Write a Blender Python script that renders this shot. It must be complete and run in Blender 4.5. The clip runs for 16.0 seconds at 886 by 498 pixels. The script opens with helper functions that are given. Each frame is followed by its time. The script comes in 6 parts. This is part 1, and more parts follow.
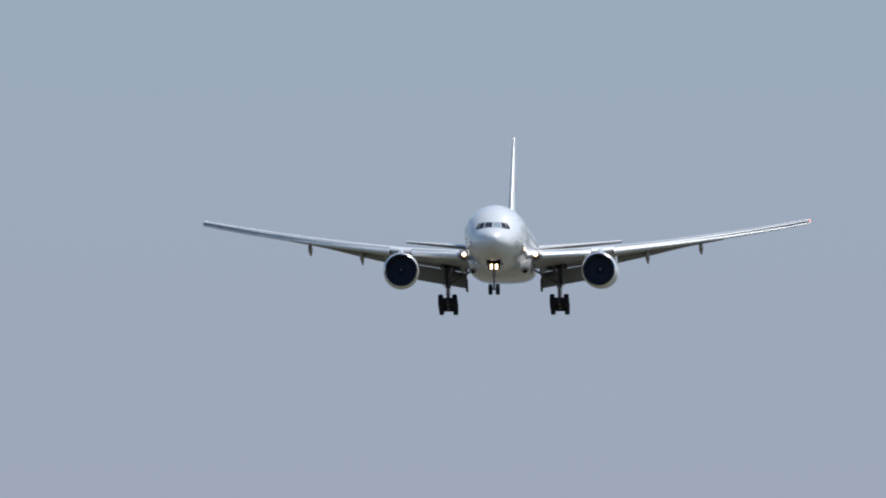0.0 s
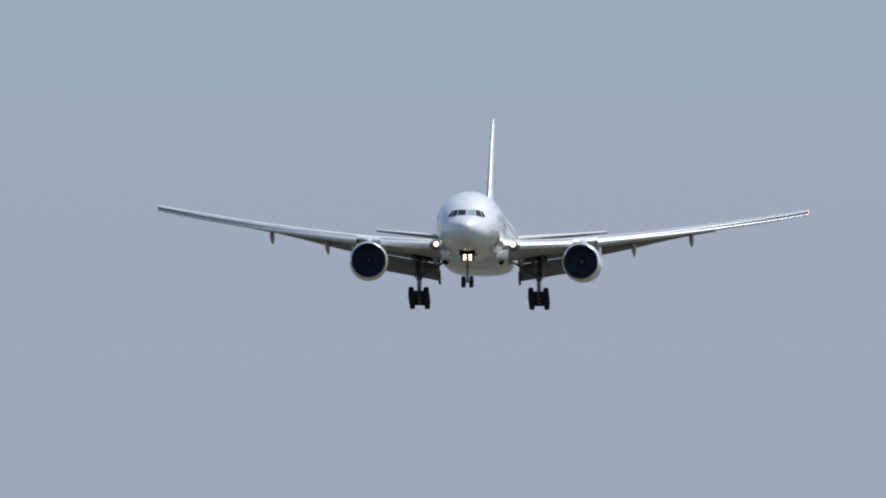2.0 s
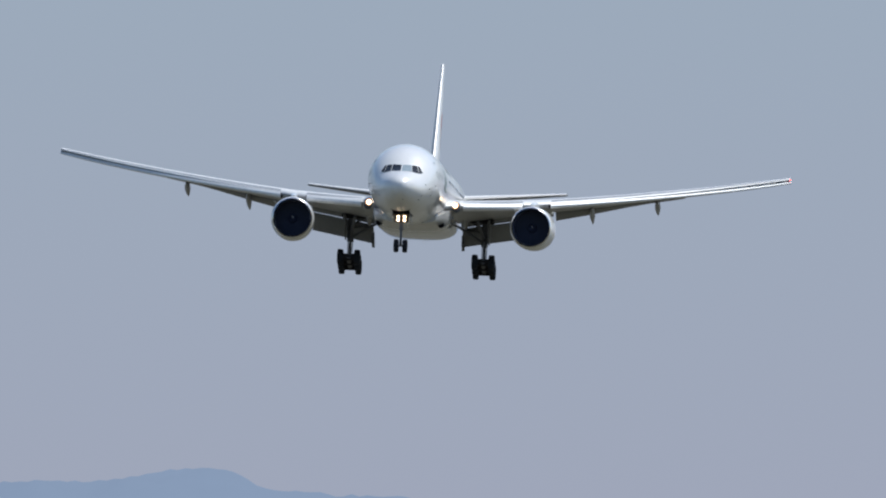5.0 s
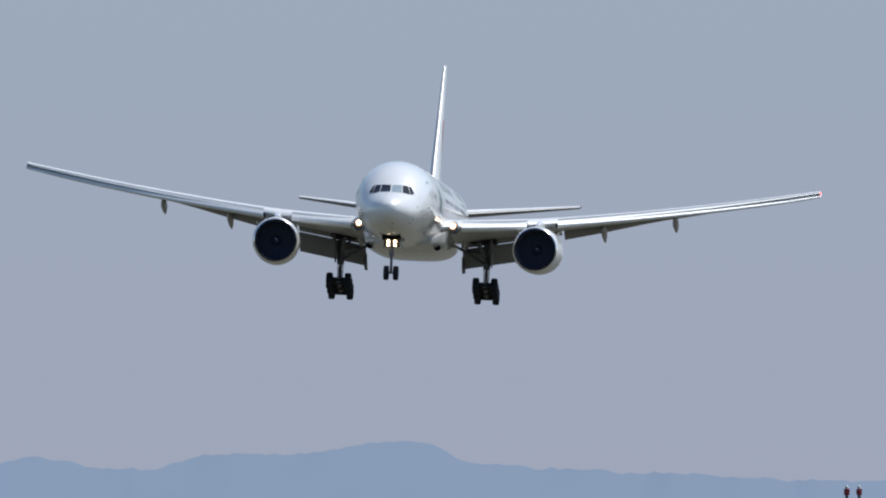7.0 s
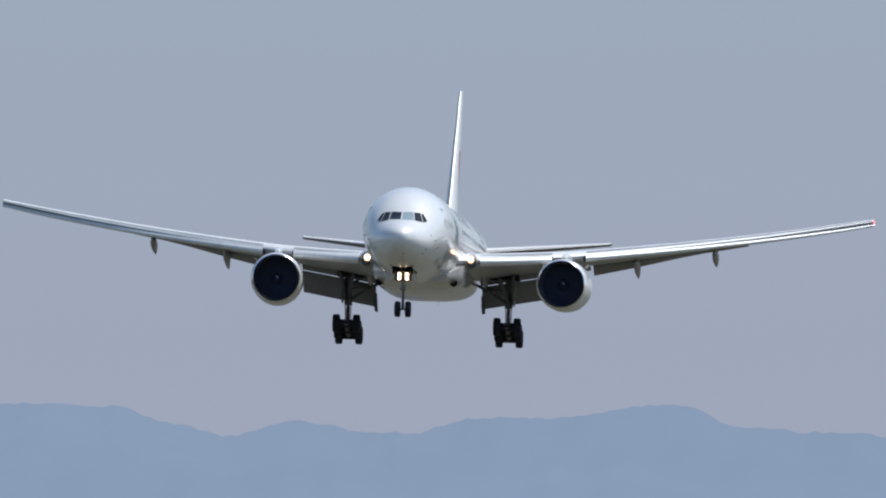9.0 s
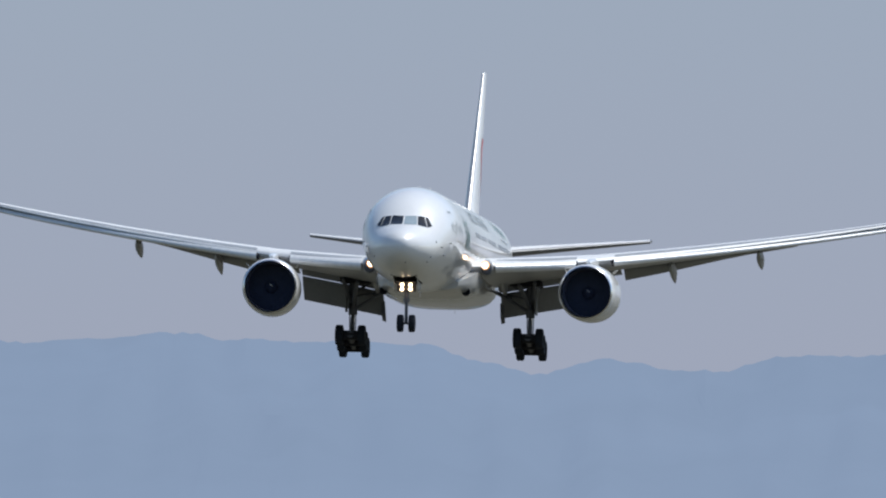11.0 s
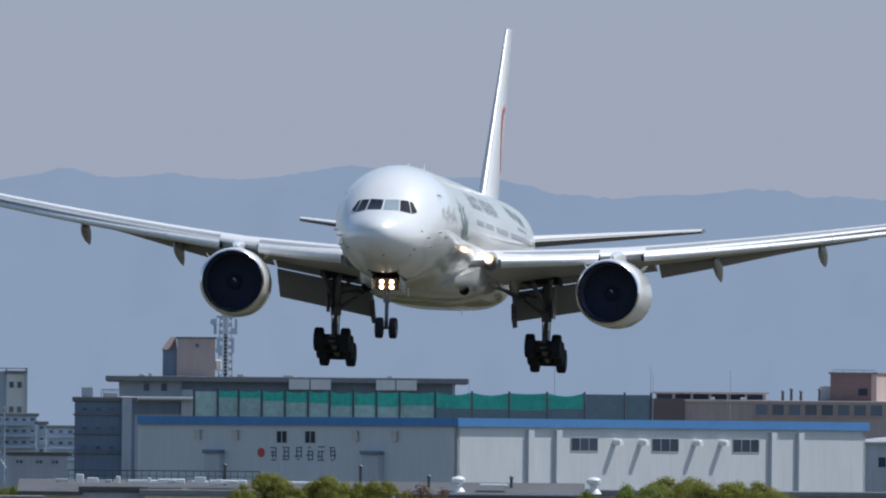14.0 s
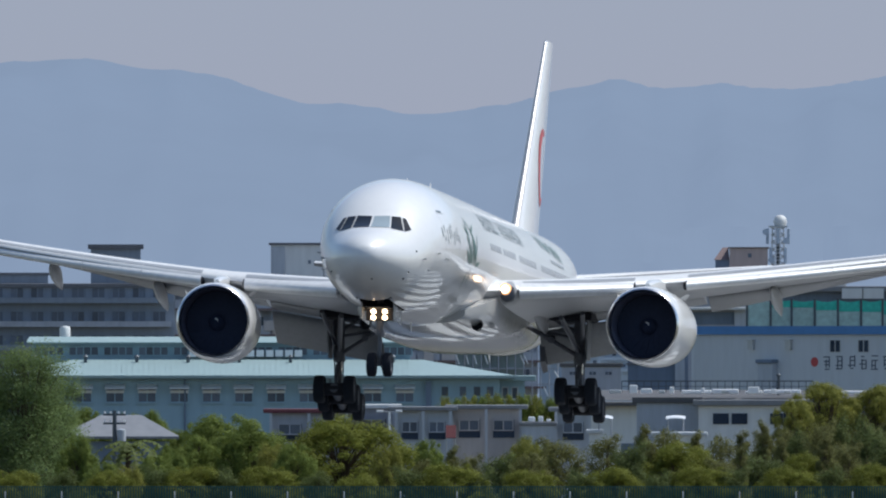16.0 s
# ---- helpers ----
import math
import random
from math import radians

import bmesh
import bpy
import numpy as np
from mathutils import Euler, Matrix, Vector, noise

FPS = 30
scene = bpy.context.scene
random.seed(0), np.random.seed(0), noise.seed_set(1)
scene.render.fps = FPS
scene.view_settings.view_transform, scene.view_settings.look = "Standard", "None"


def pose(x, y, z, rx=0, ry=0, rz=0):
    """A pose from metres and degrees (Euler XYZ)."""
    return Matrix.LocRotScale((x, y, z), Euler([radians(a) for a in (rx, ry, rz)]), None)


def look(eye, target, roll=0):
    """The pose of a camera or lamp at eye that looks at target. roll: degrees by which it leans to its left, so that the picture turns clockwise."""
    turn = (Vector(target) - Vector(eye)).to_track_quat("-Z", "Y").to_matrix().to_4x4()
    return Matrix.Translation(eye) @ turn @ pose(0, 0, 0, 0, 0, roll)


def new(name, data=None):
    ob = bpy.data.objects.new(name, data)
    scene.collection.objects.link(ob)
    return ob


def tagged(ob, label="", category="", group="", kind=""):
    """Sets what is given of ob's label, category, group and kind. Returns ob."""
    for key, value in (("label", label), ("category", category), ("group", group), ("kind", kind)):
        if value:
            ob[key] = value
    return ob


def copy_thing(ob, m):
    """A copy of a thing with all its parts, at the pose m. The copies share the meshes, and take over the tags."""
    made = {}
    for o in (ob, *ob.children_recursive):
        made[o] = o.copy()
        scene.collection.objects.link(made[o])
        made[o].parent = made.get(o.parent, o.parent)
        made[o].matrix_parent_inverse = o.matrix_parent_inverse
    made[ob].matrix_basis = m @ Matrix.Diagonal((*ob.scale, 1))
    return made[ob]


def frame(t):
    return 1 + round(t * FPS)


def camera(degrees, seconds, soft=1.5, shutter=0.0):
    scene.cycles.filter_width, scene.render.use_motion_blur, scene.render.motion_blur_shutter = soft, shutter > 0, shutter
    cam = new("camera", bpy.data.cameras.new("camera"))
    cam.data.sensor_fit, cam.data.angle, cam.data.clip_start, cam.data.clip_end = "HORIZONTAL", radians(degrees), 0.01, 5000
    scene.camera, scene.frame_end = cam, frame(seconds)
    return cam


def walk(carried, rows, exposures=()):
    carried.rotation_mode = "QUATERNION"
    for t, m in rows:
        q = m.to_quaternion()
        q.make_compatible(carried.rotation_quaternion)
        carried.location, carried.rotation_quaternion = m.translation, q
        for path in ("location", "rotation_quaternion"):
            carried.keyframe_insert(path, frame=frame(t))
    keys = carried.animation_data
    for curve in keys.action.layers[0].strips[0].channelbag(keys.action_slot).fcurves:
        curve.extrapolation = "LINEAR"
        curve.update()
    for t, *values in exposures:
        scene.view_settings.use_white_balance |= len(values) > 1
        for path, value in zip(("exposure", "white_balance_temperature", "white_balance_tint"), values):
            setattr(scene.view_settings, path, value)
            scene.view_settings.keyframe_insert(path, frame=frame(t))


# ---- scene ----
EYE = 9.0  # eye height on the viewing mound over the airfield
cam = camera(2.5292, 16.0, soft=2.1)
walk(cam, [
    (0.0, pose(0, 0, EYE, 91.764, 0, 5.588)),
    (0.5, pose(0, 0, EYE, 91.779, 0, 5.698)),
    (1.0, pose(0, 0, EYE, 91.738, 0, 5.776)),
    (1.5, pose(0, 0, EYE, 91.689, 0, 5.845)),
    (2.0, pose(0, 0, EYE, 91.643, 0, 5.920)),
    (2.5, pose(0, 0, EYE, 91.613, 0, 5.996)),
    (3.0, pose(0, 0, EYE, 91.605, 0, 6.068)),
    (3.5, pose(0, 0, EYE, 91.572, 0, 6.146)),
    (4.0, pose(0, 0, EYE, 91.515, 0, 6.227)),
    (4.2, pose(0, 0, EYE, 91.477, 0, 6.273)),
    (6.3, pose(0, 0, EYE, 91.292, 0, 6.826)),
    (6.5, pose(0, 0, EYE, 91.290, 0, 6.885)),
    (7.0, pose(0, 0, EYE, 91.284, 0, 7.043)),
    (7.5, pose(0, 0, EYE, 91.256, 0, 7.231)),
    (8.0, pose(0, 0, EYE, 91.263, 0, 7.434)),
    (8.5, pose(0, 0, EYE, 91.207, 0, 7.632)),
    (8.7, pose(0, 0, EYE, 91.195, 0, 7.696)),
    (10.8, pose(0, 0, EYE, 91.028, 0, 8.574)),
    (11.0, pose(0, 0, EYE, 91.004, 0, 8.678)),
    (11.5, pose(0, 0, EYE, 90.962, 0, 8.931)),
    (12.0, pose(0, 0, EYE, 90.894, 0, 9.176)),
    (12.5, pose(0, 0, EYE, 90.789, 0, 9.466)),
    (13.0, pose(0, 0, EYE, 90.704, -0.2, 9.740)),
    (13.5, pose(0, 0, EYE, 90.658, -0.3, 10.049)),
    (14.0, pose(0, 0, EYE, 90.588, -0.5, 10.351)),
    (14.5, pose(0, 0, EYE, 90.548, -0.5, 10.671)),
    (15.0, pose(0, 0, EYE, 90.4475, -0.25, 11.062)),
    (15.5, pose(0, 0, EYE, 90.380, 0, 11.503)),
    (16.0, pose(0, 0, EYE, 90.325, 0, 11.931)),
], exposures=[(0, 0.0, 6250, 8), (16, 0.0, 6250, 8)])

# ---- light ----
SUN_AZIMUTH, SUN_ELEVATION = 62.0, 58.0  # degrees to the right of +Y, and up
world = bpy.data.worlds.new("sky")
scene.world = world
world.use_nodes = True
wn, wl = world.node_tree.nodes, world.node_tree.links
sky = wn.new("ShaderNodeTexSky")
sky.sky_type, sky.sun_disc = "NISHITA", False
sky.sun_elevation, sky.sun_rotation = radians(SUN_ELEVATION), radians(SUN_AZIMUTH)
sky.altitude, sky.air_density, sky.dust_density, sky.ozone_density = 300, 1.0, 1.2, 1.9
wn["Background"].inputs["Strength"].default_value = 0.122
wl.new(sky.outputs["Color"], wn["Background"].inputs["Color"])
sun = new("sun", bpy.data.lights.new("sun", "SUN"))
sun.data.energy, sun.data.angle, sun.data.color = 3.75, radians(0.5), (1.0, 0.98, 0.945)
sa, se = radians(SUN_AZIMUTH), radians(SUN_ELEVATION)
sun.matrix_world = look((0, 0, 0), (-math.sin(sa) * math.cos(se), -math.cos(sa) * math.cos(se), -math.sin(se)))


# ---- materials ----
def mat(name, color, rough=0.6, metal=0.0, vary=0.12, scale=3.0, bump=0.0, coat=0.0, streak=False, each=False, spec=0.5):
    """A worn surface: two sizes of stain over the base colour, uneven gloss, fine relief."""
    m = bpy.data.materials.new(name)
    m.use_nodes = True
    n, l = m.node_tree.nodes, m.node_tree.links
    b = n["Principled BSDF"]
    b.inputs["Metallic"].default_value, b.inputs["Coat Weight"].default_value = metal, coat
    b.inputs["Coat Roughness"].default_value, b.inputs["Specular IOR Level"].default_value = 0.06, spec
    tc = n.new("ShaderNodeTexCoord")
    mp = n.new("ShaderNodeMapping")
    mp.inputs["Scale"].default_value = (1, 1, 0.15) if streak else (1, 1, 1)
    l.new(tc.outputs["Object"], mp.inputs["Vector"])
    big, fine = n.new("ShaderNodeTexNoise"), n.new("ShaderNodeTexNoise")
    big.inputs["Scale"].default_value, big.inputs["Detail"].default_value = scale * 0.2, 4
    fine.inputs["Scale"].default_value, fine.inputs["Detail"].default_value = scale * 3, 6
    for t in (big, fine):
        l.new(mp.outputs["Vector"], t.inputs["Vector"])
    add = n.new("ShaderNodeMath")
    add.operation = "ADD"
    l.new(big.outputs["Fac"], add.inputs[0]), l.new(fine.outputs["Fac"], add.inputs[1])
    rg = n.new("ShaderNodeMapRange")
    rg.inputs["From Min"].default_value, rg.inputs["From Max"].default_value = 0.6, 1.4
    rg.inputs["To Min"].default_value, rg.inputs["To Max"].default_value = 1 - vary, 1 + vary
    l.new(add.outputs[0], rg.inputs["Value"])
    hs = n.new("ShaderNodeHueSaturation")
    hs.inputs["Color"].default_value = (*color, 1)
    if each:
        info = n.new("ShaderNodeObjectInfo") if each == "object" else n.new("ShaderNodeNewGeometry")
        r2 = n.new("ShaderNodeMapRange")
        r2.inputs["To Min"].default_value, r2.inputs["To Max"].default_value = (0.65, 1.35) if each == "object" else (0.8, 1.2)
        l.new(info.outputs["Random" if each == "object" else "Random Per Island"], r2.inputs["Value"])
        mu = n.new("ShaderNodeMath")
        mu.operation = "MULTIPLY"
        l.new(rg.outputs[0], mu.inputs[0]), l.new(r2.outputs[0], mu.inputs[1])
        l.new(mu.outputs[0], hs.inputs["Value"])
    else:
        l.new(rg.outputs[0], hs.inputs["Value"])
    l.new(hs.outputs["Color"], b.inputs["Base Color"])
    rr = n.new("ShaderNodeMapRange")
    rr.inputs["To Min"].default_value, rr.inputs["To Max"].default_value = max(0.02, rough * 0.8), min(1, rough * 1.2)
    l.new(fine.outputs["Fac"], rr.inputs["Value"]), l.new(rr.outputs[0], b.inputs["Roughness"])
    if bump:
        bp = n.new("ShaderNodeBump")
        bp.inputs["Strength"].default_value, bp.inputs["Distance"].default_value = bump, 0.02
        l.new(fine.outputs["Fac"], bp.inputs["Height"]), l.new(bp.outputs["Normal"], b.inputs["Normal"])
    return m


def glow(name, color, strength):
    m = bpy.data.materials.new(name)
    m.use_nodes = True
    b = m.node_tree.nodes["Principled BSDF"]
    b.inputs["Base Color"].default_value = b.inputs["Emission Color"].default_value = (*color, 1)
    b.inputs["Emission Strength"].default_value = strength
    return m


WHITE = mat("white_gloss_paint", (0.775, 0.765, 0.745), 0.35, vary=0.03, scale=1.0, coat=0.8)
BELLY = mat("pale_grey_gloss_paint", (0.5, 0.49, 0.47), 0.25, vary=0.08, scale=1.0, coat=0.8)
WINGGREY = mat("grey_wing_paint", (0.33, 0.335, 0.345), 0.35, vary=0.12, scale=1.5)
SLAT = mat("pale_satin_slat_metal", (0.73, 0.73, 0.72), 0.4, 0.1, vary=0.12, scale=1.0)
# Paler than the real grey skin: carries the light on upper surfaces.
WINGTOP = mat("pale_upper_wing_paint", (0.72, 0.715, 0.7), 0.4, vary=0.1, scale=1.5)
FLAPGREY = mat("grey_flap_paint", (0.17, 0.175, 0.185), 0.4, vary=0.15, scale=1.5)
BARE = mat("polished_bare_metal", (0.8, 0.8, 0.81), 0.22, 1.0, vary=0.06, scale=1.0)
SATIN = mat("satin_leading_edge_metal", (0.6, 0.58, 0.56), 0.4, 0.5, vary=0.1, scale=1.0)
STEEL = mat("dark_gear_steel", (0.1, 0.105, 0.12), 0.5, 0.3, vary=0.2, scale=4)
RUBBER = mat("black_tyre_rubber", (0.017, 0.02, 0.028), 0.85, vary=0.25, scale=6, bump=0.2, spec=0.2)
DARK = mat("dark_bay", (0.022, 0.022, 0.027), 0.8, vary=0.3, spec=0.2)
LINER = mat("inlet_liner", (0.09, 0.1, 0.15), 0.6, vary=0.2)
SPIN = mat("matt_dark_spinner", (0.036, 0.043, 0.074), 0.9, vary=0.1, spec=0.05)
FAN = mat("dark_fan_blade", (0.033, 0.04, 0.07), 0.75, 0.0, vary=0.15, spec=0.2)
GLASS = mat("dark_cockpit_glass", (0.012, 0.014, 0.018), 0.06, vary=0.1)
PALEPANE = mat("screened_cockpit_glass", (0.3, 0.36, 0.39), 0.1, vary=0.1)
CABIN = mat("dim_cabin_glass", (0.4, 0.41, 0.43), 0.15, vary=0.1)
GREEN = mat("green_leaf_decal", (0.065, 0.155, 0.125), 0.3, vary=0.15)
LETTER = mat("dark_green_grey_decal", (0.13, 0.16, 0.16), 0.3, vary=0.1)
RED = mat("red_decal", (0.5, 0.04, 0.04), 0.3, vary=0.1)
SEAM = mat("faint_seam", (0.45, 0.45, 0.46), 0.5)
LAMP = glow("warm_landing_lamp", (1.0, 0.72, 0.45), 8)
HALO = glow("amber_lamp_rim", (1.0, 0.52, 0.25), 1.1)
REDLAMP = glow("red_navigation_lamp", (1.0, 0.05, 0.04), 8)


# ---- building blocks ----
def part(name, bm, material, parent=None, label="", smooth=False, kind=""):
    """Links a bmesh as one mesh object under a thing or a part."""
    bmesh.ops.recalc_face_normals(bm, faces=bm.faces)
    me = bpy.data.meshes.new(name)
    bm.to_mesh(me)
    bm.free()
    for m in (material if isinstance(material, (list, tuple)) else [material]):
        me.materials.append(m)
    if smooth:
        me.shade_smooth()
        me.set_sharp_from_angle(angle=radians(40))
    ob = new(name, me)
    ob.parent = parent
    return tagged(ob, label, kind=kind)


def repeat(ob, m, parent):
    """Another piece on the same mesh."""
    o = new(ob.name.split(".")[0], ob.data)
    o.parent, o.matrix_basis = parent, m
    return o


def thing(name, label, category, group="", m=None):
    ob = new(name)
    ob.empty_display_size = 0.5
    if m is not None:
        ob.matrix_basis = m
    return tagged(ob, label, category, group)


def box(bm, x0, x1, y0, y1, z0, z1, bevel=0.0, mi=0):
    v = [bm.verts.new((x, y, z)) for x in (x0, x1) for y in (y0, y1) for z in (z0, z1)]
    fs = [bm.faces.new([v[i] for i in q]) for q in ((0, 1, 3, 2), (4, 6, 7, 5), (0, 4, 5, 1), (2, 3, 7, 6), (0, 2, 6, 4), (1, 5, 7, 3))]
    for f in fs:
        f.material_index = mi
    if bevel:
        es = list({e for f in fs for e in f.edges})
        bmesh.ops.bevel(bm, geom=es, offset=bevel, segments=1, affect="EDGES")
    return bm


def boxes(*rows, bevel=0.0):
    bm = bmesh.new()
    for r in rows:
        box(bm, *r, bevel=bevel)
    return bm


def loft(rings, closed=True, cap=(True, True), bm=None, mi=0):
    """Skin over rings of equal point counts."""
    bm = bm or bmesh.new()
    vs = [[bm.verts.new(p) for p in r] for r in rings]
    k = len(rings[0])
    for a, b in zip(vs, vs[1:]):
        for i in range(k if closed else k - 1):
            j = (i + 1) % k
            f = bm.faces.new((a[i], a[j], b[j], b[i]))
            f.material_index = mi
    if closed:
        for c, r in zip(cap, (vs[0], vs[-1])):
            if c:
                bm.faces.new(r).material_index = mi
    return bm


def rod(a, b, ra, rb=None, k=10, bm=None, mi=0):
    """A round bar between two points."""
    a, b = Vector(a), Vector(b)
    rb = ra if rb is None else rb
    q = (b - a).to_track_quat("Z", "Y")
    rings = []
    for p, r in ((a, ra), (b, rb)):
        rings.append([p + q @ Vector((r * math.cos(2 * math.pi * i / k), r * math.sin(2 * math.pi * i / k), 0)) for i in range(k)])
    return loft(rings, bm=bm, mi=mi)


def lathe(profile, k=32, axis="y", centre=(0, 0, 0), closed_ends=(False, False), bm=None, mi=0):
    """Turns rows of (along, radius) about an axis."""
    rings = []
    for t, r in profile:
        ring = []
        for i in range(k):
            c, s = r * math.cos(2 * math.pi * i / k), r * math.sin(2 * math.pi * i / k)
            p = {"y": (c, t, s), "x": (t, c, s), "z": (c, s, t)}[axis]
            ring.append(Vector(p) + Vector(centre))
        rings.append(ring)
    return loft(rings, cap=closed_ends, bm=bm, mi=mi)


# ---- bearings: things of the far side are laid out from the viewing mound ----
F, AZ0, LEVEL = 35515.0, 10.310, 65.6


def bearing(u):
    return radians(AZ0) - math.atan(u / F)


def ground_at(u, d):
    a = bearing(u)
    return Vector((-d * math.sin(a), d * math.cos(a), 0))


def height(v, d):
    return EYE + d * (LEVEL - v) / F


def facing(u, d, turn=0.0):
    """Frame on the ground at distance d: x to the viewer's right, y away from the viewer; turned by degrees about z."""
    p = ground_at(u, d)
    return pose(p.x, p.y, 0, 0, 0, math.degrees(bearing(u)) + turn)


# ---- setting ----
def ground():
    xs = np.concatenate([np.linspace(-6000, -400, 15), np.linspace(-360, 360, 37), np.linspace(400, 6000, 15)])
    ys = np.concatenate([np.linspace(-3000, -240, 8), np.linspace(-200, 400, 31), np.linspace(500, 8000, 26)])
    bm = bmesh.new()
    g = [[bm.verts.new((x, y, (EYE - 1.7) * math.exp(-(x * x + y * y) / 45.0 ** 2))) for x in xs] for y in ys]
    for a, b in zip(g, g[1:]):
        for i in range(len(xs) - 1):
            bm.faces.new((a[i], a[i + 1], b[i + 1], b[i]))
    m = mat("airfield_grass", (0.08, 0.072, 0.045), 0.9, vary=0.35, scale=0.4, bump=0.3)
    tagged(part("ground", bm, m, smooth=True), "dry green airfield grass around the runway", "ground", kind="structure")


# summits and saddles of the ridge: bearing, rise
RIDGE = ((-2900, 470), (-2300, 520), (-1640, 536), (-1439, 512), (-1239, 463), (-1040, 442), (-950, 450), (-700, 501), (-600, 485), (-520, 494), (-400, 484),
         (-150, 512), (-72, 491), (28, 490), (230, 457), (570, 474), (628, 459), (976, 455), (1078, 424), (1187, 401), (1290, 428), (1490, 402), (1600, 431),
         (1776, 434), (1926, 456), (2006, 452), (2076, 417), (2376, 399), (2650, 385), (3200, 392), (4100, 370))


def mountains():
    """A hazy ridge beyond the town."""
    bm = bmesh.new()
    D = 4600.0
    cols = []
    for i in range(500):
        u = -2900 + 7000 * i / 499
        j = max(1, min(len(RIDGE) - 1, sum(r[0] <= u for r in RIDGE)))
        (ua, ha), (ub, hb) = RIDGE[j - 1], RIDGE[j]
        h = ha + (hb - ha) * (1 - math.cos(math.pi * (u - ua) / (ub - ua))) / 2
        h += 4 * noise.noise((u / 60, 0, 0)) + 4 * noise.noise((u / 14, 5, 0)) + 1.5 * noise.noise((u / 5, 9, 0))
        a = bearing(u)
        col = []
        for j in range(9):
            t = j / 8
            d = D - 500 * (1 - t) + 60 * noise.noise((u / 90, j * 0.7, 3))
            z = EYE + D * h / F * t ** 0.8
            col.append(bm.verts.new((-d * math.sin(a), d * math.cos(a), z if j else -5)))
        cols.append(col)
    for a, b in zip(cols, cols[1:]):
        for j in range(8):
            bm.faces.new((a[j], b[j], b[j + 1], a[j + 1]))
    # The haze is painted as the ridge's own blue glow, slightly mottled.
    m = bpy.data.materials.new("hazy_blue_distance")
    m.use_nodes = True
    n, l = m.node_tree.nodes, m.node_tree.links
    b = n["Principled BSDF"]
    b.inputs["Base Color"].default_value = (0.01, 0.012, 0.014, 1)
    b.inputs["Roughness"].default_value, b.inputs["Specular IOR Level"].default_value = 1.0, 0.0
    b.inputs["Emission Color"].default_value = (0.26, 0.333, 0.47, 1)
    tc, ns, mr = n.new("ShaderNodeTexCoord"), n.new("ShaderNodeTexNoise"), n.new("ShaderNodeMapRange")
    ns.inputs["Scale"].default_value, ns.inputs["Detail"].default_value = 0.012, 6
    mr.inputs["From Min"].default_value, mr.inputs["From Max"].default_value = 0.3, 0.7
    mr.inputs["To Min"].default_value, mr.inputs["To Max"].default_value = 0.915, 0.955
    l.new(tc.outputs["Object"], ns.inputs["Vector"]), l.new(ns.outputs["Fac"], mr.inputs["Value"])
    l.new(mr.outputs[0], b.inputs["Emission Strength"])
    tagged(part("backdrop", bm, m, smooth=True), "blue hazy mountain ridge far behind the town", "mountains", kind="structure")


def runway():
    """Asphalt strip with its threshold bars, along the approach line."""
    x0 = -187.49
    asphalt = mat("runway_asphalt", (0.06, 0.06, 0.063), 0.85, vary=0.25, scale=0.5, bump=0.2)
    paint = mat("runway_paint", (0.75, 0.75, 0.73), 0.7, vary=0.12, scale=1.0)
    strip = tagged(part("runway", boxes((x0 - 30, x0 + 30, -1800, 975, 0.0, 0.03)), asphalt), "grey asphalt runway with white threshold bars", "runway", kind="structure")
    bar = None
    for i in range(16):
        m = pose(x0 + (1.8 + 3.5 * (i // 2) + 0.0) * (1 if i % 2 else -1), 915, 0.034)
        if bar is None:
            bar = part("threshold_bar", boxes((-0.9, 0.9, -20, 20, 0, 0.006)), paint, strip)
            bar.matrix_basis = m
        else:
            repeat(bar, m, strip)


def sky_haze():
    """The pale hazy sky low over the far hills."""
    bm = bmesh.new()
    cols = []
    for i in range(61):
        a = radians(-25 + 60 * i / 60)
        cols.append([bm.verts.new((-4900 * math.sin(a), 4900 * math.cos(a), z)) for z in (-20, 40, 80, 120, 180, 260, 360, 480, 620)])
    for a, b in zip(cols, cols[1:]):
        for j in range(8):
            bm.faces.new((a[j], b[j], b[j + 1], a[j + 1]))
    m = bpy.data.materials.new("hazy_sky")
    m.use_nodes = True
    n, l = m.node_tree.nodes, m.node_tree.links
    n.remove(n["Principled BSDF"])
    em, tc, sp, rp = n.new("ShaderNodeEmission"), n.new("ShaderNodeTexCoord"), n.new("ShaderNodeSeparateXYZ"), n.new("ShaderNodeValToRGB")
    mr = n.new("ShaderNodeMapRange")
    mr.inputs["From Min"].default_value, mr.inputs["From Max"].default_value = 40, 240
    l.new(tc.outputs["Object"], sp.inputs[0]), l.new(sp.outputs["Z"], mr.inputs["Value"]), l.new(mr.outputs[0], rp.inputs["Fac"])
    rp.color_ramp.elements[0].color, rp.color_ramp.elements[1].color = (0.36, 0.377, 0.468, 1), (0.338, 0.408, 0.488, 1)
    l.new(rp.outputs["Color"], em.inputs["Color"]), l.new(em.outputs[0], n["Material Output"].inputs["Surface"])
    tagged(part("backdrop", bm, m), "pale blue grey hazy sky", "sky", kind="structure")


ground()
runway()
mountains()
sky_haze()

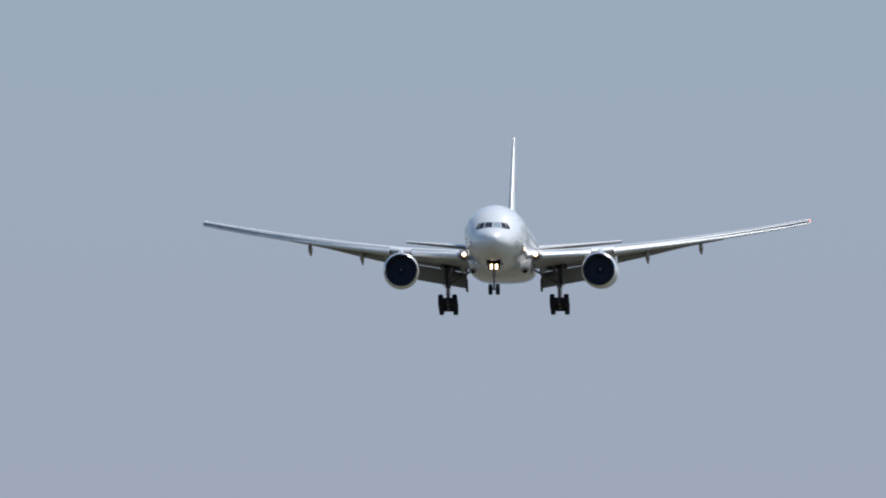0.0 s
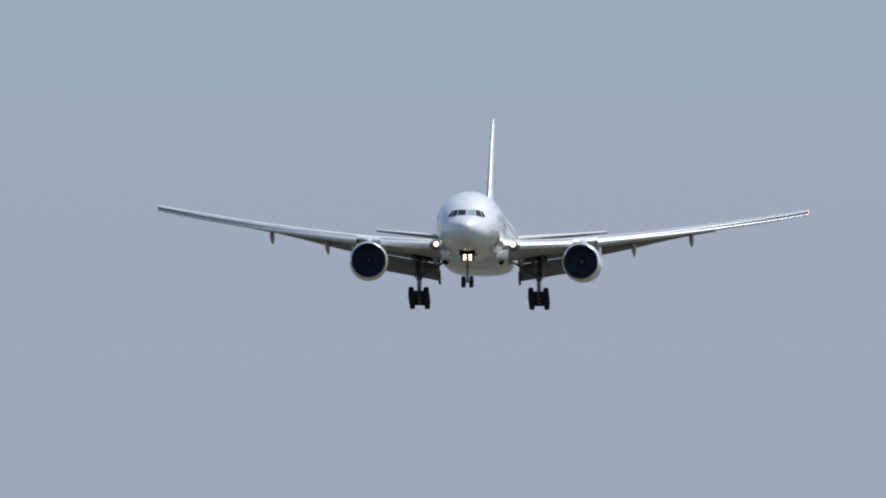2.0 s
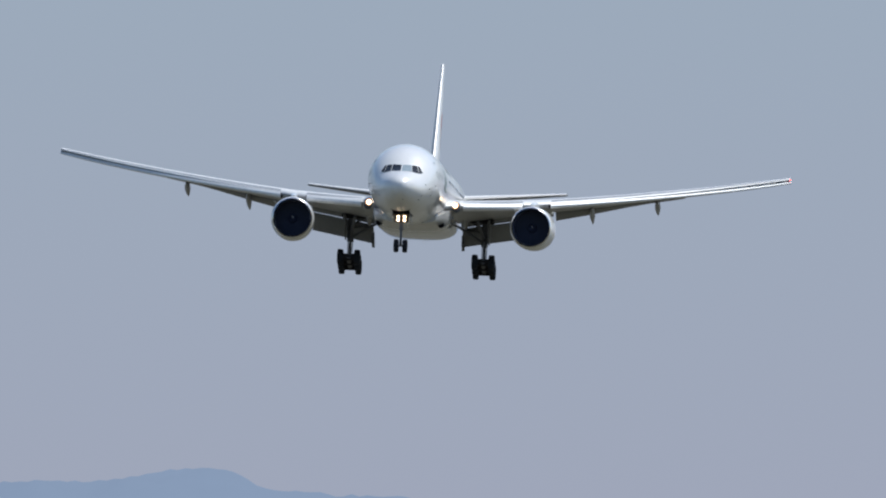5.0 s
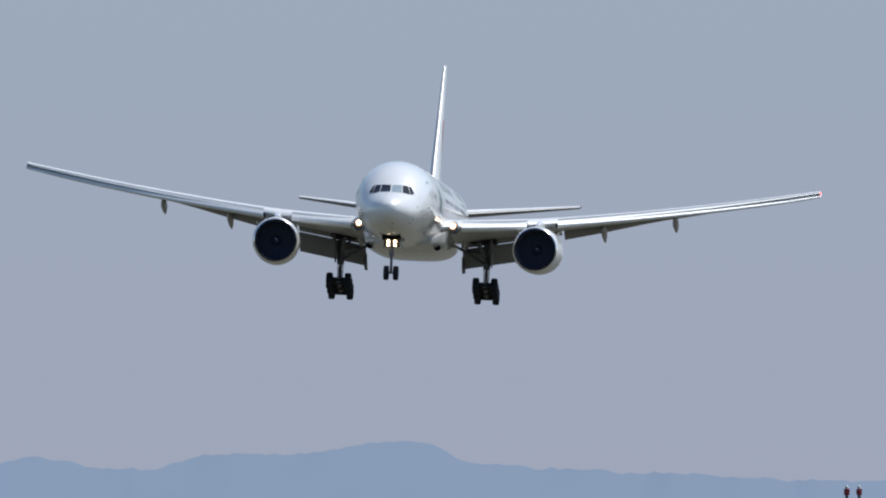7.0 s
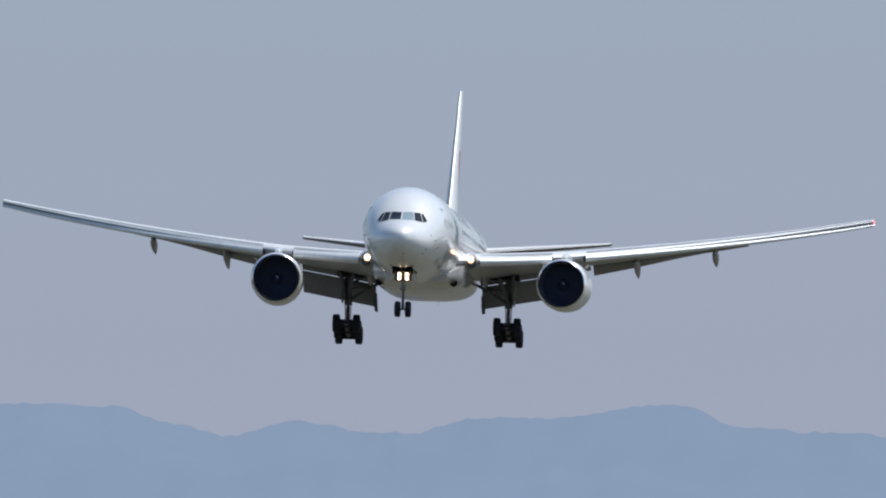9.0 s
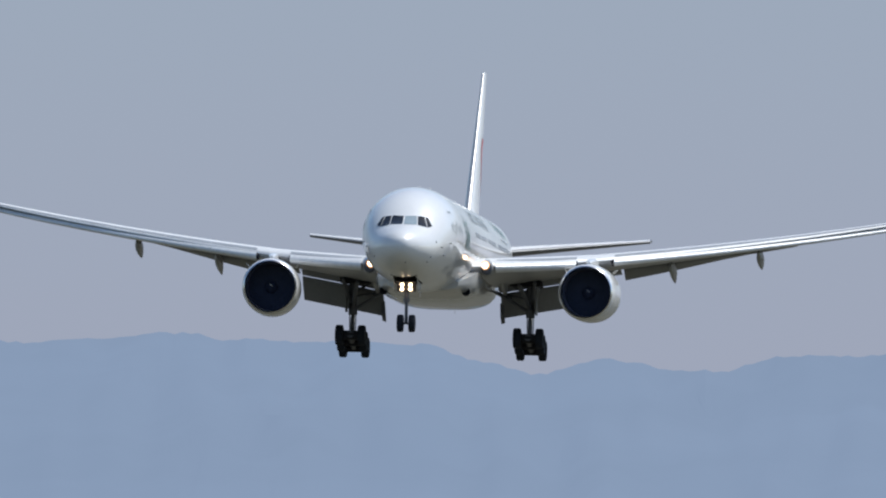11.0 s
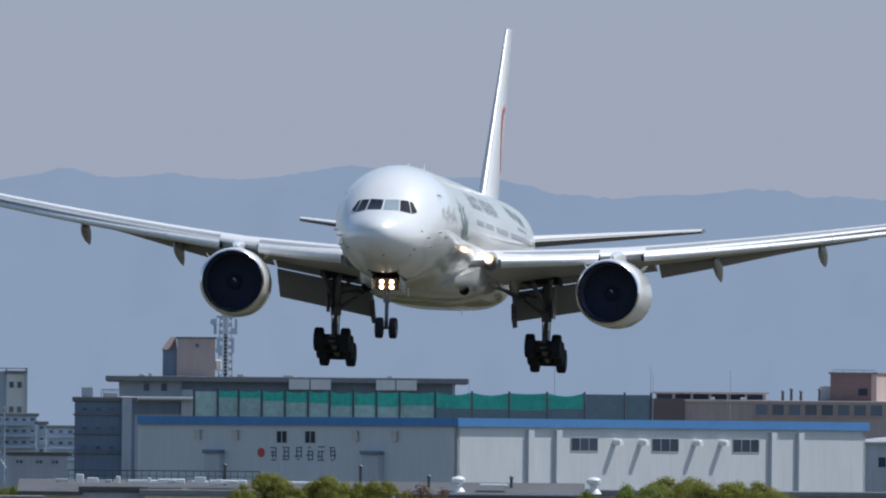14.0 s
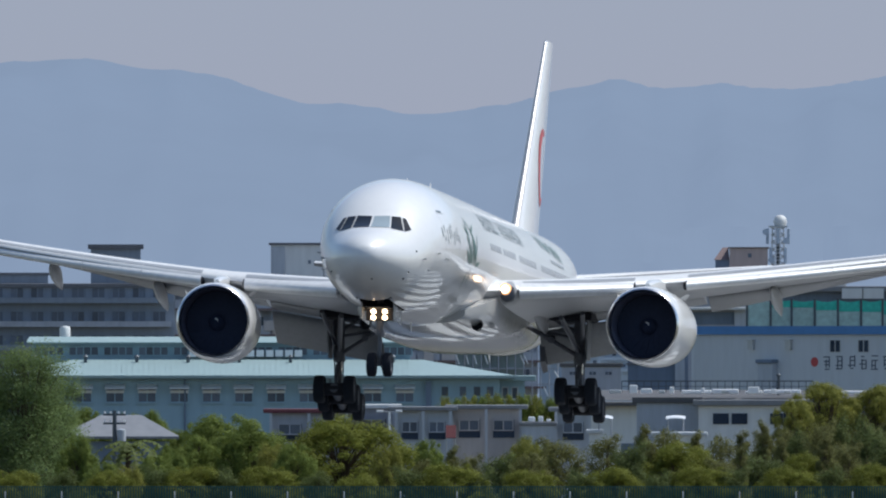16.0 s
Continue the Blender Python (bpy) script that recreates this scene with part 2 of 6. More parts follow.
# ---- the airliner: x to its left, y aft from the nose tip, z up from the fuselage axis ----
STATIONS = ((0, -0.95, -0.95, 0.0), (0.12, -0.55, -1.36, 0.44), (0.5, -0.22, -1.72, 0.86), (1.0, 0.03, -2.0, 1.22), (2.0, 0.36, -2.36, 1.7),
            (3.0, 0.8, -2.6, 2.06), (4.0, 1.5, -2.78, 2.36), (5.0, 2.08, -2.91, 2.59), (6.5, 2.62, -3.03, 2.84), (8.0, 2.9, -3.09, 3.0),
            (10.0, 3.06, -3.1, 3.1), (14.0, 3.1, -3.1, 3.1), (42.0, 3.1, -3.1, 3.1), (46.0, 3.1, -2.95, 3.07), (50.0, 3.1, -2.35, 2.9),
            (54.0, 3.06, -1.45, 2.45), (58.0, 2.92, -0.3, 1.72), (61.0, 2.68, 0.7, 1.05), (63.0, 2.35, 1.35, 0.45), (63.7, 2.0, 1.75, 0.12))


def hull(y):
    """Top, bottom and half width of the fuselage at y, in smooth curves."""
    i = max(1, min(len(STATIONS) - 2, sum(s[0] <= y for s in STATIONS)))
    a, b = STATIONS[i - 1], STATIONS[i]
    if y < a[0] or y > b[0]:
        i = min(len(STATIONS) - 1, i + 1)
        a, b = STATIONS[i - 1], STATIONS[i]
    if i == 1:
        t = math.sqrt(max(0, y / b[0]))
        return [a[k] + (b[k] - a[k]) * t for k in (1, 2, 3)]
    p = STATIONS[i - 2] if i > 2 else a
    n = STATIONS[i + 1] if i + 1 < len(STATIONS) else b
    h = b[0] - a[0]
    t = (y - a[0]) / h
    out = []
    for k in (1, 2, 3):
        s = (b[k] - a[k]) / h
        sa = (s + (a[k] - p[k]) / (a[0] - p[0])) / 2 if p is not a else s * 1.5
        sb = (s + (n[k] - b[k]) / (n[0] - b[0])) / 2 if n is not b else s
        out.append((2 * t ** 3 - 3 * t * t + 1) * a[k] + (t ** 3 - 2 * t * t + t) * h * sa + (3 * t * t - 2 * t ** 3) * b[k] + (t ** 3 - t * t) * h * sb)
    return out


def side_x(y, z):
    top, bot, w = hull(y)
    q = (z - (top + bot) / 2) / ((top - bot) / 2)
    return w * math.sqrt(max(0.0, 1 - q * q))


def front_y(x, z):
    """Where the nose's skin lies behind a point of the front view."""
    lo, hi = 0.02, 12.0
    for _ in range(40):
        m = (lo + hi) / 2
        top, bot, w = hull(m)
        q = (x / max(w, 1e-3)) ** 2 + ((z - (top + bot) / 2) / max(1e-3, (top - bot) / 2)) ** 2
        lo, hi = (lo, m) if q < 1 else (m, hi)
    return lo


def fuselage(root):
    ys = [0.005, 0.03, 0.07, 0.12, 0.2, 0.32, 0.5, 0.75, 1.0, 1.4, 1.8, 2.2, 2.6, 3.0, 3.4, 3.8, 4.2, 4.6, 5.0, 5.5, 6.0, 6.6, 7.2, 7.8, 8.4, 9.2, 10, 12]
    ys += [14 + 2 * i for i in range(15)] + [43 + i for i in range(21)] + [63.4, 63.7]
    k = 64
    bm = bmesh.new()
    rings = []
    for y in ys:
        top, bot, w = hull(y)
        rings.append([(w * math.sin(2 * math.pi * i / k), y, (top + bot) / 2 + (top - bot) / 2 * math.cos(2 * math.pi * i / k)) for i in range(k)])
    loft(rings, bm=bm)
    bay = [f for f in bm.faces if 3.8 < f.calc_center_median().y < 7.8 and abs(f.calc_center_median().x) < 0.72 and f.calc_center_median().z < -2]
    bmesh.ops.delete(bm, geom=bay, context="FACES")
    body = part("fuselage", bm, WHITE, root, "glossy white fuselage with green leaf decals", smooth=True)
    # open nose gear bay
    bm = bmesh.new()
    v = [bm.verts.new((x, y, z)) for x in (-0.8, 0.8) for y in (3.7, 7.9) for z in (-2.98 if y > 6 else -2.66, -1.4)]
    for q in ((0, 1, 3, 2), (4, 6, 7, 5), (0, 4, 5, 1), (2, 3, 7, 6), (1, 5, 7, 3)):
        bm.faces.new([v[i] for i in q])
    part("nose_gear_bay", bm, DARK, body, "dark open wheel bay")
    # belly fairing
    rings = []
    for y, w, d, up in ((17.5, 2.2, 3.0, -2.4), (19, 2.9, 3.25, -2.0), (21, 3.25, 3.5, -1.6), (24, 3.4, 3.62, -1.3), (30, 3.42, 3.62, -1.3), (34, 3.35, 3.55, -1.5), (37, 3.0, 3.3, -1.9), (40, 2.3, 3.0, -2.4)):
        ring = []
        for i in range(25):
            a = math.pi * i / 24
            c, s = math.cos(a), math.sin(a)
            ring.append((w * math.copysign(abs(c) ** 0.6, c), y, up - (d + up) * s ** 0.6))
        rings.append(ring)
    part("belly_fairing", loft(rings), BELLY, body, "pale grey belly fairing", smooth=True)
    # cockpit panes, front view corners (x, z)
    panes = (((0.045, 0.43), (0.05, 0.97), (0.72, 1.0), (0.82, 0.42)), ((0.88, 0.4), (0.79, 0.98), (1.18, 0.95), (1.4, 0.29)), ((1.45, 0.27), (1.24, 0.94), (1.4, 0.87), (1.68, 0.38)))
    for s in (1, -1):
        for k_, (a, b, c, d) in enumerate(panes):
            bm = bmesh.new()
            g = []
            for i in range(6):
                row = []
                for j in range(5):
                    p = [(a[k] * (1 - j / 4) + b[k] * j / 4) * (1 - i / 5) + (d[k] * (1 - j / 4) + c[k] * j / 4) * i / 5 for k in (0, 1)]
                    y = front_y(*p)
                    row.append(bm.verts.new((s * (p[0] + 0.012 * p[0]), y - 0.025, p[1] + 0.012)))
                g.append(row)
            for r0, r1 in zip(g, g[1:]):
                for j in range(4):
                    bm.faces.new((r0[j], r0[j + 1], r1[j + 1], r1[j]))
            # The inner left pane is pale in its own colour; nothing is built behind it.
            part("cockpit_window", bm, PALEPANE if s > 0 and k_ == 0 else GLASS, body, "pale blue grey window pane" if s > 0 and k_ == 0 else "", smooth=True)
    # cabin windows
    bm = bmesh.new()
    ring = [[(0.0 + dx, sc * 0.125 * math.copysign(abs(math.cos(a)) ** 0.7, math.cos(a)), sc * 0.165 * math.copysign(abs(math.sin(a)) ** 0.7, math.sin(a)))
             for a in [2 * math.pi * i / 12 for i in range(12)]] for dx, sc in ((-0.01, 1.0), (0.012, 1.0))]
    loft(ring, bm=bm)
    first = None
    for s in (1, -1):
        y = 19.6
        while y < 47:
            if not (22.9 < y < 23.5 or 28.1 < y < 28.7 or 34.9 < y < 36.5):
                z = 0.6
                x = side_x(y, z)
                m = pose(s * x, y, z, 0, -s * math.degrees(math.asin(min(1, z / 3.1))), 0)
                if first is None:
                    first = part("cabin_window", bm, CABIN, body)
                    first.matrix_basis = m
                else:
                    repeat(first, m, body)
            y += 0.535
    # doors: faint seams, dark sill and head marks
    for s in (1, -1):
        for y in (6.45, 17.2, 30.0, 47.2):
            part("cabin_door", ribbon([(y, -0.75), (y, 1.35), (y + 1.07, 1.35), (y + 1.07, -0.75), (y, -0.75)], [0.02] * 5, s), SEAM, body)
        for z in (1.42, -0.72):
            part("door_mark", ribbon([(6.5, z), (7.1, z)], [0.07, 0.07], s), LETTER, body)
        part("cargo_door", ribbon([(12.5, -2.3), (12.5, -0.9), (15.2, -0.9), (15.2, -2.3)], [0.02] * 4, s), SEAM, body)
    # leaf decals: swirls of blades
    rnd = random.Random(4)
    for s in (1, -1):
        leaves = [((13.0, -0.6), (11.6, 0.4), (12.0, 1.65), 0.42), ((14.3, -0.5), (14.6, 0.4), (12.2, 1.4), 0.36), ((14.4, -0.4), (14.4, 0.3), (15.4, 0.95), 0.2),
                  ((12.8, -0.55), (12.4, 0.2), (11.4, 0.6), 0.24), ((12.6, -0.6), (11.6, -0.3), (11.3, 0.1), 0.3), ((13.6, -0.6), (13.2, 0.3), (13.6, 1.2), 0.3),
                  ((13.9, -0.6), (14.1, 0.0), (13.3, 0.8), 0.34), ((14.3, -0.55), (15.0, -0.5), (15.6, -0.35), 0.25), ((12.2, -1.0), (12.3, -1.3), (12.5, -1.7), 0.3),
                  ((13.4, -1.0), (13.2, -1.25), (13.1, -1.5), 0.2), ((13.2, -0.62), (12.7, -0.1), (12.8, 0.5), 0.34), ((12.4, 0.7), (11.5, 0.8), (10.8, 1.15), 0.12), ((13.2, 0.9), (14.0, 1.0), (14.6, 1.35), 0.12)]
        for i in range(9):
            y, z = 40.3 + i * 0.65 + rnd.uniform(-0.2, 0.2), 2.15 - i * 0.05
            leaves.append(((y, z - 0.5), (y - 0.3, z), (y + 0.3, z + rnd.uniform(0.2, 0.45)), rnd.uniform(0.2, 0.42)))
        for a, b, c, w in leaves:
            pts = [tuple((1 - t) ** 2 * a[k] + 2 * t * (1 - t) * b[k] + t * t * c[k] for k in (0, 1)) for t in [i / 8 for i in range(9)]]
            part("leaf_decal", ribbon(pts, [max(0.02, 0.9 * w * math.sin(math.pi * (i / 8) ** 0.8)) for i in range(9)], s), GREEN, body)
        # name in plain letter-sized bars
        y = 19.0
        for w in (0.8, 0.85, 0.8, 0.85, 0.85, 0, 0.85, 0.3, 0.8, 0.7, 0.3, 0.85, 0.75, 0.75):
            if w:
                for dy in (0.1, w - 0.1) if w > 0.5 else (w / 2,):
                    part("lettering_bar", ribbon([(y + dy, 1.32), (y + dy, 1.7), (y + dy, 2.1)], [0.13] * 3, s), LETTER, body)
                if w > 0.5:
                    for zz in (rnd.choice((1.45, 1.58)), rnd.choice((1.78, 1.98))):
                        part("lettering_bar", ribbon([(y + 0.22, zz), (y + w - 0.22, zz)], [0.1] * 2, s), LETTER, body)
            y += w + 0.25 if w else 0.8
        for i in range(9):
            y, z = 6.2 + i * 0.38, 0.42 + 0.12 * math.sin(i * 2.1)
            part("lettering_bar", ribbon([(y, z - rnd.uniform(0.15, 0.4)), (y, z + rnd.uniform(0.1, 0.42))], [0.085, 0.085], s), LETTER, body)
        part("lettering_bar", ribbon([(41.2, 1.2), (43.5, 1.15), (45.5, 1.1)], [0.15] * 3, s), CABIN, body)
    # skin joints
    for y in (9.2, 16.6, 27.0, 35.0, 44.0, 51.0):
        rings = []
        for q in (0, 0.03):
            top, bot, w = hull(y + q)
            rings.append([((w + 0.006) * math.sin(2 * math.pi * i / 48), y + q, (top + bot) / 2 + ((top - bot) / 2 + 0.006) * math.cos(2 * math.pi * i / 48)) for i in range(48)])
        part("skin_joint", loft(rings, cap=(False, False)), SEAM, body)
    # blade aerials and small probes
    for y, z0, z1 in ((13.5, 3.05, 3.3), (21.0, 3.05, 3.55), (15.5, -3.05, -3.5), (41.5, -3.05, -3.5)):
        bm = bmesh.new()
        loft([[(-0.03, y, z0), (0, y - 0.25, z0), (0.03, y, z0), (0, y + 0.3, z0)], [(-0.015, y + 0.2, z1), (0, y + 0.1, z1), (0.015, y + 0.2, z1), (0, y + 0.4, z1)]], bm=bm)
        part("blade_aerial", bm, WHITE, body)
    for s in (1, -1):
        for y, z in ((3.6, -0.9), (4.4, -1.35), (5.3, -0.55)):
            x = s * side_x(y, z)
            part("probe", rod((x, y, z), (x + s * 0.14, y - 0.1, z), 0.035), SEAM, body)
    for x, z in ((0.3, -1.95), (1.5, -1.85), (1.72, -1.55), (2.0, -0.6), (-1.72, -1.55)):
        o = part("sensor_port", lathe([(-0.03, 0.001), (-0.03, 0.04), (0.02, 0.045)], 10), DARK, body)
        o.matrix_basis = pose(x, front_y(abs(x), z), z)
    for s in (1, -1):
        part("air_intake", lathe([(19.0, 0.27), (18.96, 0.22), (19.3, 0.2), (19.3, 0.001)], 14, centre=(s * 2.56, 0, -2.98)), DARK, body)
    return body


def ribbon(pts, widths, s, lift=0.018):
    """A flat decal that follows the fuselage's side along (y, z) points."""
    fine, ws = [], []
    for (a, b), (wa, wb) in zip(zip(pts, pts[1:]), zip(widths, widths[1:])):
        k = max(1, int(math.dist(a, b) / 0.35))
        for i in range(k):
            t = i / k
            fine.append((a[0] + (b[0] - a[0]) * t, a[1] + (b[1] - a[1]) * t))
            ws.append(wa + (wb - wa) * t)
    fine.append(pts[-1]), ws.append(widths[-1])
    bm = bmesh.new()
    rows = []
    for i, (y, z) in enumerate(fine):
        a, b = fine[max(0, i - 1)], fine[min(len(fine) - 1, i + 1)]
        d = Vector((b[0] - a[0], b[1] - a[1])).normalized()
        row = []
        for q in (-0.5, -0.17, 0.17, 0.5):
            yy, zz = y - d.y * q * ws[i], z + d.x * q * ws[i]
            row.append(bm.verts.new((s * (side_x(yy, zz) + lift), yy, zz)))
        rows.append(row)
    for a, b in zip(rows, rows[1:]):
        for j in range(3):
            bm.faces.new((a[j], a[j + 1], b[j + 1], b[j]))
    return bm


# ---- wings ----
def wing_at(x):
    """Leading edge y and z, chord, thickness and incidence at span x."""
    le = 20.5 + (x - 3.1) * 0.683
    te = 34.1 + (x - 3.1) * 0.06 if x < 9.9 else 34.5 + (x - 9.9) * 0.36
    q = max(0.0, x - 3.1) / 27.35
    root = max(0.0, 1 - 4 * q)
    z = -1.6 + (x - 3.1) * 0.105 + 1.72 * q * q + 0.02 * math.sin(math.pi * q) + 0.2 * root
    return le, z + 0.06 * (1 - q), te - le, 0.1 + 0.016 * q, 3.0 - 4.0 * q + 1.5 * root


def foil(u, t):
    """Upper and lower height of the section at u of the chord."""
    h = 5 * t * (0.2969 * math.sqrt(u) - 0.126 * u - 0.3516 * u * u + 0.2843 * u ** 3 - 0.1036 * u ** 4)
    c = 0.08 * u * (1 - u)
    return c + h, c - h


def section(x, s, u0, u1, n=12):
    le, z, c, t, inc = wing_at(x)
    us = [u0 + (u1 - u0) * (1 - math.cos(math.pi * i / n)) / 2 for i in range(n + 1)]
    if u0 == 0:
        us = [u1 * (1 - math.cos(math.pi / 2 * i / n)) for i in range(n + 1)]
    pts = [(u, foil(u, t)[0]) for u in reversed(us)] + [(u, foil(u, t)[1]) for u in us[1 if u0 == 0 else 0:]]
    return place(pts, x, s)


def place(pts, x, s, turn=0.0, pivot=(0, 0), shift=(0, 0)):
    le, z, c, t, inc = wing_at(x)
    out = []
    for u, h in pts:
        du, dh = u - pivot[0], h - pivot[1]
        a = radians(turn)
        u2 = pivot[0] + du * math.cos(a) + dh * math.sin(a) + shift[0]
        h2 = pivot[1] - du * math.sin(a) + dh * math.cos(a) + shift[1]
        b = radians(inc)
        out.append((s * x, le + c * (u2 * math.cos(b) + h2 * math.sin(b)), z + c * (-u2 * math.sin(b) + h2 * math.cos(b))))
    return out


def spread(x0, x1, step=1.6):
    k = max(1, math.ceil((x1 - x0) / step))
    return [x0 + (x1 - x0) * i / k for i in range(k + 1)]


def wing(root, s):
    rings = [section(x, s, 0.0, 0.76) for x in spread(2.4, 22.0)] + [section(x, s, 0.0, 1.0) for x in spread(22.02, 30.46)]
    bm = loft(rings)
    bmesh.ops.recalc_face_normals(bm, faces=bm.faces)
    # Grazing light is painted in: upward faces take the paler material.
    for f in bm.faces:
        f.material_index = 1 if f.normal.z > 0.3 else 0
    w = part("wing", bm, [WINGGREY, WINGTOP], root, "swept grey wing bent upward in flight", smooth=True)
    # drooped slats; a strip behind each paints in the gap's shadow and dark fixed nose
    for x0, x1 in ((4.2, 8.95), (11.2, 14.26), (14.28, 17.36), (17.38, 20.46), (20.48, 23.56), (23.58, 26.66), (26.68, 30.5)):
        rings, cove = [], []
        for x in spread(x0, x1, 1.0):
            c, t = wing_at(x)[2:4]
            q = (x - 3.1) / 27.35
            k = min(0.26, 0.95 / c)
            up = [k * (1 - i / 12) ** 2 for i in range(13)]
            pts = [(u, foil(u, t)[0]) for u in up] + [(u, foil(u, t)[1]) for u in (0.002, 0.006, 0.013, 0.022, 0.032)] + [(k * 0.4, -0.008), (k * 0.7, foil(k * 0.7, t)[0] - 0.022)]
            rings.append(place(pts, x, s, -3 - 7 * q, (k, 0.02), (-0.03, (-0.11 - 0.07 * q) / c)))
            end = k
            while end > 0.01 and foil(end, t)[0] > foil(k, t)[0] - (0.05 + 0.05 * q) / c:
                end -= 0.002
            us = [end * (0.3 + 0.7 * i / 5) for i in range(6)]
            cove.append(place([(u, foil(u, t)[0] + 0.012 / c) for u in us] + [(u, foil(u, t)[0] - 0.03 / c) for u in reversed(us)], x, s))
        part("slat", loft(rings), SLAT, w, "pale grey leading edge slat", smooth=True)
        part("slat_gap", loft(cove), WINGGREY, w, "darker strip for the shadowed gap behind the slat")
        # dark end rib where a slat stops at the pylon
        for x, at in ((11.2, x0), (8.95, x1)):
            if x == at:
                inner, outer = (-0.16, -0.004) if at == x0 else (0.004, 0.07)
                src = rings[0] if at == x0 else rings[-1]
                mid = sum((Vector(p) for p in src), Vector()) / len(src)
                part("slat_rib", loft([[mid + (Vector(p) - mid) * 1.06 + Vector((s * dx, 0.1, 0.03)) for p in src] for dx in (inner, outer)]), DARK, w, "dark slat end")
    # lowered flaps
    # start, end, lead behind the wing's cut edge, chord (m), angles, drop (m)
    for x0, x1, lead, size, ta, tb, drop in ((3.6, 8.9, 0.0, 1.0, 18, 18, -0.1), (3.7, 8.9, 0.85, 2.2, 38, 38, -0.48), (9.1, 11.1, 0.05, 1.7, 10, 10, 0.0), (11.3, 21.8, 0.05, 1.75, 21, 4, -0.06)):
        rings = []
        for x in spread(x0, x1):
            us = [(1 - math.cos(math.pi * i / 10)) / 2 for i in range(11)]
            c = wing_at(x)[2]
            turn = ta + (tb - ta) * min(1, (x - x0) / 7.0)
            u0, ch = 0.755 + lead / c, min(size, 0.22 * c if x > 11 else size) / c
            pts = [(u0 + ch * u, ch * foil(u, 0.14)[0]) for u in reversed(us)] + [(u0 + ch * u, ch * foil(u, 0.14)[1]) for u in us[1:]]
            rings.append(place(pts, x, s, turn, (u0, 0), (0.0, drop / c)))
        part("flap", loft(rings), FLAPGREY, w, "lowered trailing edge flap", smooth=True)
    # flap track fairings
    for x, ln in ((4.0, 0.85), (14.3, 0.8), (19.6, 0.68)):
        le, z, c, t, inc = wing_at(x)
        rings = []
        for q, dz, r in ((0.0, -0.28, 0.02), (0.12, -0.36, 0.2), (0.35, -0.5, 0.3), (0.6, -0.72, 0.3), (0.85, -1.15, 0.17), (1.0, -1.5, 0.02)):
            y = le + c * 0.5 + ln * 5.2 * q
            rings.append([(s * (x + r * 0.75 * math.cos(a)), y, z - 0.25 + ln * dz + 1.5 * r * math.sin(a)) for a in [2 * math.pi * i / 14 for i in range(14)]])
        part("flap_fairing", loft(rings), WINGGREY, w, "pointed flap track fairing", smooth=True)
    # dark hinge arm at the inner end of the flap
    c = wing_at(3.8)[2]
    u0, ch = 0.755 + 0.85 / c, 2.2 / c
    arm = [(u0 + ch * 0.35, -0.05 / c), (u0 + ch * 0.95, -0.02 / c), (u0 + ch * 1.16, -0.1 / c), (u0 + ch * 0.7, -0.4 / c)]
    part("flap_hinge", loft([place(arm, x, s, 38, (u0, 0), (0.0, -0.48 / c)) for x in (3.62, 3.86)]), STEEL, w, "dark flap hinge arm")
    # lamps
    le, z, c, t, inc = wing_at(3.6)
    le, z = le + 0.45, z - 0.17
    part("landing_light", lathe([(le - 0.64, 0.0001), (le - 0.62, 0.13), (le - 0.57, 0.18), (le - 0.4, 0.18)], 16, centre=(s * 3.56, 0, z + 0.22)), LAMP, w, "bright warm landing light", smooth=True)
    # Glowing ring added to imitate the halo round the lamp.
    part("lamp_lens", lathe([(le - 0.56, 0.182), (le - 0.54, 0.23), (le - 0.46, 0.27), (le - 0.3, 0.27)], 18, centre=(s * 3.56, 0, z + 0.22)), HALO, w, "amber glowing ring for the lamp's halo", smooth=True)
    part("lamp_recess", lathe([(le - 0.46, 0.001), (le - 0.47, 0.24), (le - 0.4, 0.34), (le - 0.1, 0.38)], 18, centre=(s * 3.64, 0, z - 0.0)), STEEL, w, "dark lamp recess", smooth=True)
    part("lamp_housing", lathe([(le - 0.3, 0.3), (le - 0.36, 0.36), (le - 0.2, 0.44), (le + 0.6, 0.56)], 18, centre=(s * 3.62, 0, z + 0.08)), WINGGREY, w, smooth=True)
    le, z, c, t, inc = wing_at(30.4)
    part("navigation_light", lathe([(le - 0.06, 0.0001), (le + 0.04, 0.045), (le + 0.25, 0.04)], 10, centre=(s * 30.42, 0, z)), REDLAMP if s > 0 else GLASS, w, smooth=True)
    return w


